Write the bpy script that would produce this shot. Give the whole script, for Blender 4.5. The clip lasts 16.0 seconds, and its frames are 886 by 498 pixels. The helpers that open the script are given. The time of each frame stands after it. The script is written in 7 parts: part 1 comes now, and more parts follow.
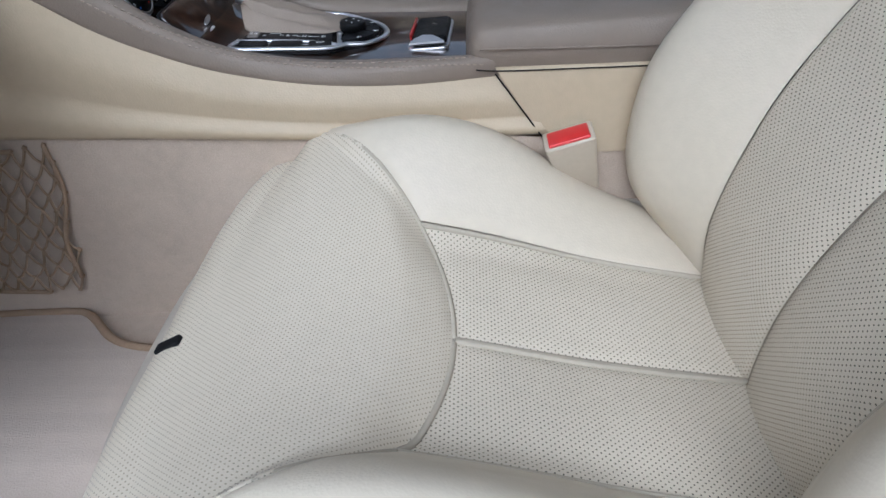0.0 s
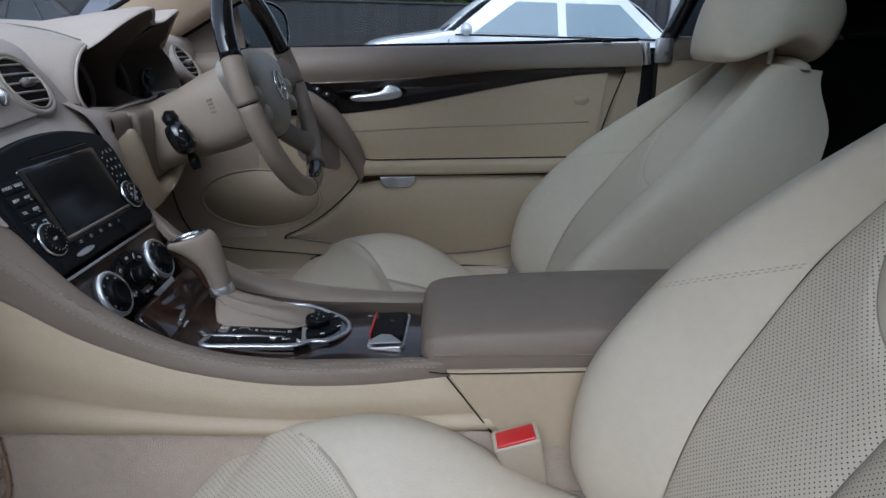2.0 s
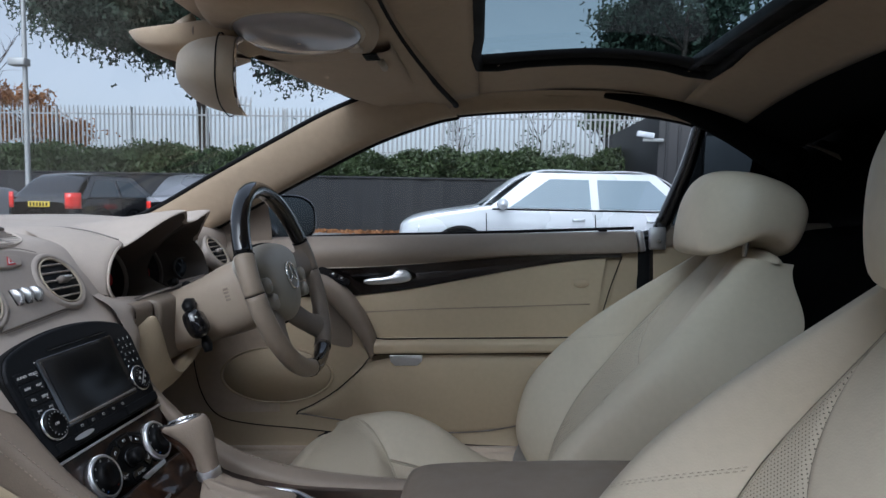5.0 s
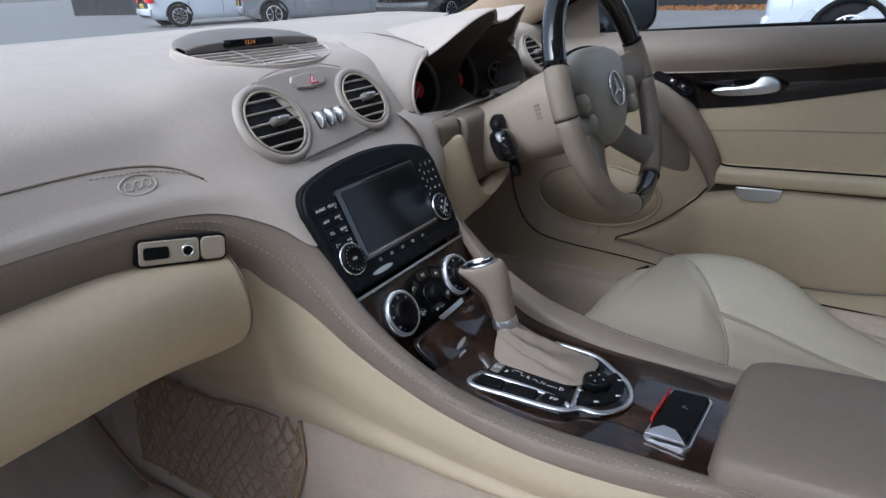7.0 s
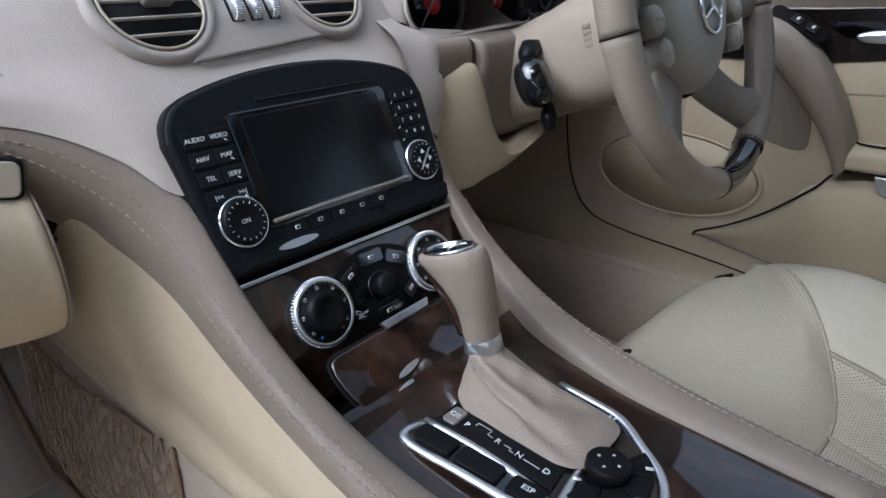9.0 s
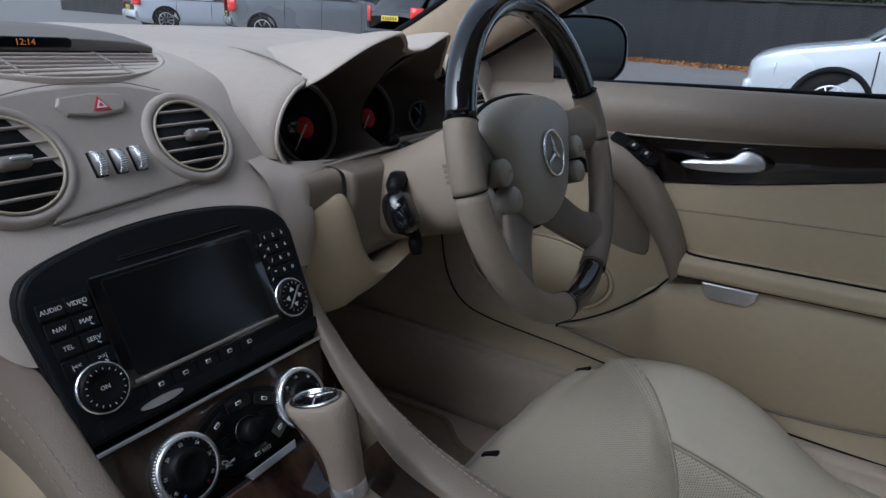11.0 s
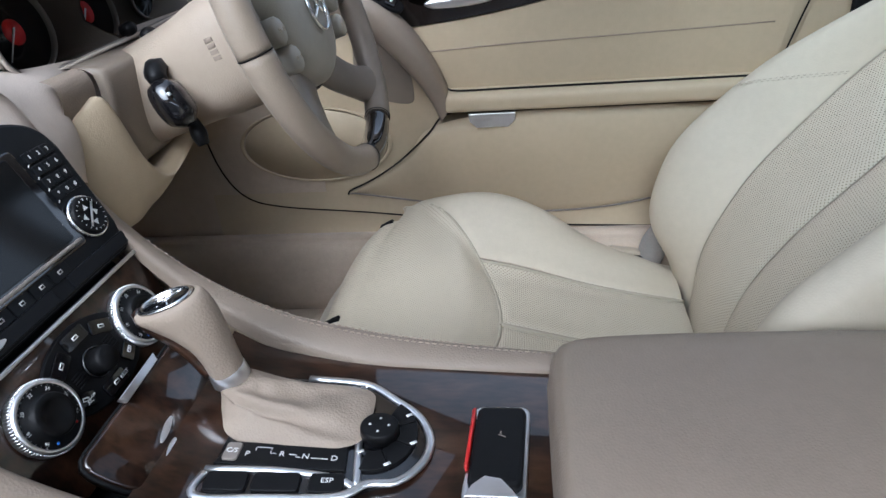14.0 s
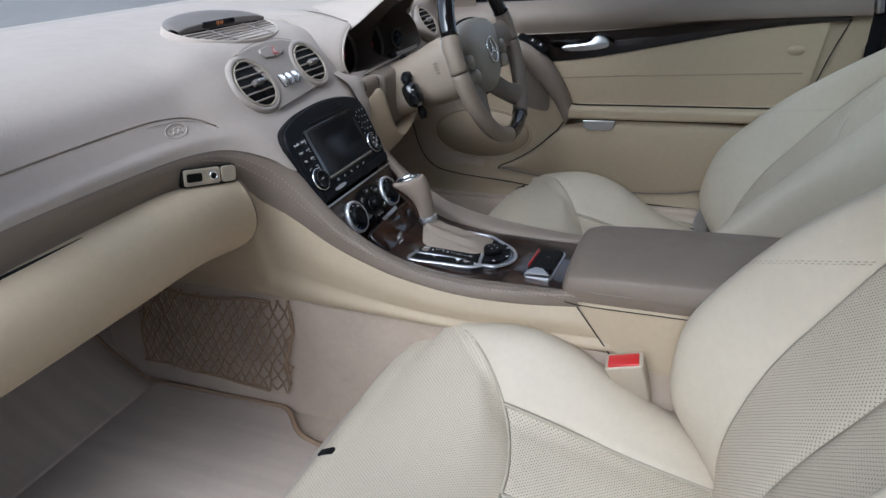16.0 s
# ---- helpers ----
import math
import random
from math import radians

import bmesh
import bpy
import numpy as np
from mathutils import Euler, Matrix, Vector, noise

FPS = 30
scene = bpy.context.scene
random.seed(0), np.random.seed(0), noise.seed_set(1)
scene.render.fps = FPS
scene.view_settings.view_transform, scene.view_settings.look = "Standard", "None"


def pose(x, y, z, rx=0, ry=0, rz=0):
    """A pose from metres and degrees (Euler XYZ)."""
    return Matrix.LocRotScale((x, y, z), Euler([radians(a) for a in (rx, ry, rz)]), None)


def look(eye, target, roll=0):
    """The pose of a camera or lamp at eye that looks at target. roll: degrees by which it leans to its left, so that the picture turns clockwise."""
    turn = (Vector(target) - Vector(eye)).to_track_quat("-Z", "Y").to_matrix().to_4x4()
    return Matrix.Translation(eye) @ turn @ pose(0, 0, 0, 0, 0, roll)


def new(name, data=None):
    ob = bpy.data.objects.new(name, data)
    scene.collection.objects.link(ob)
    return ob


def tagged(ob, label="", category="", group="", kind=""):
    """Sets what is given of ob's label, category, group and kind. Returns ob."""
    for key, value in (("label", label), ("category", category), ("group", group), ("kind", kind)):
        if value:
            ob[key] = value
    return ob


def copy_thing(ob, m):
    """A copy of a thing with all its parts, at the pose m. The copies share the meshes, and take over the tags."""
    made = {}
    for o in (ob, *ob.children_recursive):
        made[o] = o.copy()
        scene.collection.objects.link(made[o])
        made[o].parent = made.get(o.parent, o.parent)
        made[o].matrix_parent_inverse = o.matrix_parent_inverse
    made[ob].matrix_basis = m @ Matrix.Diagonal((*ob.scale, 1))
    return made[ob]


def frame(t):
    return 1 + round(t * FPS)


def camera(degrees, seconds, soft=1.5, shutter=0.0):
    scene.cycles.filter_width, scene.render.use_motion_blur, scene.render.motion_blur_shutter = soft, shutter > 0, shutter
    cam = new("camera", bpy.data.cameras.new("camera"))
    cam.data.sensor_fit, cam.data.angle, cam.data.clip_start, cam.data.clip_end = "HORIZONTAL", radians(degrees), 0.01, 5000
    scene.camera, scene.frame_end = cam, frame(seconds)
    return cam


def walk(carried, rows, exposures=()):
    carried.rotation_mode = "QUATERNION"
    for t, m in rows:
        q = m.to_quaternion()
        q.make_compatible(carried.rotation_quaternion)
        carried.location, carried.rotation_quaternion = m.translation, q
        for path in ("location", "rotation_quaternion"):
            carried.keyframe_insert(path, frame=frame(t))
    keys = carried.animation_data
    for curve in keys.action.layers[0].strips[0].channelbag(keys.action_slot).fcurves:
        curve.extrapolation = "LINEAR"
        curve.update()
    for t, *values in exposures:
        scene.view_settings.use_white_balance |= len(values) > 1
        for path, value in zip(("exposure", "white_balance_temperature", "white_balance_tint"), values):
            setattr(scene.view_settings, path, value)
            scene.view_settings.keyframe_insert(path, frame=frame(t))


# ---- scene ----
cam = camera(70.1, 16.0)
PATH = [
    (0, (0.04, -0.795, 0.978), (-0.079, 0.787, -0.239), -4.0),
    (0.5, (0.041, -0.776, 0.967), (-0.029, 0.791, -0.274), -4.2),
    (1, (0.048, -0.783, 1.005), (0.032, 0.927, -0.032), -2.8),
    (1.5, (0.047, -0.784, 1.054), (0.064, 1.024, 0.197), -1.8),
    (2, (0.053, -0.792, 1.089), (0.069, 1.105, 0.455), -0.8),
    (2.5, (0.068, -0.797, 1.119), (0.082, 1.18, 0.819), -0.1),
    (3, (0.082, -0.798, 1.14), (0.101, 1.202, 1.126), 0.3),
    (5.5, (0.157, -0.85, 1.136), (-0.094, 1.121, 0.908), -2.7),
    (6, (0.162, -0.813, 1.154), (-0.482, 1.011, 0.646), -4.4),
    (6.5, (0.19, -0.746, 1.204), (-0.711, 0.905, 0.526), -3.7),
    (7, (0.105, -0.626, 1.161), (-0.941, 0.914, 0.43), -4.2),
    (7.5, (0.032, -0.493, 1.073), (-1.042, 0.973, 0.236), -0.5),
    (8, (0.025, -0.382, 1.013), (-1.219, 0.959, 0.203), -2.1),
    (10.5, (0.064, -0.321, 1.137), (-1.041, 1.19, 0.433), 1.8),
    (11, (0.06, -0.323, 1.145), (-0.934, 1.287, 0.496), 1.6),
    (11.5, (0.059, -0.321, 1.134), (-0.867, 1.326, 0.479), 0.2),
    (12, (0.047, -0.313, 1.126), (-0.727, 1.406, 0.456), -1.2),
    (12.5, (0.024, -0.331, 1.124), (-0.502, 1.437, 0.351), -2.2),
    (13, (0.01, -0.346, 1.106), (-0.331, 1.404, 0.199), -3.0),
    (13.5, (0.005, -0.346, 1.104), (-0.249, 1.384, 0.133), -5.4),
    (14, (0.011, -0.379, 1.111), (-0.246, 1.351, 0.141), -5.3),
    (14.5, (0.035, -0.516, 1.14), (-0.312, 1.209, 0.19), -5.5),
    (15, (0.098, -0.644, 1.172), (-0.413, 1.059, 0.256), -5.2),
    (15.5, (0.165, -0.814, 1.218), (-0.476, 0.862, 0.336), -4.8),
    (16, (0.213, -0.973, 1.233), (-0.505, 0.675, 0.355), -4.4),
]
EXPOSURES = [(0.0, 0.80, 5230), (1.5, 0.52, 5150), (2.5, 0.18, 5400), (3.0, 0.2, 5450), (5.5, 0.46, 5500), (6.0, 0.80, 5380), (7.0, 0.78, 5350), (7.5, 0.88, 5400), (8.0, 1.62, 5250), (10.5, 0.28, 5350), (11.5, 0.28, 5350), (12.5, 1.65, 5480), (13.5, 1.80, 5400), (14.5, 1.18, 5420), (15.0, 0.80, 5430), (15.5, 0.68, 5430), (16.0, 0.75, 5400)]
walk(cam, [(t, look(eye, target, roll)) for t, eye, target, roll in PATH], [(t, stops, kelvin, 10) for t, stops, kelvin in EXPOSURES])

from mathutils.bvhtree import BVHTree

# ---- world, sun, exposure ----
world = bpy.data.worlds.new("sky")
scene.world = world
world.use_nodes = True
wn, wl = world.node_tree.nodes, world.node_tree.links
sky = wn.new("ShaderNodeTexSky")
sky.sky_type, sky.sun_disc, sky.sun_elevation, sky.sun_rotation = "NISHITA", False, radians(46), radians(191)
sky.air_density, sky.dust_density, sky.ozone_density = 1.0, 4.0, 1.0
grey = wn.new("ShaderNodeHueSaturation")
grey.inputs["Saturation"].default_value = 0.30
wl.new(sky.outputs[0], grey.inputs["Color"])
wl.new(grey.outputs[0], wn["Background"].inputs["Color"])
wn["Background"].inputs["Strength"].default_value = 0.15
sun = new("sun", bpy.data.lights.new("sun", "SUN"))
sun.data.energy, sun.data.angle, sun.data.color = 0.75, radians(55), (1.0, 0.98, 0.95)
sun.matrix_world = look((0, 0, 10), (0.9, 4.6, 5.2))


# ---- materials ----
class Nodes:
    def __init__(self, name):
        self.m = bpy.data.materials.new(name)
        self.m.use_nodes = True
        self.t = self.m.node_tree
        self.b = self.t.nodes["Principled BSDF"]
        self.out = self.t.nodes["Material Output"]

    def add(self, kind):
        return self.t.nodes.new("ShaderNode" + kind)

    def link(self, a, b):
        self.t.links.new(a, b)

    def math(self, op, a, b=0.0):
        n = self.add("Math")
        n.operation = op
        for s, v in zip(n.inputs, (a, b)):
            if isinstance(v, (int, float)):
                s.default_value = v
            else:
                self.link(v, s)
        return n.outputs[0]

    def noise(self, scale, detail=3.0, uv=False, stretch=None):
        tc = self.add("TexCoord")
        src = tc.outputs["UV" if uv else "Object"]
        if stretch:
            mp = self.add("Mapping")
            mp.inputs["Scale"].default_value = stretch
            self.link(src, mp.inputs["Vector"])
            src = mp.outputs[0]
        n = self.add("TexNoise")
        n.inputs["Scale"].default_value, n.inputs["Detail"].default_value = scale, detail
        self.link(src, n.inputs["Vector"])
        return n.outputs["Fac"]

    def ramp(self, fac, *stops):
        r = self.add("ValToRGB")
        e = r.color_ramp.elements
        while len(e) < len(stops):
            e.new(0.5)
        for el, (p, c) in zip(e, stops):
            el.position, el.color = p, (*c, 1)
        self.link(fac, r.inputs[0])
        return r.outputs[0]

    def mix(self, fac, a, b, mode="MIX"):
        n = self.add("Mix")
        n.data_type, n.blend_type = "RGBA", mode
        for s, v in ((n.inputs[0], fac), (n.inputs[6], a), (n.inputs[7], b)):
            if isinstance(v, (int, float)):
                s.default_value = v
            elif isinstance(v, tuple):
                s.default_value = (*v, 1)
            else:
                self.link(v, s)
        return n.outputs[2]

    def bump(self, height, strength=0.3, dist=0.001, base=None):
        n = self.add("Bump")
        n.inputs["Strength"].default_value, n.inputs["Distance"].default_value = strength, dist
        self.link(height, n.inputs["Height"])
        if base:
            self.link(base, n.inputs["Normal"])
        return n.outputs[0]

    def set(self, **kw):
        for k, v in kw.items():
            s = self.b.inputs[k.replace("_", " ")]
            if isinstance(v, tuple):
                s.default_value = (*v, 1) if len(v) == 3 else v
            elif isinstance(v, (int, float)):
                s.default_value = v
            else:
                self.link(v, s)
        return self


def shade(c, k):
    return tuple(min(1.0, v * k) for v in c)


def leather(name, c, rough=0.5, grain=420.0, depth=0.25, wear=0.10, holes=0.0, hole_tone=0.10, dent=0.5):
    n = Nodes(name)
    big = n.noise(5.0, 4.0)
    fine = n.noise(90.0, 3.0)
    col = n.ramp(big, (0.3, shade(c, 1 - wear)), (0.75, shade(c, 1 + wear * 0.6)))
    col = n.mix(0.35, col, n.ramp(fine, (0.3, shade(c, 0.92)), (0.7, shade(c, 1.05))))
    vo = n.add("TexVoronoi")
    vo.inputs["Scale"].default_value = grain
    tc = n.add("TexCoord")
    n.link(tc.outputs["Object"], vo.inputs["Vector"])
    nor = n.bump(vo.outputs["Distance"], depth, 0.0006)
    nor = n.bump(n.noise(16.0, 3.0), 0.12, 0.006, nor)
    ro = n.ramp(n.noise(30.0), (0.3, (rough - 0.06,) * 3), (0.7, (rough + 0.08,) * 3))
    if holes:
        sep = n.add("SeparateXYZ")
        n.link(tc.outputs["UV"], sep.inputs[0])
        v = n.math("DIVIDE", sep.outputs[1], holes * 0.62)
        row = n.math("FLOOR", v)
        odd = n.math("MULTIPLY", n.math("MODULO", n.math("ABSOLUTE", row), 2.0), 0.5)
        u = n.math("ADD", n.math("DIVIDE", sep.outputs[0], holes), odd)
        fu = n.math("SUBTRACT", n.math("FRACT", u), 0.5)
        fv = n.math("MULTIPLY", n.math("SUBTRACT", n.math("FRACT", v), 0.5), 0.62)
        d = n.math("SQRT", n.math("ADD", n.math("MULTIPLY", fu, fu), n.math("MULTIPLY", fv, fv)))
        hole = n.math("LESS_THAN", d, 0.135)
        col = n.mix(hole, col, shade(c, hole_tone))
        nor = n.bump(n.math("MINIMUM", d, 0.2), dent, 0.003, nor)
    n.set(Base_Color=col, Roughness=ro, Normal=nor, Specular_IOR_Level=0.35)
    return n.m


def plain(name, c, rough=0.4, metal=0.0, var=0.06, scale=60.0, bump=0.0, coat=0.0, bscale=None, spec=0.5):
    n = Nodes(name)
    f = n.noise(scale, 3.0)
    g = n.noise(scale / 9, 3.0)
    col = n.mix(0.5, n.ramp(f, (0.3, shade(c, 1 - var)), (0.7, shade(c, 1 + var))), n.ramp(g, (0.3, shade(c, 1 - var)), (0.7, shade(c, 1 + var))))
    ro = n.ramp(g, (0.3, (max(0.02, rough * 0.85),) * 3), (0.7, (min(1, rough * 1.15),) * 3))
    n.set(Base_Color=col, Roughness=ro, Metallic=metal, Specular_IOR_Level=spec, Coat_Weight=coat, Coat_Roughness=0.04)
    if bump:
        n.set(Normal=n.bump(n.noise(bscale or scale * 4, 2.0), bump, 0.001))
    return n.m


def fabric(name, c, scale=700.0, patch=0.12, bump=0.5, brush=False, sheen=0.2):
    n = Nodes(name)
    fine, mid, big = n.noise(scale, 2.0), n.noise(70.0, 4.0), n.noise(7.0, 4.0)
    col = n.ramp(fine, (0.3, shade(c, 0.78)), (0.7, shade(c, 1.15)))
    col = n.mix(0.4, col, n.ramp(mid, (0.3, shade(c, 0.82)), (0.7, shade(c, 1.12))))
    col = n.mix(0.4, col, n.ramp(big, (0.35, shade(c, 1 - 2 * patch)), (0.65, shade(c, 1 + patch))))
    if brush:
        lines = n.noise(2.2, 4.0, stretch=(0.5, 11.0, 1.0))
        col = n.mix(0.5, col, n.ramp(lines, (0.35, shade(c, 0.80)), (0.65, shade(c, 1.10))))
    n.set(Base_Color=col, Roughness=0.95, Specular_IOR_Level=0.1, Normal=n.bump(fine, bump, 0.002, n.bump(mid, 0.2, 0.004)), Sheen_Weight=sheen)
    return n.m


def burl(name):
    n = Nodes(name)
    w = n.noise(14.0, 7.0, stretch=(1.0, 2.0, 1.5))
    f = n.noise(55.0, 5.0, stretch=(1.0, 4.0, 3.0))
    col = n.ramp(w, (0.28, (0.004, 0.003, 0.002)), (0.46, (0.012, 0.006, 0.004)), (0.58, (0.055, 0.026, 0.014)), (0.70, (0.008, 0.004, 0.003)))
    col = n.mix(0.45, col, n.ramp(f, (0.35, (0.003, 0.002, 0.002)), (0.7, (0.034, 0.015, 0.008))))
    n.set(Base_Color=col, Roughness=0.28, Specular_IOR_Level=0.2, Coat_Weight=1.0, Coat_Roughness=0.03)
    return n.m


def glass(name, tint, gloss=0.04, rough=0.0):
    n = Nodes(name)
    tr, gl, mx = n.add("BsdfTransparent"), n.add("BsdfGlossy"), n.add("MixShader")
    tr.inputs[0].default_value, gl.inputs["Roughness"].default_value = (*tint, 1), rough
    fr = n.add("LayerWeight")
    fr.inputs[0].default_value = 0.5
    n.link(n.math("ADD", n.math("MULTIPLY", n.math("POWER", fr.outputs["Facing"], 5.0), 0.3), gloss), mx.inputs[0])
    n.link(tr.outputs[0], mx.inputs[1])
    n.link(gl.outputs[0], mx.inputs[2])
    n.link(mx.outputs[0], n.out.inputs[0])
    return n.m


def glow(name, c, k):
    n = Nodes(name)
    n.set(Base_Color=(0.01, 0.01, 0.01), Emission_Color=c, Emission_Strength=k)
    return n.m


CREAM = (0.54, 0.476, 0.366)
TAUPE = (0.235, 0.188, 0.146)
STONE = (0.475, 0.41, 0.35)
SAND = (0.48, 0.388, 0.264)
M = {
    "seat": leather("seat_leather", CREAM, 0.5),
    "perf": leather("perforated_leather", shade(CREAM, 0.98), 0.55, holes=0.0054, hole_tone=0.13, dent=0.4),
    "finepad": leather("fine_perforated_leather", shade(CREAM, 1.02), 0.5, holes=0.0050, hole_tone=0.42, dent=0.2),
    "flank": leather("seat_flank_leather", shade(CREAM, 0.9), 0.55),
    # leather colour darkened to draw the shadow in the seam creases
    "seam": plain("seam_crease_shade", shade(CREAM, 0.7), 0.8),
    "wheelpad": leather("wheel_pad_leather", (0.35, 0.325, 0.275), 0.40, 500.0, 0.3),
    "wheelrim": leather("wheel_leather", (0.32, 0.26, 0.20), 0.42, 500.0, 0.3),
    # darker, more mottled version of the wheel leather
    "spoke": leather("dark_wheel_leather", (0.20, 0.165, 0.130), 0.40, 500.0, 0.35, 0.22),
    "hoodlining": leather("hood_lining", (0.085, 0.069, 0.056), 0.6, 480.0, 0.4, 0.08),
    "softblack": plain("soft_black", (0.010, 0.011, 0.013), 0.42, 0, 0.15, 200.0, 0.1, spec=0.14),
    "taupe": leather("taupe_leather", TAUPE, 0.48, 460.0, 0.4),
    "dash": leather("dash_skin", STONE, 0.55, 480.0, 0.3, 0.05),
    "sand": leather("sand_leather", SAND, 0.5, 480.0, 0.25, 0.06),
    "gaiter": leather("gaiter_leather", shade(TAUPE, 1.2), 0.6, 460.0, 0.5),
    "thread": plain("thread", shade(TAUPE, 1.35), 0.7),
    "taupe_thread": plain("taupe_thread", shade(TAUPE, 1.35), 0.7),
    "threadlight": plain("pale_thread", shade(CREAM, 0.8), 0.7),
    "carpet": fabric("carpet", (0.52, 0.425, 0.33)),
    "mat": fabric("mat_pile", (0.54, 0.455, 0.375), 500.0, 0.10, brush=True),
    # same pile with more patches, darkened by the footwell's shade
    "matshaded": fabric("worn_shaded_mat_pile", (0.27, 0.215, 0.15), 500.0, 0.22),
    "lining": fabric("headliner_cloth", (0.43, 0.335, 0.235), 1500.0, 0.03, 0.15),
    "net": plain("net_cord", (0.29, 0.20, 0.125), 0.8, 0, 0.15, 200.0, 0.4),
    "wood": burl("dark_burl_wood"),
    # dark wood, blackened further because the door lies in shade
    "doorwood": plain("shaded_dark_wood", (0.010, 0.007, 0.006), 0.25, 0, 0.35, 30.0, 0.0, 0.6),
    "black": plain("black_plastic", (0.006, 0.006, 0.0065), 0.42, 0, 0.15, 300.0, 0.15, spec=0.14),
    "gloss": plain("gloss_black", (0.006, 0.006, 0.007), 0.10, 0, 0.1, 40.0, 0.0, 0.6),
    "screen": plain("screen_glass", (0.006, 0.007, 0.008), 0.16, 0, 0.1, 40.0, spec=0.3),
    "chrome": plain("chrome", (0.86, 0.86, 0.87), 0.20, 1.0, 0.03),
    "silver": plain("satin_silver", (0.80, 0.80, 0.81), 0.34, 1.0, 0.05, 120.0),
    "vent": plain("taupe_plastic", (0.37, 0.32, 0.275), 0.5, 0, 0.05, 200.0, 0.1),
    "grey": plain("grey_plastic", (0.19, 0.165, 0.145), 0.5, 0, 0.06, 200.0, 0.1),
    "pale": plain("pale_plastic", (0.44, 0.375, 0.285), 0.45, 0, 0.05, 150.0, 0.05),
    "red": plain("red_plastic", (0.50, 0.022, 0.02), 0.3, 0, 0.08, 90.0, 0.0, 0.3),
    "white": plain("white_print", (0.72, 0.72, 0.70), 0.6),
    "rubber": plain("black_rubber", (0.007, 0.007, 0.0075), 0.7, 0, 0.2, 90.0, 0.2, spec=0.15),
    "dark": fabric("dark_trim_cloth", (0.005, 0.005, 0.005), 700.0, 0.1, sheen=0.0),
    "mirror": plain("mirror_glass", (0.9, 0.9, 0.9), 0.01, 1.0, 0.0),
    # mirror colour darkened to paint in a dark reflection
    "darkmirror": plain("darkened_mirror_glass", (0.07, 0.08, 0.09), 0.03, 1.0, 0.0),
    "clear": glass("clear_glass", (0.94, 0.96, 0.95)),
    "quarterglass": glass("dark_quarter_glass", (0.05, 0.06, 0.065)),
    "roofglass": glass("tinted_roof_glass", (0.36, 0.45, 0.46)),
    "lamp": plain("frosted_lens", (0.30, 0.28, 0.29), 0.15, 0, 0.05, 60.0, 0.0, 0.5),
    "plateyellow": plain("yellow_print", (0.80, 0.55, 0.05), 0.5),
    "amber": glow("amber_digits", (1.0, 0.32, 0.08), 0.25),
    "needle": plain("dial_red", (0.55, 0.02, 0.02), 0.5),
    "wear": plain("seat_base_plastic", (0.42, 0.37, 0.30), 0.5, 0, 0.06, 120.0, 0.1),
}


# ---- building helpers ----
def refine(a, n, axis, closed=False):
    """Catmull-Rom refinement of a control grid along one axis, n steps a span."""
    a = np.moveaxis(np.asarray(a, float), axis, 0)
    k = len(a)
    if n <= 1 or k < 3 and not closed:
        if k == 2 and n > 1:
            t = np.linspace(0, 1, n + 1).reshape(-1, *([1] * (a.ndim - 1)))
            return np.moveaxis(a[0] * (1 - t) + a[1] * t, 0, axis)
        return np.moveaxis(a, 0, axis)
    ext = np.concatenate([a[-1:], a, a[:2]]) if closed else np.concatenate([2 * a[:1] - a[1:2], a, 2 * a[-1:] - a[-2:-1]])
    out = []
    for i in range(k if closed else k - 1):
        p0, p1, p2, p3 = ext[i], ext[i + 1], ext[i + 2], ext[i + 3]
        for s in range(n):
            t = s / n
            out.append(0.5 * (2 * p1 + (p2 - p0) * t + (2 * p0 - 5 * p1 + 4 * p2 - p3) * t * t + (3 * p1 - p0 - 3 * p2 + p3) * t**3))
    if not closed:
        out.append(a[-1])
    return np.moveaxis(np.array(out), 0, axis)


def onto(ob, start, way):
    """Where a ray meets a mesh: place and normal."""
    tree = BVHTree.FromPolygons([v.co for v in ob.data.vertices], [tuple(p.vertices) for p in ob.data.polygons])
    p, n, _, _ = tree.ray_cast(Vector(start), Vector(way).normalized())
    if p is None:
        return Vector(start), -Vector(way).normalized()
    return p, (n if n.dot(Vector(way)) < 0 else -n)


def thing(name, at=(0, 0, 0), label="", category="", group="", kind=""):
    ob = new(name)
    ob.location = at
    ob.empty_display_size = 0.05
    return tagged(ob, label, category, group, kind)


def attach(ob, parent, label=""):
    if parent is not None:
        ob.parent = parent
        if parent.parent is None:
            ob.matrix_parent_inverse = Matrix.Translation(parent.location).inverted()
    if label:
        ob["label"] = label
    return ob


def mesh(name, verts, faces, mat, parent=None, label="", smooth=True, uv=None):
    me = bpy.data.meshes.new(name)
    me.from_pydata([tuple(v) for v in verts], [], faces)
    if uv is not None:
        lay = me.uv_layers.new(name="UVMap")
        loops = np.zeros(len(me.loops), int)
        me.loops.foreach_get("vertex_index", loops)
        lay.data.foreach_set("uv", np.asarray(uv, float)[loops].ravel())
    me.materials.append(M[mat] if isinstance(mat, str) else mat)
    me.polygons.foreach_set("use_smooth", [smooth] * len(me.polygons))
    me.update()
    return attach(new(name, me), parent, label)


def part(name, bm, mat, parent=None, label="", smooth=True):
    """Links a bmesh as one mesh under a thing or a part."""
    me = bpy.data.meshes.new(name)
    bm.to_mesh(me)
    bm.free()
    me.materials.append(M[mat] if isinstance(mat, str) else mat)
    me.polygons.foreach_set("use_smooth", [smooth] * len(me.polygons))
    return attach(new(name, me), parent, label)


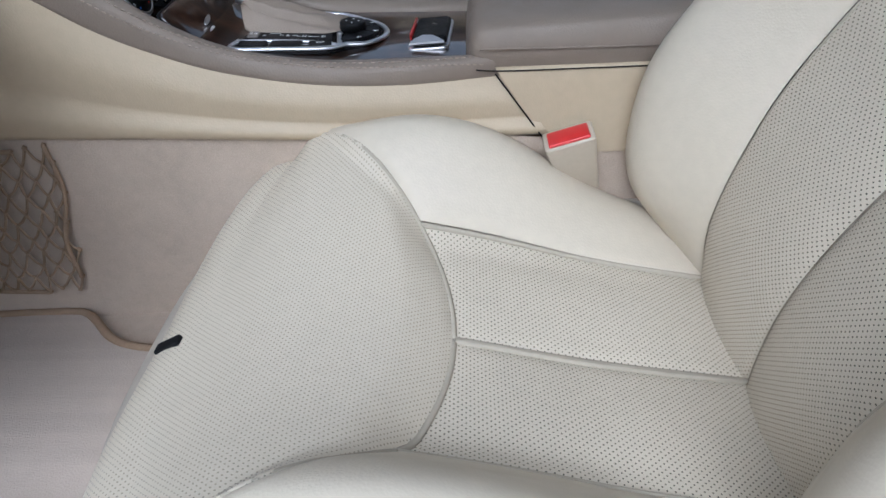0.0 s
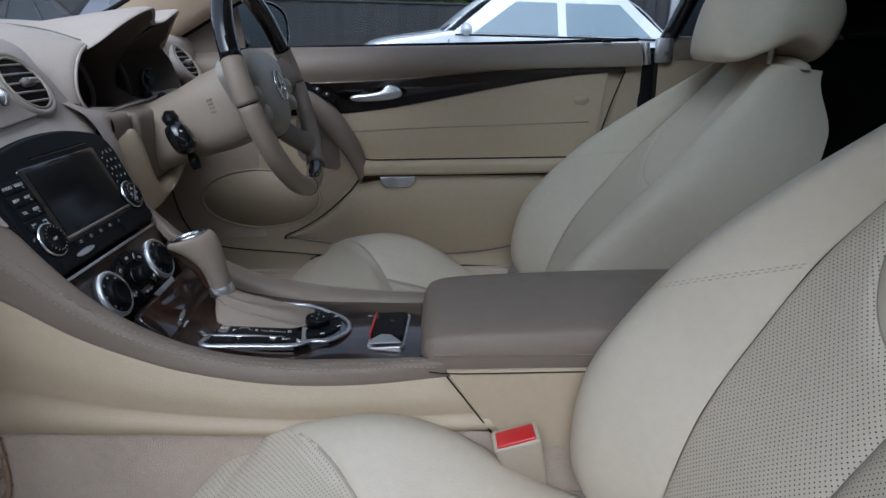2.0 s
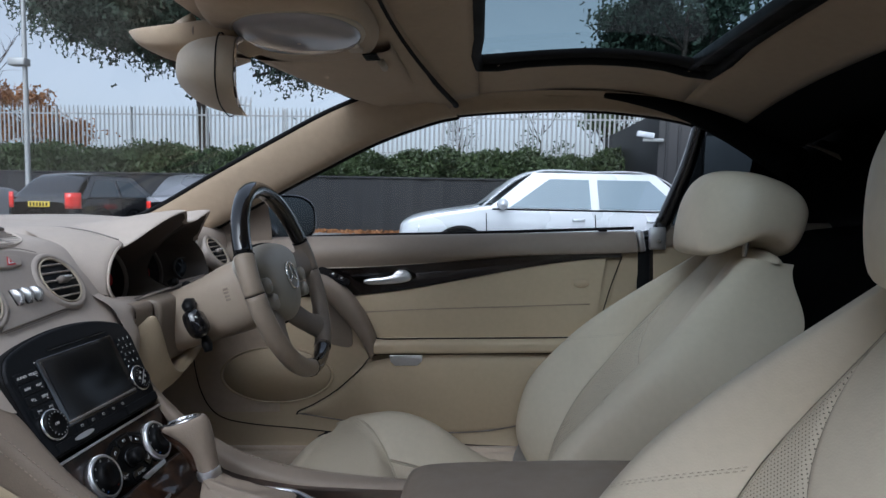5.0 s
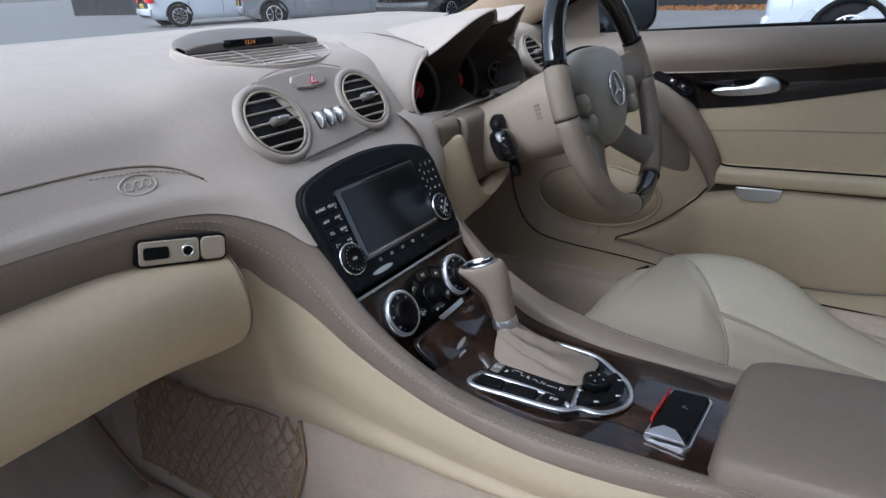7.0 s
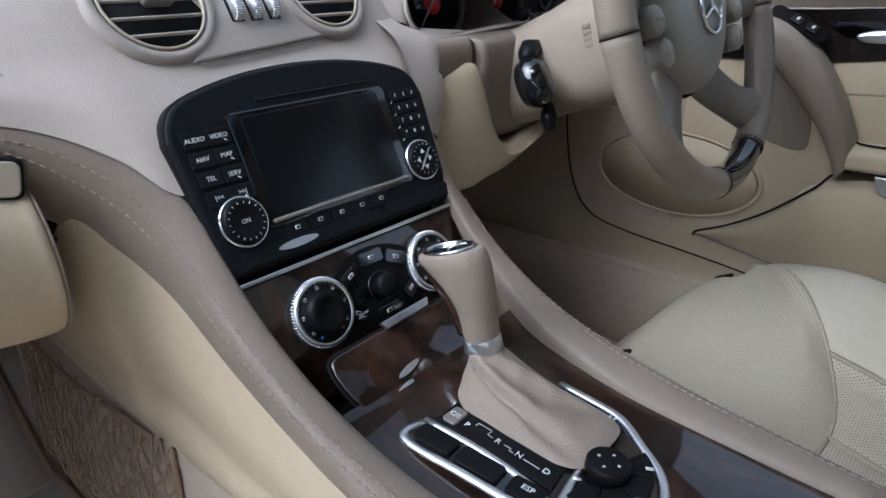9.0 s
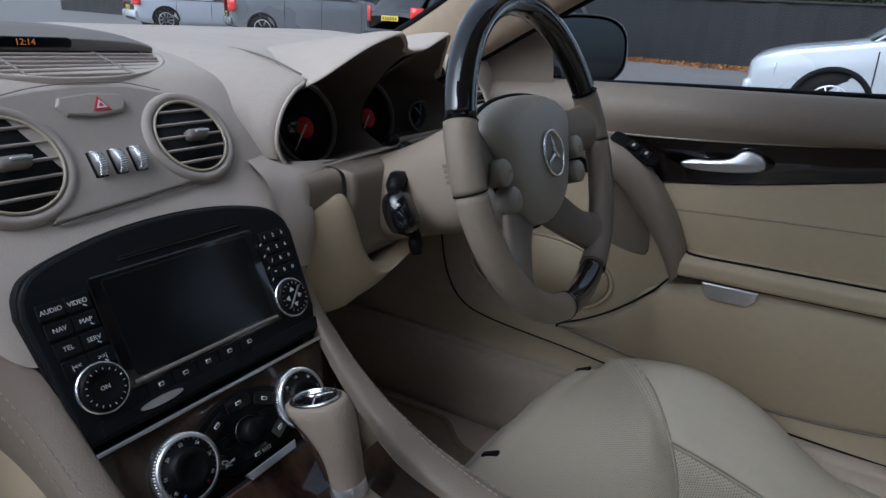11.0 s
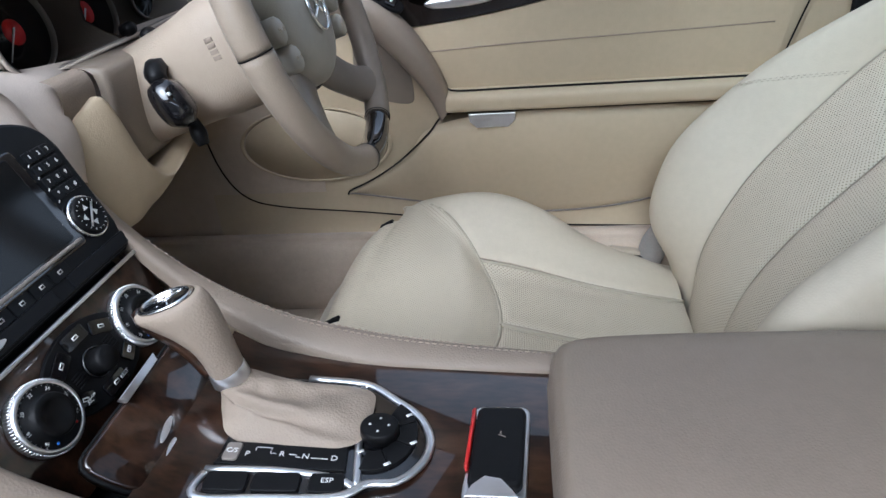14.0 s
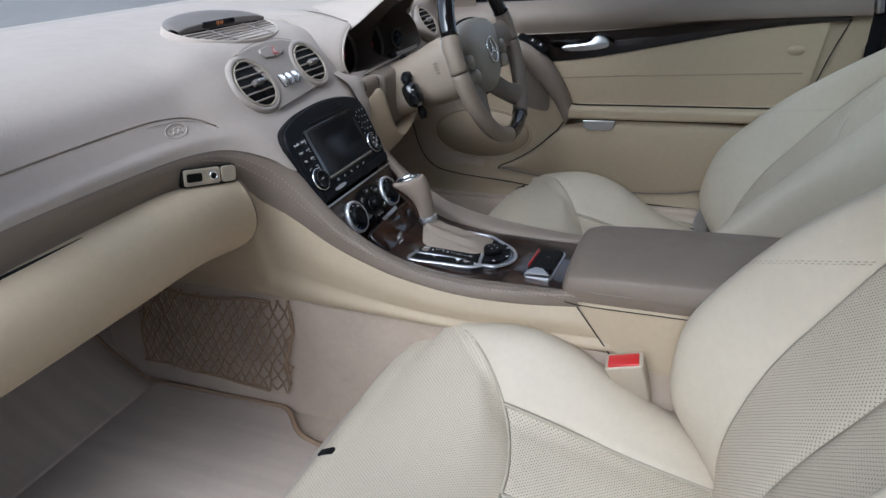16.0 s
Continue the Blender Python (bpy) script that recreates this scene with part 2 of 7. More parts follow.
def surf(name, ctrl, mat, parent=None, nu=4, nv=4, label="", solid=0.0, cu=False, cv=False, flip=False):
    """A smooth sheet through a control grid (rows x columns x 3), with UVs in metres."""
    g = refine(refine(ctrl, nu, 0, cu), nv, 1, cv)
    r, c = g.shape[:2]
    du = np.concatenate([np.zeros((1, c)), np.cumsum(np.linalg.norm(np.diff(g, axis=0), axis=2), 0)])
    dv = np.concatenate([np.zeros((r, 1)), np.cumsum(np.linalg.norm(np.diff(g, axis=1), axis=2), 1)], 1)
    dv = dv - dv[:, c // 2 : c // 2 + 1]
    faces = []
    for i in range(r if cu else r - 1):
        for j in range(c if cv else c - 1):
            a, b, d, e = i * c + j, i * c + (j + 1) % c, ((i + 1) % r) * c + (j + 1) % c, ((i + 1) % r) * c + j
            faces.append((a, e, d, b) if flip else (a, b, d, e))
    ob = mesh(name, g.reshape(-1, 3), faces, mat, parent, label, True, np.stack([dv, du], -1).reshape(-1, 2))
    if solid:
        mo = ob.modifiers.new("thickness", "SOLIDIFY")
        mo.thickness, mo.offset = solid, -1
    return ob


def tube(name, pts, r, mat, parent=None, n=8, sub=4, closed=False, label="", flat=1.0):
    """A round cord along a smooth line; r may be a list, one for each control point."""
    p = refine(np.array(pts, float), sub, 0, closed)
    rr = np.full(len(p), float(r)) if isinstance(r, (int, float)) else refine(np.array(r, float).reshape(-1, 1), sub, 0, closed)[:, 0]
    k = len(p)
    verts, faces, nrm = [], [], None
    for i in range(k):
        t = Vector(p[(i + 1) % k if closed else min(i + 1, k - 1)] - p[i - 1 if closed or i else 0]).normalized()
        if nrm is None:
            nrm = t.orthogonal().normalized() if abs(t.z) > 0.9 else t.cross(Vector((0, 0, 1))).normalized()
        nrm = (nrm - t * nrm.dot(t)).normalized()
        bi = t.cross(nrm)
        for j in range(n):
            a = 2 * math.pi * j / n
            verts.append(Vector(p[i]) + float(rr[i]) * (math.cos(a) * nrm + flat * math.sin(a) * bi))
    for i in range(k if closed else k - 1):
        for j in range(n):
            b = (i + 1) % k
            faces.append((i * n + j, i * n + (j + 1) % n, b * n + (j + 1) % n, b * n + j))
    if not closed:
        faces += [tuple(range(n))[::-1], tuple((k - 1) * n + j for j in range(n))]
    return mesh(name, verts, faces, mat, parent, label)


def basis(at, nrm, up=(0, 0, 1)):
    """A frame at a place: z along nrm, y nearest to up."""
    z = Vector(nrm).normalized()
    x = Vector(up).cross(z).normalized()
    y = z.cross(x)
    return Matrix(((x.x, y.x, z.x, at[0]), (x.y, y.y, z.y, at[1]), (x.z, y.z, z.z, at[2]), (0, 0, 0, 1)))


def box(name, size, mat, parent=None, m=None, bevel=0.004, label="", seg=2):
    bm = bmesh.new()
    bmesh.ops.create_cube(bm, size=1.0)
    bmesh.ops.scale(bm, vec=size, verts=bm.verts)
    if bevel:
        bmesh.ops.bevel(bm, geom=bm.edges[:], offset=min(bevel, min(size) * 0.45), segments=seg, affect="EDGES", profile=0.5)
    bm.transform(m or Matrix.Identity(4))
    return part(name, bm, mat, parent, label)


def lathe(name, prof, mat, parent=None, m=None, n=40, label="", squash=(1, 1)):
    """A turned body: prof lists (radius, height) along the axis z of m."""
    m = m or Matrix.Identity(4)
    verts, faces = [], []
    k = len(prof)
    for r, h in prof:
        for j in range(n):
            a = 2 * math.pi * j / n
            verts.append(m @ Vector((r * math.cos(a) * squash[0], r * math.sin(a) * squash[1], h)))
    for i in range(k - 1):
        for j in range(n):
            faces.append((i * n + j, i * n + (j + 1) % n, (i + 1) * n + (j + 1) % n, (i + 1) * n + j))
    if prof[0][0] > 1e-4:
        faces.append(tuple(range(n))[::-1])
    if prof[-1][0] > 1e-4:
        faces.append(tuple((k - 1) * n + j for j in range(n)))
    return mesh(name, verts, faces, mat, parent, label)


def ring(name, r, w, h, mat, parent=None, m=None, n=48, label="", squash=(1, 1)):
    """A ring of mean radius r, width w and height h, rounded on top."""
    prof = [(r - w / 2, 0), (r - w / 2, h * 0.6), (r - w / 4, h), (r + w / 4, h), (r + w / 2, h * 0.6), (r + w / 2, 0), (r - w / 2, 0)]
    m = m or Matrix.Identity(4)
    verts = [m @ Vector((q * math.cos(2 * math.pi * j / n) * squash[0], q * math.sin(2 * math.pi * j / n) * squash[1], z)) for q, z in prof for j in range(n)]
    faces = [(i * n + j, i * n + (j + 1) % n, (i + 1) * n + (j + 1) % n, (i + 1) * n + j) for i in range(6) for j in range(n)]
    return mesh(name, verts, faces, mat, parent, label)


def slab(name, outline, depth, mat, parent=None, m=None, bevel=0.002, label="", smooth=False):
    """A flat piece of any outline (x, y), depth thick under its face at z = 0, with a bevelled rim."""
    bm = bmesh.new()
    top = bm.faces.new([bm.verts.new((x, y, 0)) for x, y in outline])
    if top.normal.z < 0:
        top.normal_flip()
    bm.normal_update()
    if top.normal.z < 0:
        bmesh.ops.reverse_faces(bm, faces=[top])
    e = bmesh.ops.extrude_face_region(bm, geom=[top])
    vs = [g for g in e["geom"] if isinstance(g, bmesh.types.BMVert)]
    bmesh.ops.translate(bm, vec=(0, 0, -depth), verts=vs)
    bmesh.ops.recalc_face_normals(bm, faces=bm.faces)
    if bevel:
        rim = [ed for ed in bm.edges if all(abs(v.co.z) < 1e-6 for v in ed.verts)]
        bmesh.ops.bevel(bm, geom=rim, offset=bevel, segments=2, affect="EDGES", profile=0.5)
    bm.transform(m or Matrix.Identity(4))
    return part(name, bm, mat, parent, label, smooth)


def rounded(w, h, r, n=5, dx=0.0, dy=0.0):
    pts = []
    for cx, cy, a0 in ((w / 2 - r, h / 2 - r, 0), (-w / 2 + r, h / 2 - r, 90), (-w / 2 + r, -h / 2 + r, 180), (w / 2 - r, -h / 2 + r, 270)):
        for i in range(n + 1):
            a = radians(a0 + 90 * i / n)
            pts.append((cx + r * math.cos(a) + dx, cy + r * math.sin(a) + dy))
    return pts


def text(name, words, size, mat, parent, m, depth=0.0002):
    cu = bpy.data.curves.new(name, "FONT")
    cu.body, cu.size, cu.align_x, cu.align_y, cu.extrude, cu.resolution_u = words, size, "CENTER", "CENTER", depth, 2
    tmp = bpy.data.objects.new(name, cu)
    scene.collection.objects.link(tmp)
    me = bpy.data.meshes.new_from_object(tmp.evaluated_get(bpy.context.evaluated_depsgraph_get()))
    bpy.data.objects.remove(tmp)
    bpy.data.curves.remove(cu)
    me.transform(m)
    me.materials.clear()
    me.materials.append(M[mat])
    me.name = name
    return attach(new(name, me), parent)


def stitch(name, pts, mat, parent, length=0.005, gap=0.0025, r=0.0006, sub=8):
    """A row of single stitches along a line, joined into one mesh."""
    p = refine(np.array(pts, float), sub, 0)
    d = np.concatenate([[0], np.cumsum(np.linalg.norm(np.diff(p, axis=0), axis=1))])
    verts, faces, s = [], [], 0.0
    while s + length < d[-1]:
        a, b = (Vector([np.interp(q, d, p[:, k]) for k in range(3)]) for q in (s, s + length))
        t = (b - a).normalized()
        n1 = t.orthogonal().normalized()
        n2 = t.cross(n1)
        o = len(verts)
        for c, q in ((a, 0.5), ((a + b) / 2, 1.3), (b, 0.5)):
            verts += [c + r * q * v for v in (n1, n2, -n1, -n2)]
        faces += [(o + i * 4 + j, o + i * 4 + (j + 1) % 4, o + i * 4 + 4 + (j + 1) % 4, o + i * 4 + 4 + j) for i in range(2) for j in range(4)]
        s += length + gap
    return mesh(name, verts, faces, mat, parent)


def curve1(*pts):
    xs, ys = [p[0] for p in pts], [p[1] for p in pts]

    def f(v):
        v = float(v)
        i = max(0, min(len(xs) - 2, int(np.searchsorted(xs, v)) - 1))
        t = min(1.0, max(0.0, (v - xs[i]) / (xs[i + 1] - xs[i])))
        h = xs[i + 1] - xs[i]
        m0 = (ys[i + 1] - ys[i - 1]) / (xs[i + 1] - xs[i - 1]) if i else (ys[1] - ys[0]) / h
        m1 = (ys[i + 2] - ys[i]) / (xs[i + 2] - xs[i]) if i + 2 < len(xs) else (ys[-1] - ys[-2]) / h
        return (2 * t**3 - 3 * t * t + 1) * ys[i] + (t**3 - 2 * t * t + t) * h * m0 + (3 * t * t - 2 * t**3) * ys[i + 1] + (t**3 - t * t) * h * m1

    return f


def step(a, b, v):
    t = min(1.0, max(0.0, (v - a) / (b - a)))
    return t * t * (3 - 2 * t)


# ---- the car: floor, sills, doors, roof ----
FLOOR = 0.40
GROUND = 0.12


def patch(name, f, nu, nv, mat, parent, label="", groove=0.0035, width=0.006, edges="udlr", nrm=(0, 0, 1), centre=False):
    """A padded panel f(s, t) over the unit square, pulled down along its seams."""
    g = np.array([[f(j / nv, i / nu) for j in range(nv + 1)] for i in range(nu + 1)], float)
    du = np.concatenate([np.zeros((1, nv + 1)), np.cumsum(np.linalg.norm(np.diff(g, axis=0), axis=2), 0)])
    dv = np.concatenate([np.zeros((nu + 1, 1)), np.cumsum(np.linalg.norm(np.diff(g, axis=1), axis=2), 1)], 1)
    uv = np.stack([g[..., 1], du - du[-1:] if centre else g[..., 0] if nrm[2] else 1.2 * g[..., 2]], -1).reshape(-1, 2)
    dist = np.full((nu + 1, nv + 1), 9.0)
    if "d" in edges:
        dist = np.minimum(dist, du)
    if "u" in edges:
        dist = np.minimum(dist, du[-1:] - du)
    if "l" in edges:
        dist = np.minimum(dist, dv)
    if "r" in edges:
        dist = np.minimum(dist, dv[:, -1:] - dv)
    a, b = np.gradient(g, axis=0), np.gradient(g, axis=1)
    n = np.cross(b, a)
    n /= np.linalg.norm(n, axis=2, keepdims=True) + 1e-9
    n *= np.sign((n * np.array(nrm)).sum(2, keepdims=True) + 1e-9)
    g = g - n * (groove * np.exp(-((dist / width) ** 2)))[..., None]
    c = nv + 1
    faces = [(i * c + j, i * c + j + 1, (i + 1) * c + j + 1, (i + 1) * c + j) for i in range(nu) for j in range(nv)]
    return mesh(name, g.reshape(-1, 3), faces, mat, parent, label, True, uv)


# -- seats --
YC = -0.383
z_mid = curve1((-0.30, 0.548), (-0.24, 0.575), (-0.15, 0.592), (-0.06, 0.582), (0.02, 0.562), (0.15, 0.528), (0.33, 0.494))
bol_rise = curve1((-0.30, 0.0), (-0.2, 0.035), (-0.1, 0.07), (0.0, 0.096), (0.08, 0.086), (0.18, 0.040), (0.30, 0.010))


def arc_x(u):
    return 0.013 - 0.035 * (u / 0.14) ** 2 - 0.075 * max(0.0, abs(u) / 0.14 - 1.0) ** 1.2


def cush_z(x, u):
    a = abs(u)
    z = z_mid(x) - 0.004 * math.cos(min(1.0, a / 0.14) * math.pi)
    z += bol_rise(x) * step(0.115, 0.225, a) * (1 - 0.75 * step(0.235, 0.275, a))
    return z


def pad(s, t):
    u = 0.262 * (2 * s - 1)
    a = abs(2 * s - 1)
    x0 = arc_x(u)
    nose = -0.216 + 0.055 * a**3
    w = step(0.0, 0.22, t / 0.72)

    def top(x):
        sharp = cush_z(x, u)
        soft = z_mid(x) + 0.004 + bol_rise(x) * 0.9 * min(1.0, abs(u) / 0.235) ** 2
        return sharp * (1 - w) + soft * w

    if t < 0.72:
        x = x0 + (nose - x0) * t / 0.72
        z = top(x) + 0.008 * math.sin(math.pi * t / 0.72)
        z -= 0.035 * a**7 * (t / 0.72)
        return (x, YC + u, z)
    q = (t - 0.72) / 0.28
    ang = q * math.pi / 2 * 0.8
    return (nose - 0.052 * math.sin(ang), YC + u * (1 - 0.02 * q), top(nose) - 0.035 * a**7 - 0.045 * (1 - math.cos(ang)))


def bolster(side):
    def f(s, t):
        a = 0.142 + 0.083 * min(1.0, s / 0.45)
        drop = 0.0
        if s > 0.45:
            w = (s - 0.45) / 0.55
            a = 0.225 + 0.046 * math.sin(min(1.0, w * 1.7) * math.pi / 2)
            drop = 0.05 * (1 - math.cos(min(1.0, w * 1.7) * math.pi / 2)) + 0.11 * max(0.0, w - 0.588) / 0.412
        x0 = arc_x(min(a, 0.258))
        x = x0 + (0.315 - x0) * t
        b = min(a, 0.225)
        return (x, YC + side * a, cush_z(x, b) - drop)

    return f


def insert(side):
    def f(s, t):
        u = side * (0.001 + 0.141 * s)
        x = arc_x(u) + (0.318 - arc_x(u)) * t
        return (x, YC + u, cush_z(x, u) - 0.004 + 0.006 * math.sin(math.pi * s) * math.sin(math.pi * t))

    return f


back_x = curve1((0.42, 0.298), (0.50, 0.290), (0.60, 0.300), (0.70, 0.338), (0.80, 0.396), (0.90, 0.450), (1.0, 0.502), (1.09, 0.552))
back_b = curve1((0.42, 0.0), (0.50, 0.022), (0.57, 0.075), (0.64, 0.103), (0.74, 0.126), (0.85, 0.112), (0.95, 0.075), (1.03, 0.042), (1.09, 0.02))
back_w = curve1((0.42, 0.235), (0.55, 0.262), (0.75, 0.268), (0.86, 0.258), (0.93, 0.232), (1.0, 0.188), (1.09, 0.125))


def seam_u(z):
    return 0.142 + 0.02 * step(0.6, 0.8, z) - 0.06 * step(0.85, 1.08, z)


def back_insert(side, lo, hi):
    def f(s, t):
        z = lo + (hi - lo) * t if not callable(lo) and not callable(hi) else 0.0
        if callable(lo):
            z = lo(s) + (hi - lo(s)) * t
        elif callable(hi):
            z = lo + (hi(s) - lo) * t
        u = s * seam_u(z)
        return (back_x(z) - 0.010 * math.sin(math.pi * s) - 0.02 * s**3 * (back_b(z) / 0.1), YC + side * u, z)

    return f


def yoke_z(s):
    return 0.835 + 0.165 * s**2.2


def back_t(z):
    """Depth of the back behind its face."""
    return 0.085 - 0.012 * step(0.88, 1.0, z) - 0.055 * step(0.98, 1.085, z)


def back_bolster(side):
    def f(s, t):
        z = 0.43 + 0.655 * t
        u0, w = seam_u(z), back_w(z)
        b = back_b(z)
        x0 = back_x(z) - 0.02 * (b / 0.1)
        if s < 0.5:
            q = s / 0.5
            u = u0 + (w - 0.03 - u0) * q
            x = x0 - (b - 0.02 * (b / 0.1)) * math.sin(q * math.pi / 2) ** 1.2
        else:
            q = (s - 0.5) / 0.5
            k = min(1.0, q / 0.45)
            u = w - 0.03 + 0.03 * math.sin(k * math.pi / 2)
            x = back_x(z) - b + 0.035 * (1 - math.cos(k * math.pi / 2)) + (b + back_t(z)) * max(0.0, q - 0.35) / 0.65
        return (x, YC + side * u, z)

    return f


def slot(q, s, dy=0.0):
    """A short dark slot under the nose of the pad."""
    p0, p1 = Vector(pad(q, 0.82)), Vector(pad(q, 0.86))
    m = basis(tuple((p0 + p1) / 2 + Vector((0.002, dy, 0.001))), (p1 - p0).cross(Vector((0, 1, 0))), (0, 1, 0))
    return box("slot", (0.012, 0.028, 0.006), "rubber", s, m @ pose(0, 0, 0, 0, 0, 90), 0.002)


HEAD = (0.540, 1.150)  # middle of the headrest


def seat(label):
    s = thing("bucket_seat", (0.0, YC, FLOOR), label, "car seat", "front seats")
    patch("front_pad", pad, 56, 60, "finepad", s, "perforated cream leather pad", edges="dlr", centre=True)
    slot(0.45, s)
    for side in (-1, 1):
        patch("cushion_insert", insert(side), 30, 16, "perf", s, "perforated cream leather", edges="udlr")
        patch("cushion_bolster", bolster(side), 40, 30, "seat", s, edges="ld")
        patch("back_insert", back_insert(side, 0.43, yoke_z), 44, 18, "perf", s, "perforated cream leather", nrm=(-1, 0, 0))
        patch("yoke_panel", back_insert(side, yoke_z, 1.085), 24, 18, "seat", s, edges="dr", nrm=(-1, 0, 0))
        patch("back_bolster", back_bolster(side), 60, 30, "seat", s, edges="l", nrm=(-1, 0, 0))
        # cords in the seams, their dark tone standing for the crease shadow
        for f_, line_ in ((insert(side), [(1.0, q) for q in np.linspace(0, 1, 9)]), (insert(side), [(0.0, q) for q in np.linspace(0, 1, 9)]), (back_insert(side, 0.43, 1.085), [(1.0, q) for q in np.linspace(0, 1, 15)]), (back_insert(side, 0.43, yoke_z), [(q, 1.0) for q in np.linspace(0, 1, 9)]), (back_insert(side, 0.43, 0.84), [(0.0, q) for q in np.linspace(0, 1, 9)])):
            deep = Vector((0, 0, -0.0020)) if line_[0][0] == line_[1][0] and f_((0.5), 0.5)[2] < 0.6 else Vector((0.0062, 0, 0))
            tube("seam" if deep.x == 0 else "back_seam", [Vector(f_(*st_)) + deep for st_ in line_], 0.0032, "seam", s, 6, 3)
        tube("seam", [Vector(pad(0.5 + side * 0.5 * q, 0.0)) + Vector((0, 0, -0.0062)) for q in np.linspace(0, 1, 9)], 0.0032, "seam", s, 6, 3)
        for off in (0.0, 0.006):
            line = [Vector(back_bolster(side)(q, 0.60 + 0.16 * (0.5 - q) + off)) + Vector((-0.0008, 0, 0.0)) for q in (0.03, 0.15, 0.27, 0.4, 0.48, 0.55)]
            stitch("stitching", line, "threadlight", s)
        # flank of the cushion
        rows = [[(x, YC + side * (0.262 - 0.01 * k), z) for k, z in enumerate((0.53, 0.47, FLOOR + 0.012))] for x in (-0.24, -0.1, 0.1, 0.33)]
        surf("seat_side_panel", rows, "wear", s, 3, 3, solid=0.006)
        box("seat_rail", (0.62, 0.03, 0.035), "black", s, pose(0.03, YC + side * 0.18, FLOOR + 0.018), 0.004)
    # back shell
    rows = []
    for z in (0.44, 0.6, 0.75, 0.9, 1.0, 1.06, 1.085):
        w = back_w(z)
        rows.append([(back_x(z) + back_t(z) - 0.003 + 0.02 * math.cos(a), YC + w * math.sin(a), z) for a in np.linspace(-math.pi / 2, math.pi / 2, 9)])
    surf("back_shell", rows, "flank", s, 4, 3, "pale leather seat back")
    # rounded top of the back
    rows = []
    for k in range(6):
        q = k / 5
        w, z = 0.14 * math.cos(q * math.pi / 2 * 0.96), 1.083 + 0.022 * math.sin(q * math.pi / 2)
        rows.append([(0.572 + (0.030 * (1 - q * 0.8)) * math.cos(a), YC + w * math.sin(a), z) for a in np.linspace(0, 2 * math.pi, 17)[:-1]])
    surf("back_top", rows, "seat", s, 2, 2, cv=True)
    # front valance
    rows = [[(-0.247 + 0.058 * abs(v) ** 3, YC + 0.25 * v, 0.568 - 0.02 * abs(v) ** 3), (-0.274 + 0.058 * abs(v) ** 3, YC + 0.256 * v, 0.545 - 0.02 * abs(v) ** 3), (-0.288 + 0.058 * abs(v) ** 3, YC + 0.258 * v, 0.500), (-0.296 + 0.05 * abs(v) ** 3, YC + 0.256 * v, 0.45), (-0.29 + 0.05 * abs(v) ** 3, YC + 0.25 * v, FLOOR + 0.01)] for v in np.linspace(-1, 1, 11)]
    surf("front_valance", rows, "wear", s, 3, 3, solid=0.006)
    # headrest: a deep pad that arches over the top of the back, its front lip hanging lowest
    rows = []
    hx, hz = HEAD
    for q, h in ((0.04, -1.0), (0.62, -0.99), (0.88, -0.84), (0.98, -0.5), (1.0, 0.0), (0.96, 0.45), (0.84, 0.78), (0.58, 0.95), (0.04, 1.0)):
        ring_ = []
        for a in np.linspace(0, 2 * math.pi, 25)[:-1]:
            ca, sa = math.cos(a), math.sin(a)
            lx = 0.084 * q * math.copysign(abs(ca) ** 0.55, ca)
            ly = 0.140 * q * math.copysign(abs(sa) ** 0.60, sa)
            low = 0.094 - 0.052 * math.cos(min(1.0, abs(lx - 0.012) / 0.078) * math.pi / 2) ** 1.3
            up = 0.082 - 0.022 * (lx / 0.084) ** 2 - 0.014 * (ly / 0.14) ** 2 - 0.010 * lx / 0.084
            ring_.append((hx + lx + 0.030 * (abs(ly) / 0.14) ** 2 + 0.10 * h * 0.08, YC + ly, hz + (up * h if h > 0 else low * h)))
        rows.append(ring_)
    surf("headrest", rows, "seat", s, 4, 3, cv=True)
    for v in (-0.055, 0.055):
        tube("headrest_post", [(hx + 0.022, YC + v, 1.06), (hx + 0.018, YC + v, 1.13)], 0.007, "chrome", s, 10)
    return s


passenger_seat = seat("cream perforated leather bucket seat with pale stitching and headrest")
# the driver seat stands further forward, its back leaning further
driver_seat = copy_thing(passenger_seat, Matrix.Translation((-0.041, YC + 0.787, FLOOR - 0.016)))
lean = pose(0.331, 0, 0.516) @ pose(0, 0, 0, 0, 9, 0) @ pose(-0.29, 0, -0.50)
for ch in driver_seat.children:
    if ch.name.startswith(("back_", "yoke_", "headrest", "stitching")):
        ch.matrix_basis = lean @ ch.matrix_basis
        if ch.name.startswith("headrest"):
            ch.location += Vector((-0.010, 0, 0.013))
slot(0.955, driver_seat).matrix_basis = Matrix.Translation(driver_seat.location - passenger_seat.location)

# -- floor and carpets --
rows = [[(x, y, z) for y in np.linspace(-0.80, 0.74, 12)] for x, z in ((-1.27, 1.07), (-1.25, 0.78), (-1.05, 0.58), (-0.92, 0.45), (-0.82, FLOOR), (-0.4, FLOOR), (0.3, FLOOR), (0.42, 0.44), (0.62, 0.50), (0.95, 0.56))]
tagged(surf("floor", rows, "carpet", None, 3, 2, solid=0.03, flip=True), "worn beige carpet of a car floor", "carpet", kind="structure")


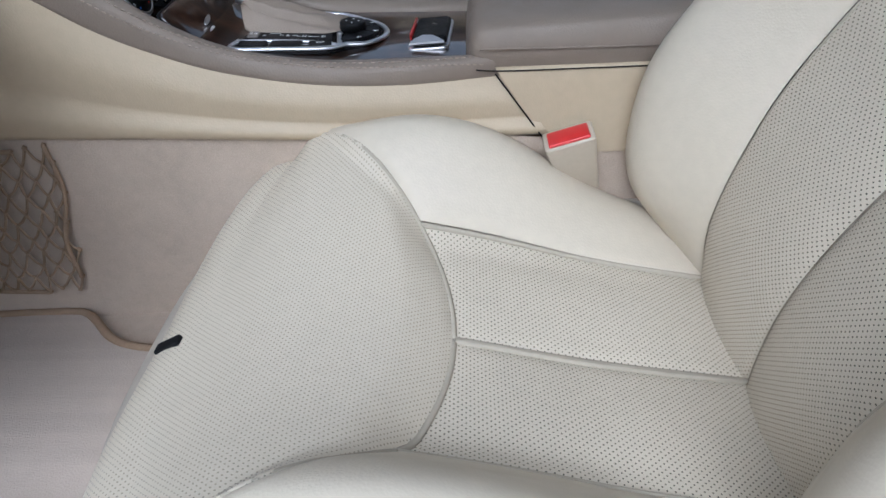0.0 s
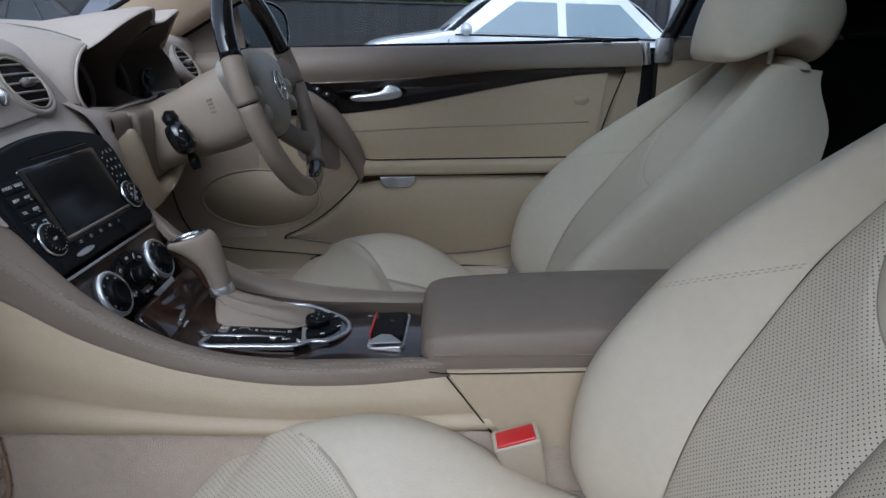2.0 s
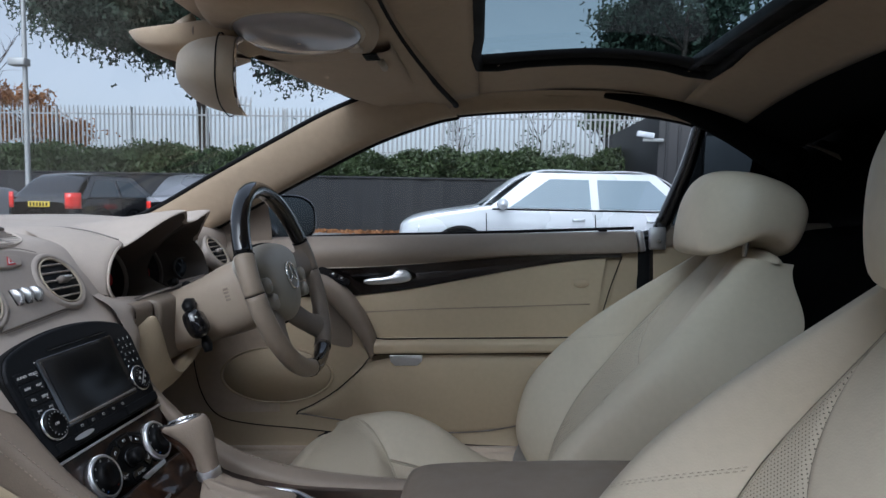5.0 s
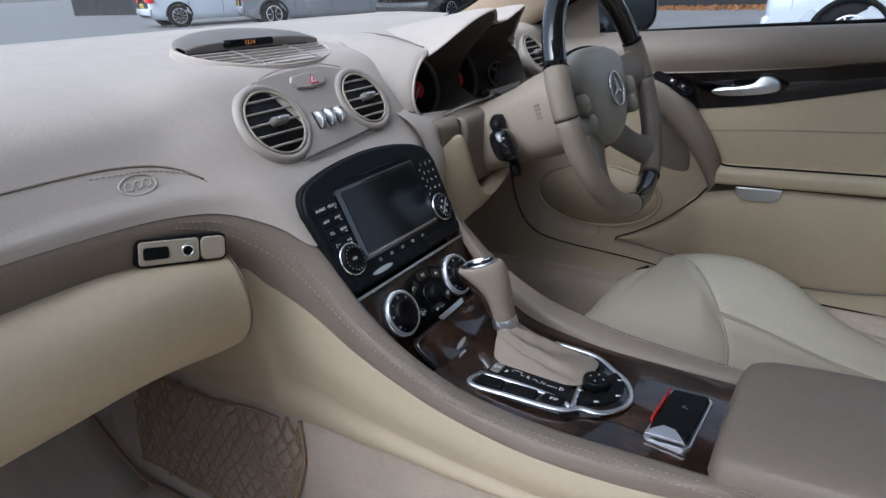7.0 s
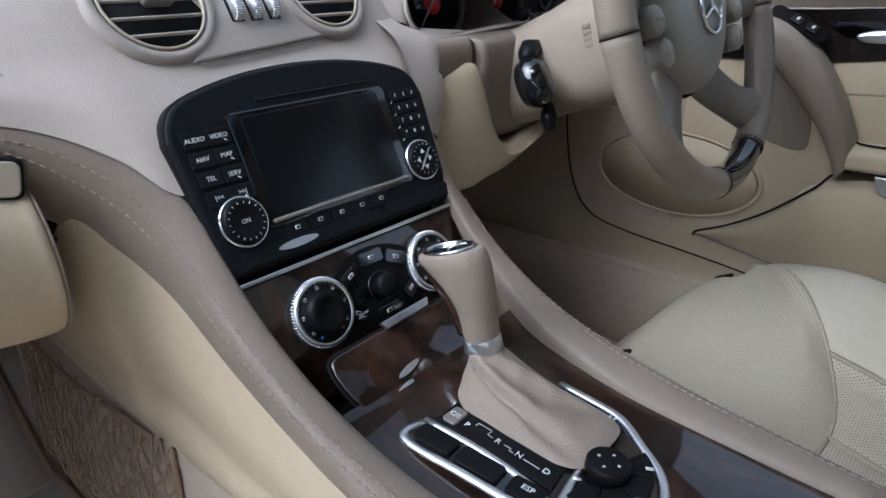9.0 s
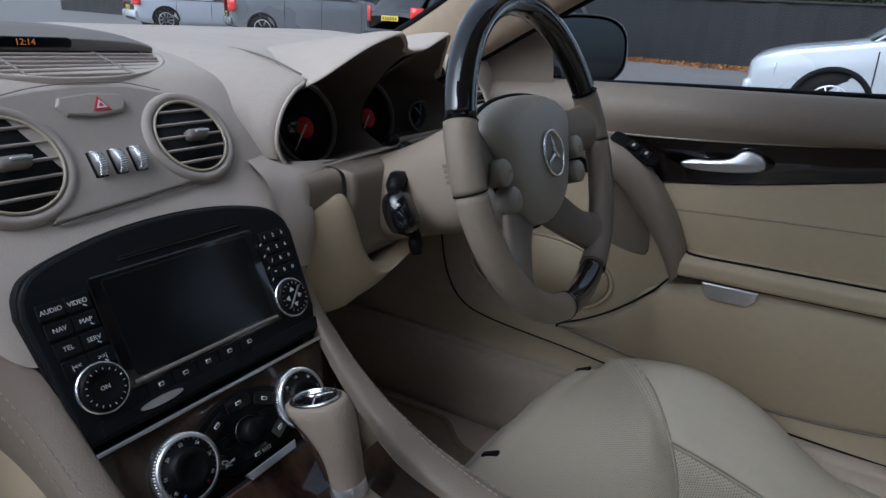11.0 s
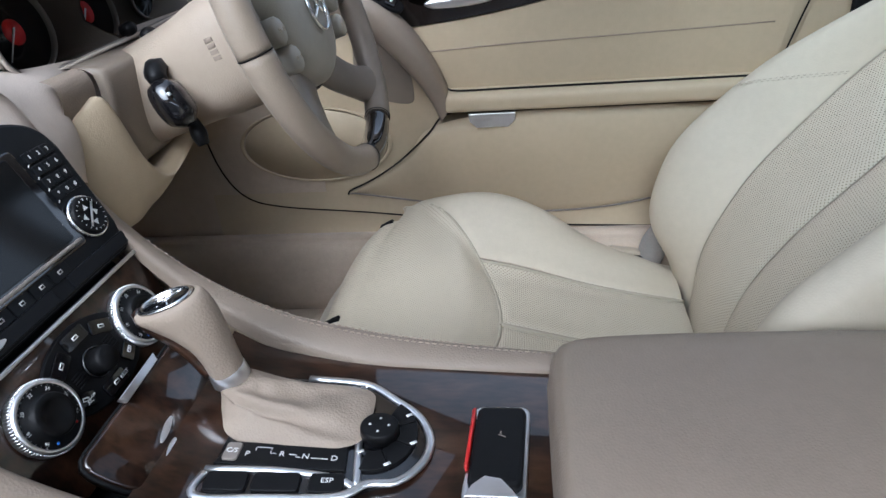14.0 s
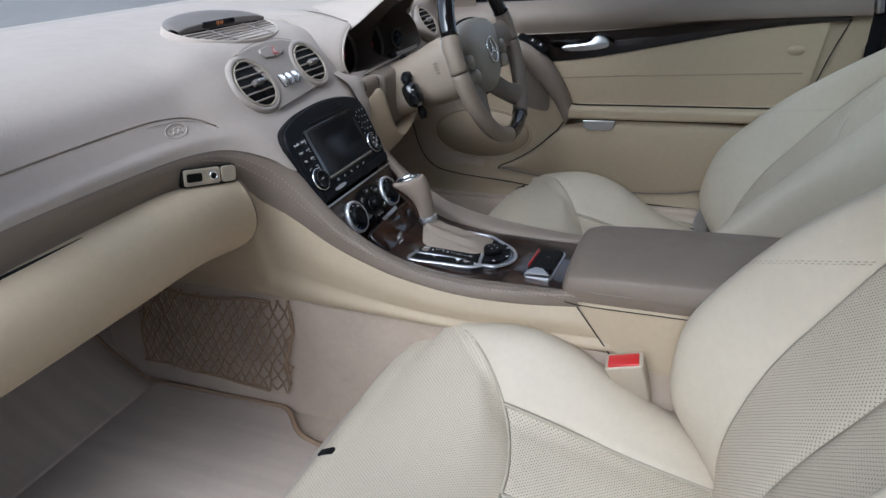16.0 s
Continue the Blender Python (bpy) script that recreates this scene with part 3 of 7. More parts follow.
def floor_mat(y0, y1, label, pile="mat"):
    pts = [(-0.855, y0 + 0.02), (-0.86, (y0 + y1) / 2), (-0.855, y1 - 0.025), (-0.80, y1 - 0.02), (-0.66, y1 - 0.015), (-0.53, y1 - 0.010), (-0.49, y1 - 0.018), (-0.445, y1 - 0.058), (-0.41, y1 - 0.075), (-0.36, y1 - 0.082), (-0.22, y1 - 0.085), (-0.22, y0 + 0.03)]
    p = refine(np.array([(a, b, 0) for a, b in pts]), 5, 0, True)
    t = thing("floor_mat", ((-0.5), (y0 + y1) / 2, FLOOR), label, "floor mat")
    slab("carpet_pad", [(a, b) for a, b, _ in p], 0.010, pile, t, pose(0, 0, FLOOR + 0.012), 0.004, smooth=True)
    edge = refine(np.array([(a, b, 0) for a, b in pts[2:] + pts[:1]]), 5, 0)
    tube("bound_edge", [(a, b, FLOOR + 0.0115) for a, b, _ in edge], 0.0058, "net", t, 8, 1)
    rows = [[(x, y0 + 0.021 + (y1 - y0 - 0.047) * k / 4, z + 0.013) for k in range(5)] for x, z in ((-0.83, 0.399), (-0.86, 0.411), (-0.92, 0.450), (-0.98, 0.508), (-1.05, 0.580))]
    surf("toe_pad", rows, pile, t, 3, 2, solid=0.004)
    for ye in (y1 - 0.026, y0 + 0.021):
        tube("toe_edge", [(-0.85, ye, FLOOR + 0.014), (-0.91, ye, 0.452), (-1.02, ye, 0.556)], 0.0055, "net", t, 8, 4)
    return t


floor_mat(-0.66, -0.170, "beige carpet floor mat with bound edge")
# driver mat carries the shade under the dash in its colour
floor_mat(0.16, 0.62, "worn carpet floor mat in the driver footwell, darkened for shade", "matshaded")

# kick panels in front of the doors
for side in (-1, 1):
    rows = [[(x, side * 0.757, z) for z in (0.38, 0.7, 1.06)] for x in ((-1.27, -0.95, -0.66, -0.38) if side > 0 else (-1.27, -1.05, -0.85, -0.68))]
    tagged(surf("kick_panel", rows, "carpet", None, 2, 2, solid=0.01), "carpeted side of the footwell", "kick panel", kind="structure")
# sills
for side, nm in ((1, "driver"), (-1, "passenger")):
    prof = ((0.650, FLOOR + 0.0), (0.655, 0.46), (0.664, 0.505), (0.678, 0.528), (0.694, 0.533), (0.698, 0.539), (0.712, 0.540), (0.716, 0.534), (0.735, 0.530), (0.75, 0.49), (0.755, 0.30))
    rows = [[(x, side * y * 1.0 + 0.0, z + 0.0) for y, z in prof] for x in (-0.95, -0.6, -0.2, 0.2, 0.55)]
    sill = tagged(surf("door_sill", rows, "carpet", None, 3, 3, solid=0.012, flip=side > 0), "carpeted door sill beside the seat", "door sill", kind="structure")

# -- centre tunnel and console --
RIM = [  # inner edge, outer edge of the leather rim from armrest to stack
    ((0.035, 0.092, 0.712), (0.066, 0.108, 0.697)), ((-0.05, 0.095, 0.713), (-0.04, 0.127, 0.699)), ((-0.14, 0.100, 0.717), (-0.14, 0.140, 0.709)),
    ((-0.225, 0.108, 0.735), (-0.235, 0.144, 0.728)), ((-0.29, 0.117, 0.768), (-0.30, 0.146, 0.751)), ((-0.345, 0.124, 0.812), (-0.36, 0.149, 0.781)),
    ((-0.385, 0.129, 0.860), (-0.42, 0.156, 0.826)), ((-0.411, 0.135, 0.898), (-0.465, 0.173, 0.862)),
]
BAND = [  # the same leather goes on under the dash to the passenger door
    ((-0.440, 0.157, 0.930), (-0.488, 0.199, 0.886)), ((-0.468, 0.192, 0.953), (-0.494, 0.232, 0.908)), ((-0.484, 0.235, 0.966), (-0.496, 0.270, 0.920)),
    ((-0.492, 0.310, 0.974), (-0.498, 0.335, 0.928)), ((-0.494, 0.455, 0.978), (-0.499, 0.455, 0.934)), ((-0.489, 0.605, 0.980), (-0.494, 0.605, 0.938)), ((-0.475, 0.765, 0.977), (-0.480, 0.765, 0.940)),
]
MID_Y = 0.005  # the console's middle


def rim(side):
    rows = []
    for a, b in RIM + (BAND if side < 0 else []):
        a, b = Vector(a), Vector(b)
        mid = (a + b) / 2 + Vector((0.006, 0.010, 0.010))
        rows.append([(p.x, MID_Y + side * p.y, p.z) for p in (a + Vector((0, -0.004, -0.02)), a, mid, b, b + Vector((0, -0.004, -0.01)))])
    return rows


console = thing("centre_console", (-0.15, 0, FLOOR), "beige and taupe leather centre console with dark burl wood trim", "console")
for side in (-1, 1):
    rim_ob = surf("leather_rim", rim(side), "taupe", console, 6, 4, "stitched taupe leather rim", flip=side < 0)
    seam = [Vector((a[0] * 0.55 + b[0] * 0.45, MID_Y + side * (a[1] * 0.55 + b[1] * 0.45 + 0.007), a[2] * 0.55 + b[2] * 0.45 + 0.0095)) for a, b in RIM + (BAND[:3] if side < 0 else [])]
    for off in (0.0, 0.007):
        line = []
        for v in refine(np.array([tuple(v + Vector((0, side * off, -0.6 * off))) for v in seam]), 4, 0):
            p = Vector(v)
            hit, nr = onto(rim_ob, p + Vector((0.05, side * 0.02, 0.08)), Vector((-0.05, -side * 0.02, -0.08)))
            line.append(hit + nr * 0.0003)
        stitch("stitching", line if side < 0 else line[:-6], "taupe_thread", console, 0.0046, 0.0026, 0.0009, 2)
    # beige side panel under the rim, with a soft crease along it
    rows = []
    for (a, b), zb, yb in zip(RIM + BAND[:1], (0.622, 0.630, 0.640, 0.648, 0.653, 0.657, 0.660, 0.662, 0.664), (0.118, 0.134, 0.148, 0.156, 0.160, 0.164, 0.167, 0.169, 0.171)):
        sl = 0.062 if b[0] > 0.05 else 0.0
        rows.append([(b[0] + sl * k, MID_Y + side * ((b[1] - 0.003) * (1 - k) + yb * k + o), (b[2] - 0.003) * (1 - k) + zb * k) for k, o in ((0.0, 0.0), (0.10, 0.003), (0.35, 0.008), (0.60, 0.004), (0.70, 0.002), (0.85, 0.007), (0.97, 0.003), (1.0, -0.003))])
    for x, zt, yt in ((-0.54, 0.830, 0.206), (-0.62, 0.800, 0.206), (-0.82, 0.790, 0.206)):
        rows.append([(x, MID_Y + side * (yt * (1 - k) + 0.172 * k + o), zt * (1 - k) + 0.666 * k) for k, o in ((0.0, 0.0), (0.10, 0.002), (0.35, 0.005), (0.60, 0.003), (0.70, 0.002), (0.85, 0.006), (0.97, 0.003), (1.0, -0.003))])
    surf("side_panel", rows, "sand", console, 5, 4, "beige leather side panel", flip=side < 0)
    # carpeted flank of the tunnel
    rows = [[(x, side * (y + 0.0), zt), (x, side * (y + 0.006), 0.53), (x, side * (y + 0.014), FLOOR)] for x, y, zt in ((-0.95, 0.165, 0.675), (-0.63, 0.165, 0.670), (-0.4, 0.158, 0.664), (-0.15, 0.140, 0.646), (0.06, 0.116, 0.625), (0.2, 0.110, 0.61), (0.40, 0.110, 0.61))]
    surf("tunnel_carpet", rows, "carpet", console, 4, 3, "worn beige carpet", flip=side < 0)
    # rear panel under the armrest
    rows = [[(0.062 + k, side * 0.104, 0.7035), (0.064 + k, side * 0.1115, 0.7005), (0.098 + k * 0.92, side * 0.114, 0.65), (0.134 + k * 0.83, side * 0.116, 0.598)] for k in (0.0, 0.1, 0.2, 0.34)]
    surf("rear_panel", rows, "sand", console, 3, 3, "beige leather panel", flip=side < 0)
    tube("panel_gap", [(0.061, side * 0.1150, 0.700), (0.096, side * 0.117, 0.65), (0.132, side * 0.119, 0.598)], 0.0010, "rubber", console, 6, 4)

# wood trim of the console top
rows = [[(x, v * w, z + crown * (1 - v * v)) for v in (-1, -0.5, 0, 0.5, 1)] for x, w, z, crown in ((0.045, 0.094, 0.706, 0.005), (-0.05, 0.097, 0.708, 0.005), (-0.15, 0.103, 0.711, 0.001), (-0.24, 0.110, 0.724, 0.0), (-0.285, 0.117, 0.742, 0.0))]
surf("wood_trim", rows, "wood", console, 5, 4, "glossy dark burl wood trim", flip=True)

# armrest
armrest = thing("armrest", (0.24, 0, 0.694), "taupe leather armrest lid on the centre console", "armrest")
rows = []
for x, k in ((0.028, 0.0), (0.030, 0.30), (0.036, 0.62), (0.05, 0.80), (0.09, 0.90), (0.2, 0.97), (0.32, 1.0), (0.46, 0.98)):
    y, zt = 0.068 + 0.042 * step(0, 1, k) + 0.0, 0.706 + (0.757 - 0.706) * k
    zb = 0.7025
    rows.append([(x + 0.006, -y + 0.004, zb), (x, -y, zb + 0.35 * (zt - zb)), (x, -y + 0.004, zb + 0.75 * (zt - zb)), (x, -y * 0.86, zt - 0.002), (x, -y * 0.45, zt + 0.003), (x, 0, zt + 0.004), (x, y * 0.45, zt + 0.003), (x, y * 0.86, zt - 0.002), (x, y - 0.004, zb + 0.75 * (zt - zb)), (x, y, zb + 0.35 * (zt - zb)), (x + 0.006, y - 0.004, zb)])
surf("lid", rows, "taupe", armrest, 5, 4, flip=True)
for side in (-1, 1):
    tube("seam", [(0.045, side * 0.112, 0.727), (0.12, side * 0.1125, 0.726), (0.3, side * 0.1125, 0.723), (0.45, side * 0.1125, 0.720)], 0.0010, "taupe", armrest, 6, 4)
    tube("gap", [(0.03, side * 0.095, 0.704), (0.056, side * 0.1125, 0.7025), (0.2, side * 0.1135, 0.702), (0.45, side * 0.1135, 0.702)], 0.0008, "rubber", armrest, 6, 4)

# roof-switch cover with red edge and silver tab
sw = thing("roof_switch", (-0.02, 0, 0.709), "black flip cover with red edge and silver tab", "switch")
m = pose(-0.0145, -0.010, 0.7135, 0, -3, -3) @ Matrix.Diagonal((0.80, 1, 1, 1))
slab("frame", rounded(0.062, 0.104, 0.010), 0.006, "silver", sw, m, 0.0015)
slab("cover", rounded(0.053, 0.088, 0.008, dx=0.001, dy=0.003), 0.012, "black", sw, m @ pose(0, 0, 0.0075, -2, 0, 0), 0.004)
box("red_edge", (0.004, 0.066, 0.008), "red", sw, m @ pose(-0.0285, 0.010, 0.004), 0.002)
slab("tab", [(-0.026, -0.008), (-0.020, 0.002), (-0.008, 0.010), (0.008, 0.008), (0.018, 0.0), (0.026, -0.008)], 0.003, "silver", sw, m @ pose(0.0, -0.043, 0.0085, 10, 0, 0), 0.001)
text("roof_symbol", "-/", 0.012, "grey", sw, m @ pose(0.004, 0.012, 0.0078, -2, 0, -90))

# selector panel
sel = thing("selector_panel", (-0.16, 0, 0.712), "black shift panel with silver frame and buttons", "control panel")
P0 = pose(-0.164, -0.003, 0.7200, 0, 3.5, 0) @ Matrix.Diagonal((1, 0.92, 1, 1))
out = [(-0.076, -0.075), (0.030, -0.066), (0.050, -0.052), (0.072, -0.046), (0.088, -0.026), (0.092, 0.002), (0.080, 0.030), (0.058, 0.050), (0.036, 0.066), (0.020, 0.074), (-0.070, 0.078), (-0.080, 0.074), (-0.084, 0.062), (-0.088, -0.060), (-0.086, -0.070)]
slab("base", out, 0.006, "gloss", sel, P0, 0.0015)


def bar(name, pts, r, mat, parent, m, closed=False, sub=4, flat=0.6):
    return tube(name, [m @ Vector((*p, 0.001)) for p in pts], r, mat, parent, 8, sub, closed, flat=flat)


bar("silver_frame", [(-0.083, -0.050), (-0.086, -0.070), (-0.072, -0.0765), (-0.03, -0.0725), (0.018, -0.068), (0.036, -0.062), (0.050, -0.050), (0.072, -0.046), (0.090, -0.024), (0.093, 0.004), (0.080, 0.032), (0.056, 0.052), (0.035, 0.068), (0.016, 0.074), (-0.03, 0.076)], 0.0038, "silver", sel, P0)
bar("silver_frame", [(-0.084, -0.046), (-0.03, -0.043), (0.02, -0.046), (0.04, -0.055)], 0.0032, "silver", sel, P0)
bar("silver_frame", [(0.042, -0.056), (0.036, -0.02), (0.031, 0.02), (0.024, 0.068)], 0.0032, "silver", sel, P0)
for i, (x, w) in enumerate(((-0.062, 0.036), (-0.022, 0.040), (0.018, 0.030))):
    slab("button", rounded(w - 0.002, 0.020, 0.004), 0.005, "black", sel, P0 @ pose(x, -0.0585 + 0.0025 * i, 0.003, 0, 0, 4), 0.001)
text("button_label", "ESP", 0.007, "white", sel, P0 @ pose(0.018, -0.052, 0.0033, 0, 0, 4))
slab("shift_plate", [(-0.080, -0.040), (0.030, -0.040), (0.027, -0.014), (-0.072, -0.014)], 0.004, "black", sel, P0 @ pose(0, 0, 0.002), 0.001)
slab("mode_button", rounded(0.013, 0.020, 0.003), 0.004, "grey", sel, P0 @ pose(-0.068, -0.027, 0.004), 0.001)
text("mode_label", "C/S", 0.007, "white", sel, P0 @ pose(-0.068, -0.027, 0.0043))
for ch, x, y in (("P", -0.055, -0.028), ("R", -0.026, -0.026), ("N", -0.006, -0.027), ("D", 0.018, -0.027)):
    text("gear_letter", ch, 0.008, "white", sel, P0 @ pose(x, y, 0.0023))
bar("shift_line", [(-0.049, -0.024), (-0.049, -0.020), (-0.036, -0.020), (-0.036, -0.026), (-0.031, -0.026)], 0.0004, "white", sel, P0 @ pose(0, 0, 0.0015), False, 1)
bar("shift_line", [(-0.020, -0.026), (-0.014, -0.026), (-0.014, -0.0285), (-0.0105, -0.0285)], 0.0004, "white", sel, P0 @ pose(0, 0, 0.0015), False, 1)
bar("shift_line", [(-0.001, -0.0285), (0.013, -0.0285)], 0.0004, "white", sel, P0 @ pose(0, 0, 0.0015), False, 1)
# round seat-heater pad with knob
for i, (a0, a1) in enumerate(((-100, -62), (-60, -20), (-18, 22), (24, 64))):
    arc = [(0.052 + 0.036 * math.cos(radians(a)) - 0.006, 0.006 + 0.044 * math.sin(radians(a))) for a in np.linspace(a0, a1, 6)]
    arc += [(0.052 + 0.018 * math.cos(radians(a)) - 0.006, 0.006 + 0.022 * math.sin(radians(a))) for a in np.linspace(a1, a0, 6)]
    slab("segment_button", arc, 0.004, "black", sel, P0 @ pose(0, 0, 0.003), 0.0008)
lathe("mirror_knob", [(0.017, 0.0), (0.0164, 0.0085), (0.0152, 0.0100), (0.0150, 0.0101), (0.0, 0.0102)], "black", sel, P0 @ pose(0.050, 0.006, 0.002), 32)
for a in range(0, 360, 90):
    box("arrow_mark", (0.002, 0.002, 0.0004), "white", sel, P0 @ pose(0.050 + 0.008 * math.cos(radians(a)), 0.006 + 0.008 * math.sin(radians(a)), 0.0123), 0.0)
for x, y in ((0.038, -0.018), (0.032, 0.034), (0.062, -0.030), (0.080, -0.004), (0.072, 0.03)):
    box("symbol_bar", (0.006, 0.003, 0.0004), "white", sel, P0 @ pose(x, y, 0.0034, 0, 0, 35), 0.0)

# gear lever with gaiter
lever = thing("gear_lever", (-0.19, 0.01, 0.715), "taupe leather gear lever with gaiter and silver collar", "gear lever")
rows = []
K = [(0.0, 0.060, 0.038), (0.12, 0.058, 0.036), (0.3, 0.046, 0.029), (0.5, 0.034, 0.024), (0.72, 0.023, 0.0195), (0.9, 0.0165, 0.0165), (1.0, 0.0150, 0.0150)]
for q, rx, ry in K:
    cx, cz = -0.184 - 0.064 * q**0.8, 0.721 + 0.038 * q
    row_ = []
    for j in range(24):
        a = 2 * math.pi * j / 24
        w = 1 + 0.10 * math.sin(3 * a + 7 * q) * math.sin(math.pi * q) + 0.05 * math.sin(7 * a + 11 * q) * math.sin(math.pi * q)
        ex = 0.45 + 0.55 * q
        row_.append((cx + rx * w * math.copysign(abs(math.cos(a)) ** ex, math.cos(a)), 0.020 + 0.008 * q + ry * w * math.copysign(abs(math.sin(a)) ** ex, math.sin(a)), cz + 0.004 * math.sin(5 * a + 9 * q) * math.sin(math.pi * q)))
    rows.append(row_)
surf("gaiter", rows, "gaiter", lever, 6, 2, "creased taupe leather gaiter", cv=True)
LY = 0.029
ax = Vector((-0.20, 0, 0.98)).normalized()
mb = basis((-0.2475, LY, 0.754), ax, (1, 0, 0))
lathe("collar", [(0.0155, 0), (0.0170, 0.002), (0.0165, 0.013), (0.0150, 0.016)], "silver", lever, mb, 32)
for k in (-1, 1):
    box("collar_groove", (0.0012, 0.0012, 0.012), "grey", lever, mb @ pose(-0.0158, 0.004 * k, 0.007), 0.0)
KNOB = ((-0.2495, 0.766, 0.0162, 0.0162, 11), (-0.2525, 0.780, 0.0168, 0.0168, 11), (-0.2570, 0.795, 0.0190, 0.0185, 10), (-0.2650, 0.810, 0.0245, 0.0210, 4), (-0.2745, 0.823, 0.0310, 0.0232, -6), (-0.2805, 0.831, 0.0335, 0.0242, -13), (-0.2835, 0.8365, 0.0315, 0.0230, -16), (-0.2845, 0.8385, 0.0265, 0.0195, -16))
rows = []
for x, z, rx, ry, tilt_ in KNOB:
    fr_ = pose(x, LY, z, 0, tilt_, 0)
    rows.append([tuple(fr_ @ Vector((rx * math.cos(a), ry * math.sin(a), 0))) for a in np.linspace(0, 2 * math.pi, 21)[:-1]])
surf("knob", rows, "gaiter", lever, 5, 3, "smooth taupe leather knob", cv=True)
mk = pose(-0.2845, LY, 0.8380, 0, -16, 0)
lathe("badge", [(0.0, 0.0020), (0.020, 0.0016), (0.0235, 0.0)][::-1], "gloss", lever, mk, 32, squash=(1, 0.74))
ring("badge_ring", 0.0235, 0.0040, 0.0026, "chrome", lever, mk, 40, squash=(1, 0.74))
for a in (0, 120, 240):
    tube("badge_bar", [mk @ Vector((0, 0, 0.0022)), mk @ Vector((-0.019 * math.cos(radians(a)), 0.014 * math.sin(radians(a)), 0.0018))], [0.0016, 0.0005], "chrome", lever, 6, 2)
tube("lever_front", [(x - rx + 0.001, LY - 0.005, z) for x, z, rx, ry, tilt_ in KNOB[:6]], [0.006, 0.008, 0.0095, 0.010, 0.009, 0.004], "wood", lever, 10, 4, label="dark wood strip down the front")


# ---- dashboard ----
dash = thing("dashboard", (-0.62, 0, 0.80), "taupe grained dashboard with rounded top and central vents", "dashboard")
# sections over y: control points (x, z) from the windscreen base to the lower edge
D_Y = (-0.765, -0.605, -0.455, -0.31, -0.235, -0.192, -0.157, -0.134, -0.10, 0.0, 0.10, 0.134, 0.157, 0.175)
foot_x = curve1((0.0, -0.427), (0.134, -0.428), (0.157, -0.452), (0.192, -0.480), (0.235, -0.496), (0.31, -0.504), (0.455, -0.506), (0.605, -0.501), (0.765, -0.487))
foot_z = curve1((0.0, 0.888), (0.134, 0.890), (0.157, 0.916), (0.192, 0.939), (0.235, 0.952), (0.31, 0.960), (0.455, 0.964), (0.605, 0.966), (0.765, 0.963))
SIDE_ = ((-1.00, 1.131), (-0.90, 1.127), (-0.74, 1.110), (-0.635, 1.092), (-0.565, 1.06), (-0.535, 1.015), (-0.519, 0.988))
MID_ = ((-1.00, 1.131), (-0.90, 1.127), (-0.74, 1.112), (-0.63, 1.0960), (-0.567, 1.0815), (-0.526, 1.040), (-0.493, 0.985))
rows = []
for y in D_Y:
    k = 1 - step(0.13, 0.26, abs(y))
    bow = 0.07 * max(0.0, abs(y) - 0.3) ** 2
    line = [(a[0] * (1 - k) + b[0] * k + bow, y, a[1] * (1 - k) + b[1] * k - 0.06 * max(0.0, abs(y) - 0.55)) for a, b in zip(SIDE_, MID_)]
    end = (foot_x(abs(y)), foot_z(abs(y)))
    for q, o in ((0.5, 0.004), (1.0, 0.0)):
        line.append((line[6][0] * (1 - q) + end[0] * q + o, y, line[6][2] * (1 - q) + end[1] * q))
    rows.append(line)
surf("upper_shell", rows, "dash", dash, 5, 6, flip=True)
# driver side: top goes on over the instruments
rows = [[(a[0] * 0.6 + b[0] * 0.4, 0.175, a[1] * 0.6 + b[1] * 0.4 - 0.002) for a, b in zip(SIDE_[:5], MID_[:5])]]
for y in (0.225, 0.28, 0.39, 0.52, 0.62, 0.76):
    bow = 0.07 * max(0.0, y - 0.3) ** 2
    lip = 0.03 * step(0.60, 0.68, y)
    rows.append([(-1.00 + bow, y, 1.131), (-0.90 + bow, y, 1.127), (-0.74 + bow, y, 1.111), (-0.62 + bow, y, 1.105 - lip), (-0.56 + bow, y, 1.09 - lip * 1.5)])
surf("upper_shell", rows, "dash", dash, 5, 5, flip=True)
# seam of the airbag lid, stitched
shell = bpy.data.objects["upper_shell"]
SEAM = ((-0.76, 1.008), (-0.62, 1.014), (-0.45, 1.016), (-0.32, 1.015), (-0.26, 1.009), (-0.225, 0.998), (-0.205, 0.983))
line = [onto(shell, (-0.3, y, z), (-1, 0, 0))[0] for y, z in SEAM]
tube("airbag_seam", [p + Vector((0.0002, 0, 0)) for p in line], 0.0013, "taupe", dash, 6, 6)
stitch("stitching", [onto(shell, (-0.3, y + 0.005, z - 0.006), (-1, 0, 0))[0] + Vector((0.0006, 0, 0)) for y, z in SEAM[3:]], "thread", dash, 0.004, 0.002)
# oval badge pressed into the lid: plain bars for its lettering
pb, nb = onto(shell, (-0.3, -0.272, 0.993), (-1, 0, 0))
mb = basis(tuple(pb - nb * 0.0009), nb)
ring("pressed_oval", 0.020, 0.0030, 0.0022, "dash", dash, mb, 40, squash=(1, 0.55))
for k in range(3):
    ring("lettering_ring", 0.0042, 0.0018, 0.0018, "dash", dash, mb @ pose(-0.010 + 0.010 * k, 0, 0.0), 20)

# dark gap over the glovebox
tube("shadow_gap", [(-0.496, -0.76, 0.922), (-0.500, -0.60, 0.919), (-0.503, -0.45, 0.915), (-0.503, -0.33, 0.909), (-0.493, -0.24, 0.888), (-0.481, -0.205, 0.862)], 0.0025, "rubber", dash, 6, 5)

# glovebox
glove = thing("glovebox", (-0.48, -0.45, 0.84), "beige leather glovebox lid with silver lock", "glovebox")


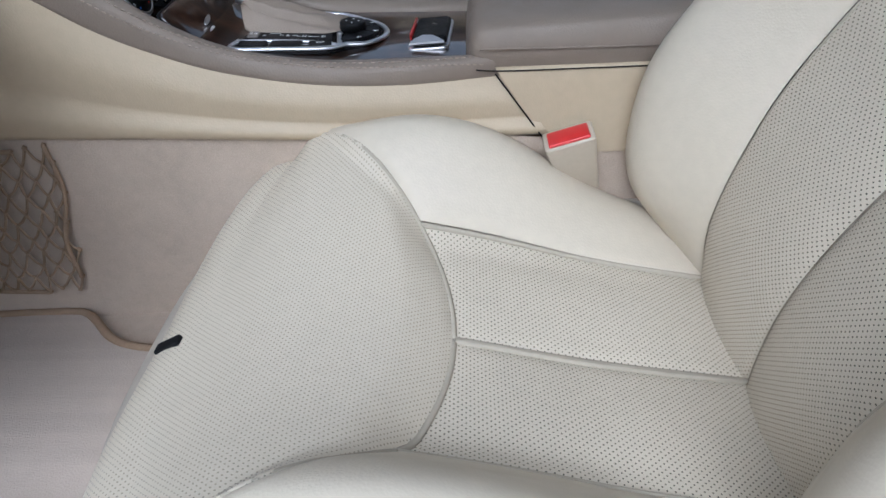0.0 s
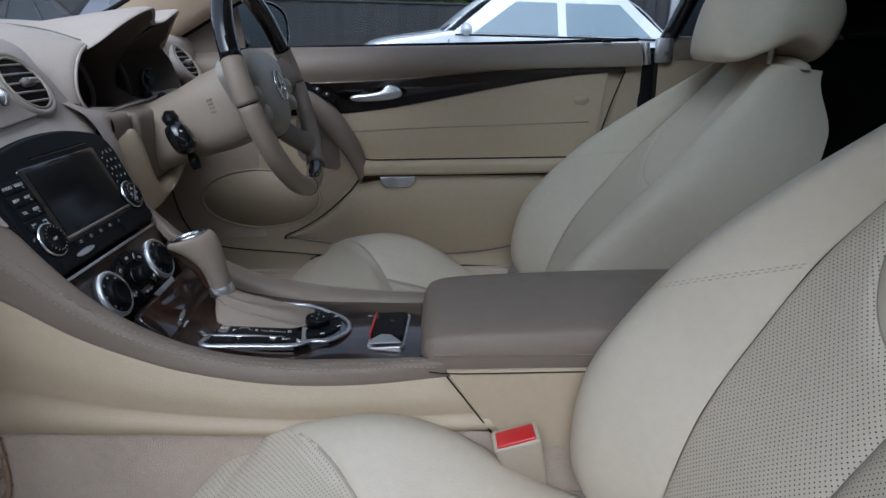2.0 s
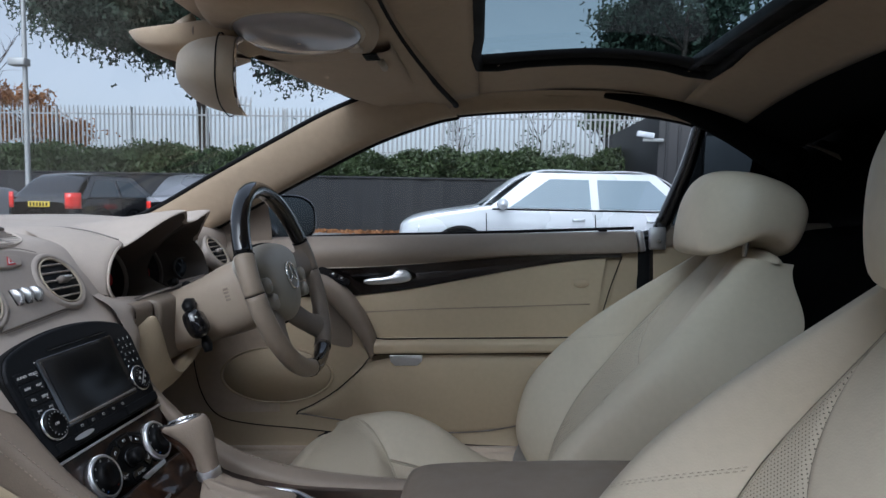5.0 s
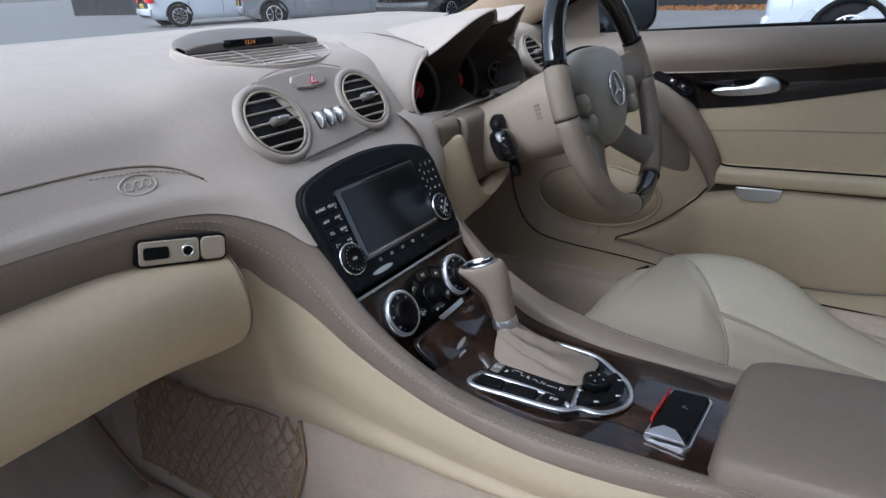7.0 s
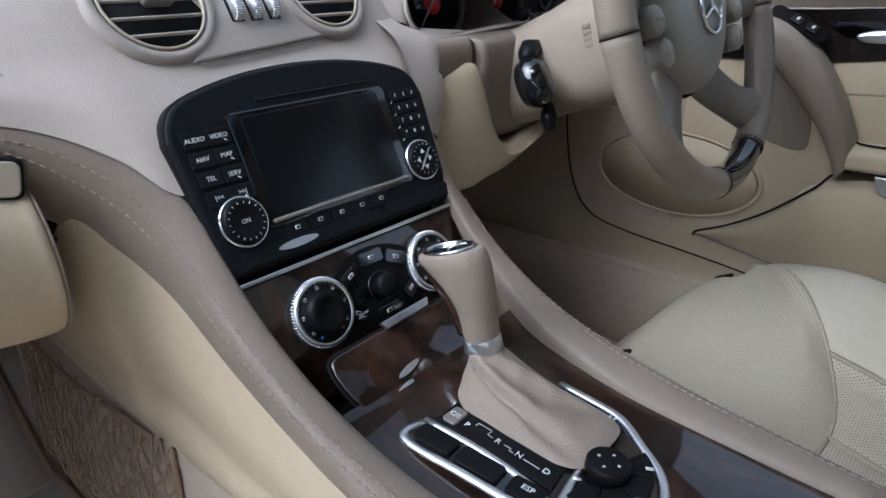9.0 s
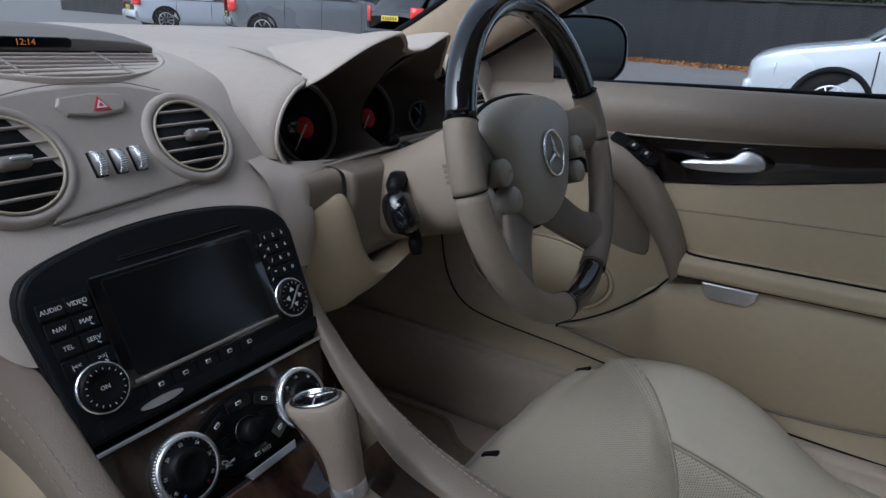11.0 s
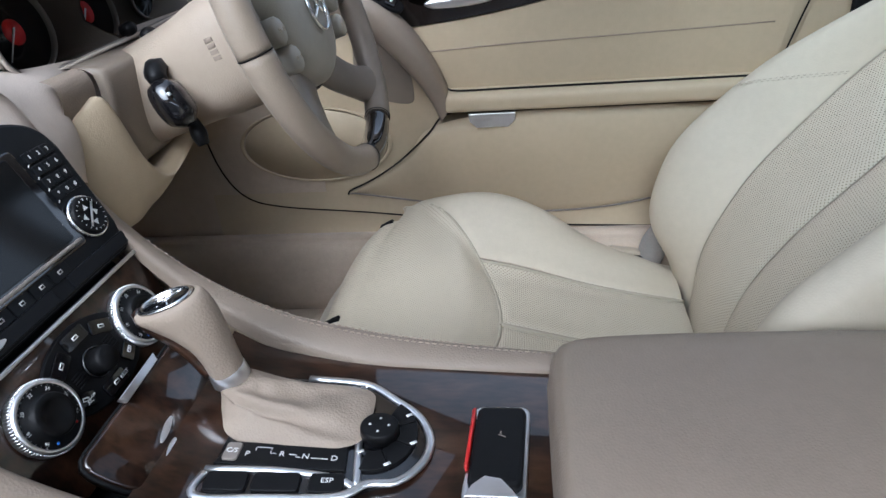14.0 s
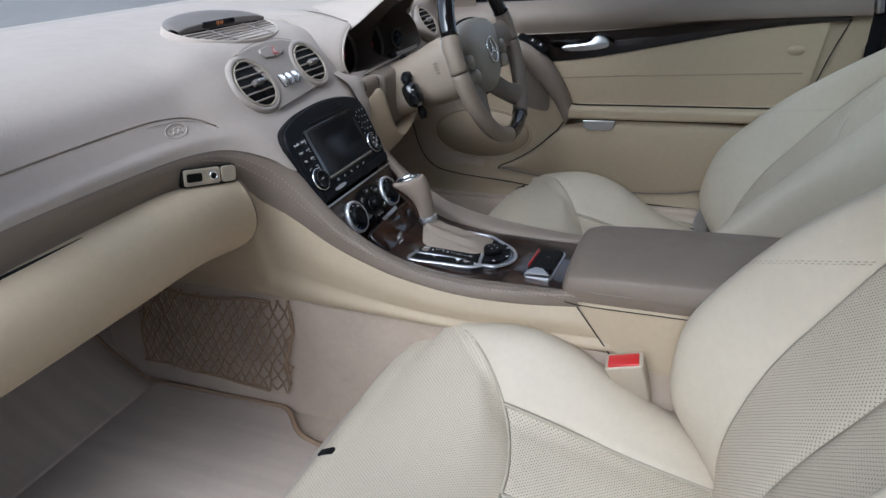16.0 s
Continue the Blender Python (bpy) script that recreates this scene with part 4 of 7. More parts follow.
def glove_row(y, k=1.0):
    pts = ((-0.512, 0.912), (-0.478, 0.908), (-0.452, 0.886), (-0.443, 0.850), (-0.455, 0.815), (-0.492, 0.792), (-0.57, 0.785))
    return [(x * k + (-0.53) * (1 - k), y, z) for x, z in pts]


ENDS = ((-0.502, 0.897), (-0.478, 0.893), (-0.460, 0.872), (-0.452, 0.837), (-0.462, 0.802), (-0.494, 0.778), (-0.57, 0.772))
rows = [glove_row(y) for y in (-0.745, -0.6, -0.45, -0.34)] + [[(x, -0.245, z) for x, z in ENDS]] + [[(x, -0.2225, z) for x, z in ENDS]] + [[(x - 0.005, -0.2182, z) for x, z in ENDS]]
surf("lid", rows, "sand", glove, 5, 5)
tube("lid_gap", [(x - 0.0022, -0.2174, z) for x, z in ENDS], 0.0013, "taupe", glove, 6, 5)
ml = basis((-0.4905, -0.264, 0.914), (1, -0.23, 0.08), (0, 0.21, 1))
slab("plate_gap", rounded(0.096, 0.029, 0.006), 0.010, "rubber", glove, ml @ pose(0, 0, 0.0050), 0.001)
slab("lock_plate", rounded(0.062, 0.025, 0.004, dx=-0.014), 0.008, "pale", glove, ml @ pose(0, 0, 0.0075), 0.0015, "pale lock plate")
slab("release_handle", rounded(0.026, 0.013, 0.003, dx=-0.028), 0.003, "black", glove, ml @ pose(0, 0, 0.0085), 0.001)
slab("end_cap", rounded(0.027, 0.025, 0.006, dx=0.0325), 0.008, "pale", glove, ml @ pose(0, 0, 0.0075), 0.0015)
ring("key_ring", 0.0060, 0.003, 0.003, "chrome", glove, ml @ pose(0.004, 0, 0.0072), 24)
lathe("keyhole", [(0.0046, 0), (0.0046, 0.002), (0.0, 0.002)], "rubber", glove, ml @ pose(0.004, 0, 0.0070), 20)

# speaker pod with clock on the dash top
pod = thing("clock_pod", (-0.62, 0.0, 1.10), "taupe dash-top speaker grille with amber clock", "dash pod")
MP = pose(-0.628, 0.016, 1.1045, -1.0, 15, 0)
PA, PB = 0.086, 0.124


def oval(q, h, n=28):
    return [tuple(MP @ Vector((PA * q * math.cos(a), PB * q * math.sin(a), h))) for a in np.linspace(0, 2 * math.pi, n + 1)[:-1]]


surf("bezel", [oval(q, h) for q, h in ((1.02, -0.014), (1.01, -0.002), (1.0, 0.0008), (0.975, 0.0006), (0.955, -0.004))], "dash", pod, 3, 2, cv=True)
surf("grille_floor", [oval(q, h) for q, h in ((0.95, -0.005), (0.5, -0.005), (0.02, -0.005))], "rubber", pod, 2, 2, cv=True)
for i in range(6):
    x = 0.010 + 0.0125 * i
    w = PB * 0.945 * math.sqrt(max(0.05, 1 - (x / (PA * 0.95)) ** 2))
    box("slat", (0.0036, 2 * w, 0.0040), "vent", pod, MP @ pose(x, 0, -0.0012), 0.001)
for y in (-0.05, 0.05):
    box("grille_bar", (0.074, 0.003, 0.003), "grey", pod, MP @ pose(0.040, y, 0.0), 0.001)
rows = []
for b in np.linspace(-0.975, 0.975, 15):
    e = math.sqrt(1 - b * b)
    rows.append([tuple(MP @ Vector((PA * a, PB * b, h * e**0.6))) for a, h in ((-0.97 * e, 0.003), (-0.75 * e, 0.011), (-0.40 * e, 0.0145), (-0.02, 0.0135), (0.03, 0.0115), (0.04, 0.001))])
surf("clock_hood", rows, "grey", pod, 2, 3)
mc = MP @ pose(0.0018, -0.016, 0.0085) @ basis((0, 0, 0), (0.96, 0, 0.28))
slab("clock_window", rounded(0.090, 0.0105, 0.005), 0.006, "gloss", pod, mc @ pose(0, 0, 0.0025), 0.001)
text("clock_digits", "12:14", 0.0085, "amber", pod, mc @ pose(0, 0, 0.0029))

# central vents
VN = Vector((0.85, 0, 0.52)).normalized()


def air_vent(at, r, label):
    v = thing("air_vent", at, label, "air vent", "dash vents")
    m = basis(tuple(Vector(at) + VN * 0.005), VN)
    lathe("bezel", [(r + 0.014, -0.022), (r + 0.0125, -0.004), (r + 0.009, 0.0005), (r + 0.004, 0.0005), (r, -0.004), (r, -0.03)], "vent", v, m, 56, "taupe bezel")
    ring("inner_ring", r + 0.0004, 0.0026, 0.003, "pale", v, m @ pose(0, 0, -0.002), 56)
    lathe("well", [(0.0, -0.0078), (r, -0.0078), (r, -0.002)], "rubber", v, m, 40)
    for i in range(5):
        h = (i - 2) * r * 0.36
        w = 2 * math.sqrt(r * r - h * h) * 0.97
        box("slat", (w, 0.0022, 0.0065), "vent", v, m @ pose(0, h, -0.0030, -20, 0, 0), 0.0008)
    box("tab", (r * 0.62, 0.011, 0.016), "grey", v, m @ pose(0.004, 0.0, 0.0), 0.004)
    box("tab_inlay", (r * 0.42, 0.003, 0.004), "silver", v, m @ pose(0.008, 0.001, 0.0075), 0.001)
    return v


air_vent((-0.512, -0.086, 1.020), 0.0415, "round taupe dash air vent with slats and tab")
air_vent((-0.512, 0.086, 1.023), 0.0375, "round taupe dash air vent with slats and tab")
mv = basis((-0.5115, 0.0, 1.026), VN)
panel = thing("vent_panel", (-0.515, 0, 1.02), "grey switch panel between the vents with three thumb wheels", "control panel")
slab("plate", [(-0.085, 0.056), (-0.04, 0.062), (0.0, 0.064), (0.04, 0.062), (0.085, 0.050), (0.05, -0.02), (0.075, -0.043), (0.0, -0.050), (-0.075, -0.056), (-0.045, -0.02)], 0.02, "vent", panel, mv @ pose(0, 0, 0.001), 0.002)
slab("hazard_button", [(-0.032, 0.002), (-0.028, 0.010), (0.0, 0.013), (0.028, 0.010), (0.032, 0.002), (0.026, -0.007), (0.0, -0.010), (-0.026, -0.007)], 0.006, "vent", panel, mv @ pose(0.0, 0.042, 0.005), 0.002)
tri_ = [(0.0, 0.0075), (-0.0085, -0.0065), (0.0085, -0.0065)]
slab("hazard_triangle", tri_, 0.002, "red", panel, mv @ pose(0.006, 0.043, 0.0056), 0.0)
slab("hazard_triangle_core", [(a * 0.6, b * 0.6 - 0.0004) for a, b in tri_], 0.002, "white", panel, mv @ pose(0.006, 0.043, 0.0061), 0.0)
slab("hazard_triangle_eye", [(a * 0.3, b * 0.3 - 0.0008) for a, b in tri_], 0.002, "red", panel, mv @ pose(0.006, 0.043, 0.0064), 0.0)
for k in (-1, 0, 1):
    mw = mv @ pose(0.0 + 0.019 * k, -0.012, 0.0, 0, 90, 0)
    box("wheel_slot", (0.012, 0.024, 0.002), "rubber", panel, mv @ pose(0.019 * k, -0.012, 0.0006), 0.0006)
    lathe("thumb_wheel", [(0.0, -0.0040), (0.0105, -0.0040), (0.0115, -0.003), (0.0115, 0.003), (0.0105, 0.0040), (0.0, 0.0040)], "silver", panel, mw, 40)
    for a in range(-70, 75, 10):
        box("wheel_rib", (0.0016, 0.0012, 0.007), "chrome", panel, mw @ pose(0, 0, 0, 0, 0, a + 180) @ pose(0.0116, 0, 0), 0.0)
    box("wheel_mark", (0.007, 0.004, 0.0006), "dash", panel, mv @ pose(0.019 * k, 0.010, -0.0008), 0.0)

bar("panel_seam", [(-0.075, 0.058), (-0.04, 0.065), (0.0, 0.067), (0.04, 0.065), (0.075, 0.055)], 0.0009, "grey", panel, mv @ pose(0, 0, -0.001))
bar("panel_seam", [(-0.070, -0.058), (0.0, -0.053), (0.070, -0.046)], 0.0009, "grey", panel, mv @ pose(0, 0, -0.001))

# head unit
FN = Vector((0.91, 0, 0.41)).normalized()
MF = basis((-0.4063, 0.007, 0.9075), FN)
hu = thing("head_unit", (-0.43, 0, 0.88), "black radio and navigation unit with dark screen and buttons", "head unit")
face = [(-0.136, 0.034), (-0.130, 0.052), (-0.112, 0.066), (-0.06, 0.078), (0.0, 0.082), (0.06, 0.078), (0.112, 0.066), (0.130, 0.052), (0.136, 0.034), (0.128, -0.076), (-0.128, -0.076)]
pf = refine(np.array([(a, b, 0) for a, b in face[:9]]), 4, 0)
slab("fascia", [(a, b) for a, b, _ in pf] + face[9:], 0.02, "softblack", hu, MF, 0.003)
slab("surround", [(a * 1.012, b * 1.015 + 0.001) for a, b, _ in pf] + [(0.130, -0.078), (-0.130, -0.078)], 0.02, "rubber", hu, MF @ pose(0, 0, -0.004), 0.003)
box("disc_slot", (0.125, 0.0026, 0.002), "rubber", hu, MF @ pose(0.01, 0.0575, 0.0), 0.0004)
box("disc_slot_lip", (0.128, 0.0012, 0.0016), "gloss", hu, MF @ pose(0.01, 0.0555, 0.0006), 0.0004)
slab("screen_bezel", rounded(0.170, 0.098, 0.005, dy=-0.002), 0.004, "gloss", hu, MF @ pose(0.0, 0.002, 0.002), 0.002)
slab("screen", rounded(0.148, 0.084, 0.003), 0.002, "screen", hu, MF @ pose(0.0, 0.002, 0.0026), 0.0008)
box("screen_sill", (0.156, 0.004, 0.004), "grey", hu, MF @ pose(0.0, -0.0435, 0.003), 0.0015)
names = (("AUDIO", "VIDEO"), ("NAV", "MAP"), ("TEL", "SERV"), ("|<<", ">>|"))
for r_, pair in enumerate(names):
    y = 0.033 - 0.0155 * r_
    for c_, w_ in enumerate(pair):
        x = -0.1165 + 0.020 * c_ + 0.0008 * r_
        slab("button", rounded(0.0192, 0.0125, 0.0012), 0.003, "softblack", hu, MF @ pose(x, y, 0.0024), 0.0006)
        text("button_label", w_, 0.0052, "white", hu, MF @ pose(x, y, 0.0026))
    box("screen_key_mark", (0.003, 0.001, 0.0004), "white", hu, MF @ pose(-0.092, y - 0.004, 0.0026, 0, 0, -35), 0.0)
for r_ in range(4):
    y = 0.036 - 0.0125 * r_
    for c_ in range(3):
        x = 0.0965 + 0.0115 * c_ - 0.0004 * r_
        slab("number_key", rounded(0.0106, 0.0098, 0.0012), 0.003, "softblack", hu, MF @ pose(x, y, 0.0024), 0.0006)
        text("key_digit", ("123", "456", "789", "*0#")[r_][c_], 0.0054, "white", hu, MF @ pose(x, y, 0.0026))
    box("screen_key_mark", (0.003, 0.001, 0.0004), "white", hu, MF @ pose(0.0885, y - 0.006, 0.0026, 0, 0, 35), 0.0)
for x, words in ((-0.108, "ON"), (0.108, "")):
    mkn = MF @ pose(x * 0.95, -0.0365 + (0.005 if x > 0 else 0.0), 0.0)
    ring("knob_ring", 0.0195, 0.003, 0.0045, "chrome", hu, mkn, 48)
    lathe("knob", [(0.0185, 0), (0.0185, 0.006), (0.017, 0.008), (0.0125, 0.008), (0.011, 0.0065), (0.0, 0.0065)], "black", hu, mkn, 40)
    for a in range(0, 360, 20):
        box("knob_tick", (0.0018, 0.0005, 0.0003), "white", hu, mkn @ pose(0, 0, 0, 0, 0, a) @ pose(0.0148, 0, 0.0082), 0.0)
    if words:
        text("knob_label", words, 0.005, "white", hu, mkn @ pose(0, 0, 0.0068))
    else:
        for a in range(0, 360, 90):
            slab("arrow", [(0.0105, 0.0), (0.006, 0.003), (0.006, -0.003)], 0.001, "white", hu, mkn @ pose(0, 0, 0.0072, 0, 0, a), 0.0)
        for a in (45, 225):
            box("pad_gap", (0.026, 0.002, 0.0006), "silver", hu, mkn @ pose(0, 0, 0.0084, 0, 0, a), 0.0)
for i in range(5):
    slab("soft_key", rounded(0.0225, 0.0115, 0.001), 0.003, "softblack", hu, MF @ pose(-0.058 + 0.0238 * i, -0.054, 0.0016), 0.0006)
    box("key_symbol", (0.005, 0.0035, 0.0003), "white", hu, MF @ pose(-0.058 + 0.0238 * i, -0.054, 0.0017), 0.0)
    box("key_symbol_core", (0.003, 0.0018, 0.0003), "black", hu, MF @ pose(-0.058 + 0.0238 * i, -0.054, 0.0019), 0.0)
for x, w in ((-0.052, 0.135), (0.078, 0.090)):
    slab("lower_flap", rounded(w - 0.003, 0.0125, 0.001), 0.003, "softblack", hu, MF @ pose(x + 0.004, -0.0665, 0.0020), 0.0008)
slab("flap_lens", [(0.020 * math.cos(a), 0.0036 * math.sin(a)) for a in np.linspace(0, 2 * math.pi, 25)[:-1]], 0.002, "silver", hu, MF @ pose(-0.062, -0.0660, 0.0030), 0.0006)

# climate panel on wood
MC = basis((-0.3466, 0.009, 0.7749), FN)
clim = thing("climate_panel", (-0.34, 0, 0.78), "wood and black climate control panel with two chrome dials", "control panel")
slab("wood_plate", [(-0.127, 0.060), (0.127, 0.060), (0.120, 0.0), (0.112, -0.052), (-0.112, -0.052), (-0.120, 0.0)], 0.02, "wood", clim, MC @ pose(0, 0, -0.003), 0.002, "dark burl wood plate", False)
box("chrome_strip", (0.256, 0.0036, 0.004), "silver", clim, MC @ pose(0, 0.0615, -0.001), 0.001)
MK = MC @ pose(0, 0.013, 0) @ Matrix.Diagonal((0.92, 0.86, 1, 1))
slab("black_field", refine(np.array([(-0.062, 0.012, 0), (-0.045, 0.034, 0), (-0.015, 0.046, 0), (0.015, 0.046, 0), (0.045, 0.034, 0), (0.062, 0.012, 0), (0.05, -0.02, 0), (0.02, -0.034, 0), (-0.02, -0.034, 0), (-0.05, -0.02, 0)]), 4, 0, True)[:, :2].tolist(), 0.006, "black", clim, MK @ pose(0, 0, 0.0), 0.0015)
for x, y, r_, w in ((-0.030, 0.026, 28, 0.026), (0.0, 0.036, 0, 0.030), (0.030, 0.026, -28, 0.026), (-0.036, -0.012, -30, 0.022), (0.0, -0.024, 0, 0.030), (0.036, -0.012, 30, 0.022)):
    slab("button", rounded(w, 0.015, 0.003), 0.003, "gloss", clim, MK @ pose(x, y, 0.002, 0, 0, r_), 0.0008)
    box("button_symbol", (0.007, 0.0038, 0.0003), "white", clim, MK @ pose(x, y, 0.0021, 0, 0, r_), 0.0)
    box("button_symbol_core", (0.0048, 0.002, 0.0003), "gloss", clim, MK @ pose(x, y, 0.0023, 0, 0, r_), 0.0)
text("button_label", "REST", 0.0055, "white", clim, MK @ pose(0.012, -0.0245, 0.0024))
text("button_label", "AC", 0.0055, "white", clim, MK @ pose(-0.034, -0.0165, 0.0024))
text("button_label", "OFF", 0.0032, "white", clim, MK @ pose(-0.0275, -0.0145, 0.0024))
text("button_label", "0", 0.0055, "white", clim, MK @ pose(0.036, -0.0125, 0.0024))
for k in range(5):
    box("vent_slot", (0.014, 0.0012, 0.001), "rubber", clim, MK @ pose(0.026, 0.014 - 0.003 * k, 0.0008, 0, 0, 0), 0.0)
    box("vent_slot", (0.014, 0.0012, 0.001), "rubber", clim, MK @ pose(-0.024, 0.010 - 0.003 * k, 0.0008, 0, 0, 0), 0.0)
lathe("fan_knob", [(0.0135, 0), (0.013, 0.012), (0.0105, 0.016), (0.0, 0.016)], "black", clim, MK @ pose(0.0, 0.004, 0.001), 32)
ring("fan_ring", 0.0150, 0.002, 0.003, "gloss", clim, MK @ pose(0.0, 0.004, 0.0), 32)
for side in (-1, 1):
    md = MC @ pose(side * 0.067, 0.017, -0.003) @ Matrix.Diagonal((0.96, 0.96, 0.72, 1))
    lathe("dial_skirt", [(0.0305, 0.0), (0.0305, 0.010), (0.0295, 0.014), (0.0268, 0.015), (0.0268, 0.010)], "silver", clim, md, 72, "knurled chrome dial ring")
    for a in range(0, 360, 5):
        box("knurl", (0.0016, 0.0013, 0.010), "silver", clim, md @ pose(0, 0, 0, 0, 0, a) @ pose(0.0306, 0, 0.0065), 0.0)
    lathe("dial_face", [(0.0270, 0.008), (0.0267, 0.0135), (0.019, 0.0135), (0.018, 0.0215), (0.0165, 0.0235), (0.0115, 0.0235), (0.0105, 0.022), (0.0, 0.022)], "black", clim, md, 56)
    for k, num in enumerate((16, 18, 20, 22, 24, 26, 28)):
        a = radians(215 - 250 * k / 6) if side < 0 else radians(215 - 250 * k / 6)
        text("dial_number", str(num), 0.0042, "white", clim, md @ pose(0.0224 * math.cos(a), 0.0224 * math.sin(a), 0.0137, 0, 0, math.degrees(a) - 90))
    for k in range(25):
        a = 215 - 250 * k / 24
        box("dial_tick", (0.0012, 0.0004, 0.0003), "white", clim, md @ pose(0, 0, 0, 0, 0, a) @ pose(0.0256, 0, 0.0137), 0.0)
    lathe("blue_dot", [(0.0013, 0), (0.0013, 0.0004), (0, 0.0004)], plain("blue_print", (0.05, 0.2, 0.7), 0.5), clim, md @ pose(0.0224 * math.cos(radians(238)), 0.0224 * math.sin(radians(238)), 0.0135), 12)
    lathe("red_dot", [(0.0013, 0), (0.0013, 0.0004), (0, 0.0004)], "red", clim, md @ pose(0.0224 * math.cos(radians(-58)), 0.0224 * math.sin(radians(-58)), 0.0135), 12)

# ashtray flap in front of the lever
flap = thing("ashtray", (-0.285, 0, 0.735), "glossy burl wood ashtray flap with silver pulls", "ashtray")
MA = basis((-0.297, 0.006, 0.7475), (0.70, 0, 0.71)) @ Matrix.Diagonal((0.98, 0.86, 1, 1))
pa = refine(np.array([(-0.092, 0.030, 0), (-0.06, 0.036, 0), (0.0, 0.036, 0), (0.06, 0.036, 0), (0.092, 0.030, 0), (0.088, -0.018, 0), (0.066, -0.034, 0), (0.0, -0.040, 0), (-0.066, -0.034, 0), (-0.088, -0.018, 0)]), 4, 0, True)[:, :2]
slab("flap", pa.tolist(), 0.012, "wood", flap, MA @ pose(0, 0, 0.006), 0.003, smooth=True)
bar("flap_gap", [(a * 1.01, b * 1.02) for a, b in pa], 0.0018, "rubber", flap, MA @ pose(0, 0, 0.001), True, 1)
for dx, dy, w in ((-0.020, -0.014, 0.014), (-0.034, -0.028, 0.012)):
    slab("pull", [(w * math.cos(a), 0.0034 * math.sin(a)) for a in np.linspace(0, 2 * math.pi, 21)[:-1]], 0.002, "silver", flap, MA @ pose(dx - 0.01, dy + 0.004, 0.0075, 0, 0, 12), 0.0006)
slab("top_pull", [(-0.03, 0.004), (0.03, 0.006), (0.026, -0.002), (-0.026, -0.004)], 0.004, "silver", flap, MA @ pose(-0.002, 0.038, 0.010, 0, 0, 0), 0.001)

# fill behind the stack so nothing shows through
rows = [[(x - 0.012, v * k, z) for v in (-0.15, -0.07, 0.0, 0.07, 0.15)] for x, z, k in ((-0.20, 0.69, 0.6), (-0.30, 0.705, 0.7), (-0.345, 0.73, 0.85), (-0.375, 0.79, 0.88), (-0.42, 0.87, 0.92), (-0.455, 0.955, 1.0), (-0.49, 1.01, 1.0))]
surf("stack_backing", rows, "rubber", console, 3, 2, flip=True)
# ---- instruments ----
cl = thing("instrument_cluster", (-0.55, 0.39, 1.02), "hooded instrument cluster with dark dials and red hubs", "instrument cluster")
CY = 0.389
up_z = curve1((0.0, 1.115), (0.02, 1.118), (0.053, 1.136), (0.09, 1.120), (0.13, 1.086), (0.147, 1.074), (0.17, 1.060), (0.19, 1.038), (0.199, 1.012))
up_x = curve1((0.0, -0.452), (0.02, -0.446), (0.053, -0.431), (0.09, -0.455), (0.13, -0.490), (0.147, -0.504), (0.17, -0.506), (0.199, -0.502))
lo_z = curve1((0.0, 0.981), (0.12, 0.976), (0.168, 0.979), (0.19, 0.990), (0.199, 1.012))


def tunnel(sgn, back):
    """One row of the dark funnel between the hood's edge and its dial."""
    row_ = []
    A_ = [(d, up_x(d) - 0.004, up_z(d) - 0.006) for d in (0.196, 0.185, 0.165, 0.147, 0.125, 0.10, 0.075, 0.053, 0.03, 0.012)]
    A_ += [(0.002, -0.49, 1.088), (0.002, -0.530, 1.045), (0.002, -0.540, 1.005)]
    A_ += [(d, -0.499, lo_z(d) + 0.002) for d in (0.004, 0.03, 0.06, 0.09, 0.12, 0.15, 0.175, 0.192)]
    n_ = len(A_)
    for k, (d, x, z) in enumerate(A_):
        ang = radians(172 - 345 * k / (n_ - 1))
        c_ = Vector((-0.590, CY + sgn * (0.069 - 0.058 * math.cos(ang)), 1.012 + 0.058 * math.sin(ang)))
        f_ = Vector((x, CY + sgn * d, z))
        q = f_.lerp(c_, back)
        row_.append(tuple(q))
    return row_


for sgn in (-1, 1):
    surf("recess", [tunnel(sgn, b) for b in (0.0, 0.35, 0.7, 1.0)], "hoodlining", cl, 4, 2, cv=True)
    # pointed hood over each dial
    rows = []
    for d in (0.147, 0.13, 0.11, 0.09, 0.07, 0.053, 0.035, 0.02, 0.0):
        y, x, z = CY + sgn * d, up_x(d), up_z(d)
        bx = -0.70 + 0.03 * d / 0.147
        k = max(0.0, z - 1.104)
        rows.append([(bx, y, 1.104), (-0.62, y, 1.104 + 0.35 * k - 0.1 * max(0, 1.104 - z)), (x - 0.05, y, z - 0.003 + 0.25 * max(0, 1.104 - z)), (x - 0.010, y, z), (x, y, z - 0.002), (x - 0.003, y, z - 0.006), (x - 0.03, y, z - 0.012)])
    surf("hood", rows, "dash", cl, 4, 4, "taupe hood", flip=sgn > 0)
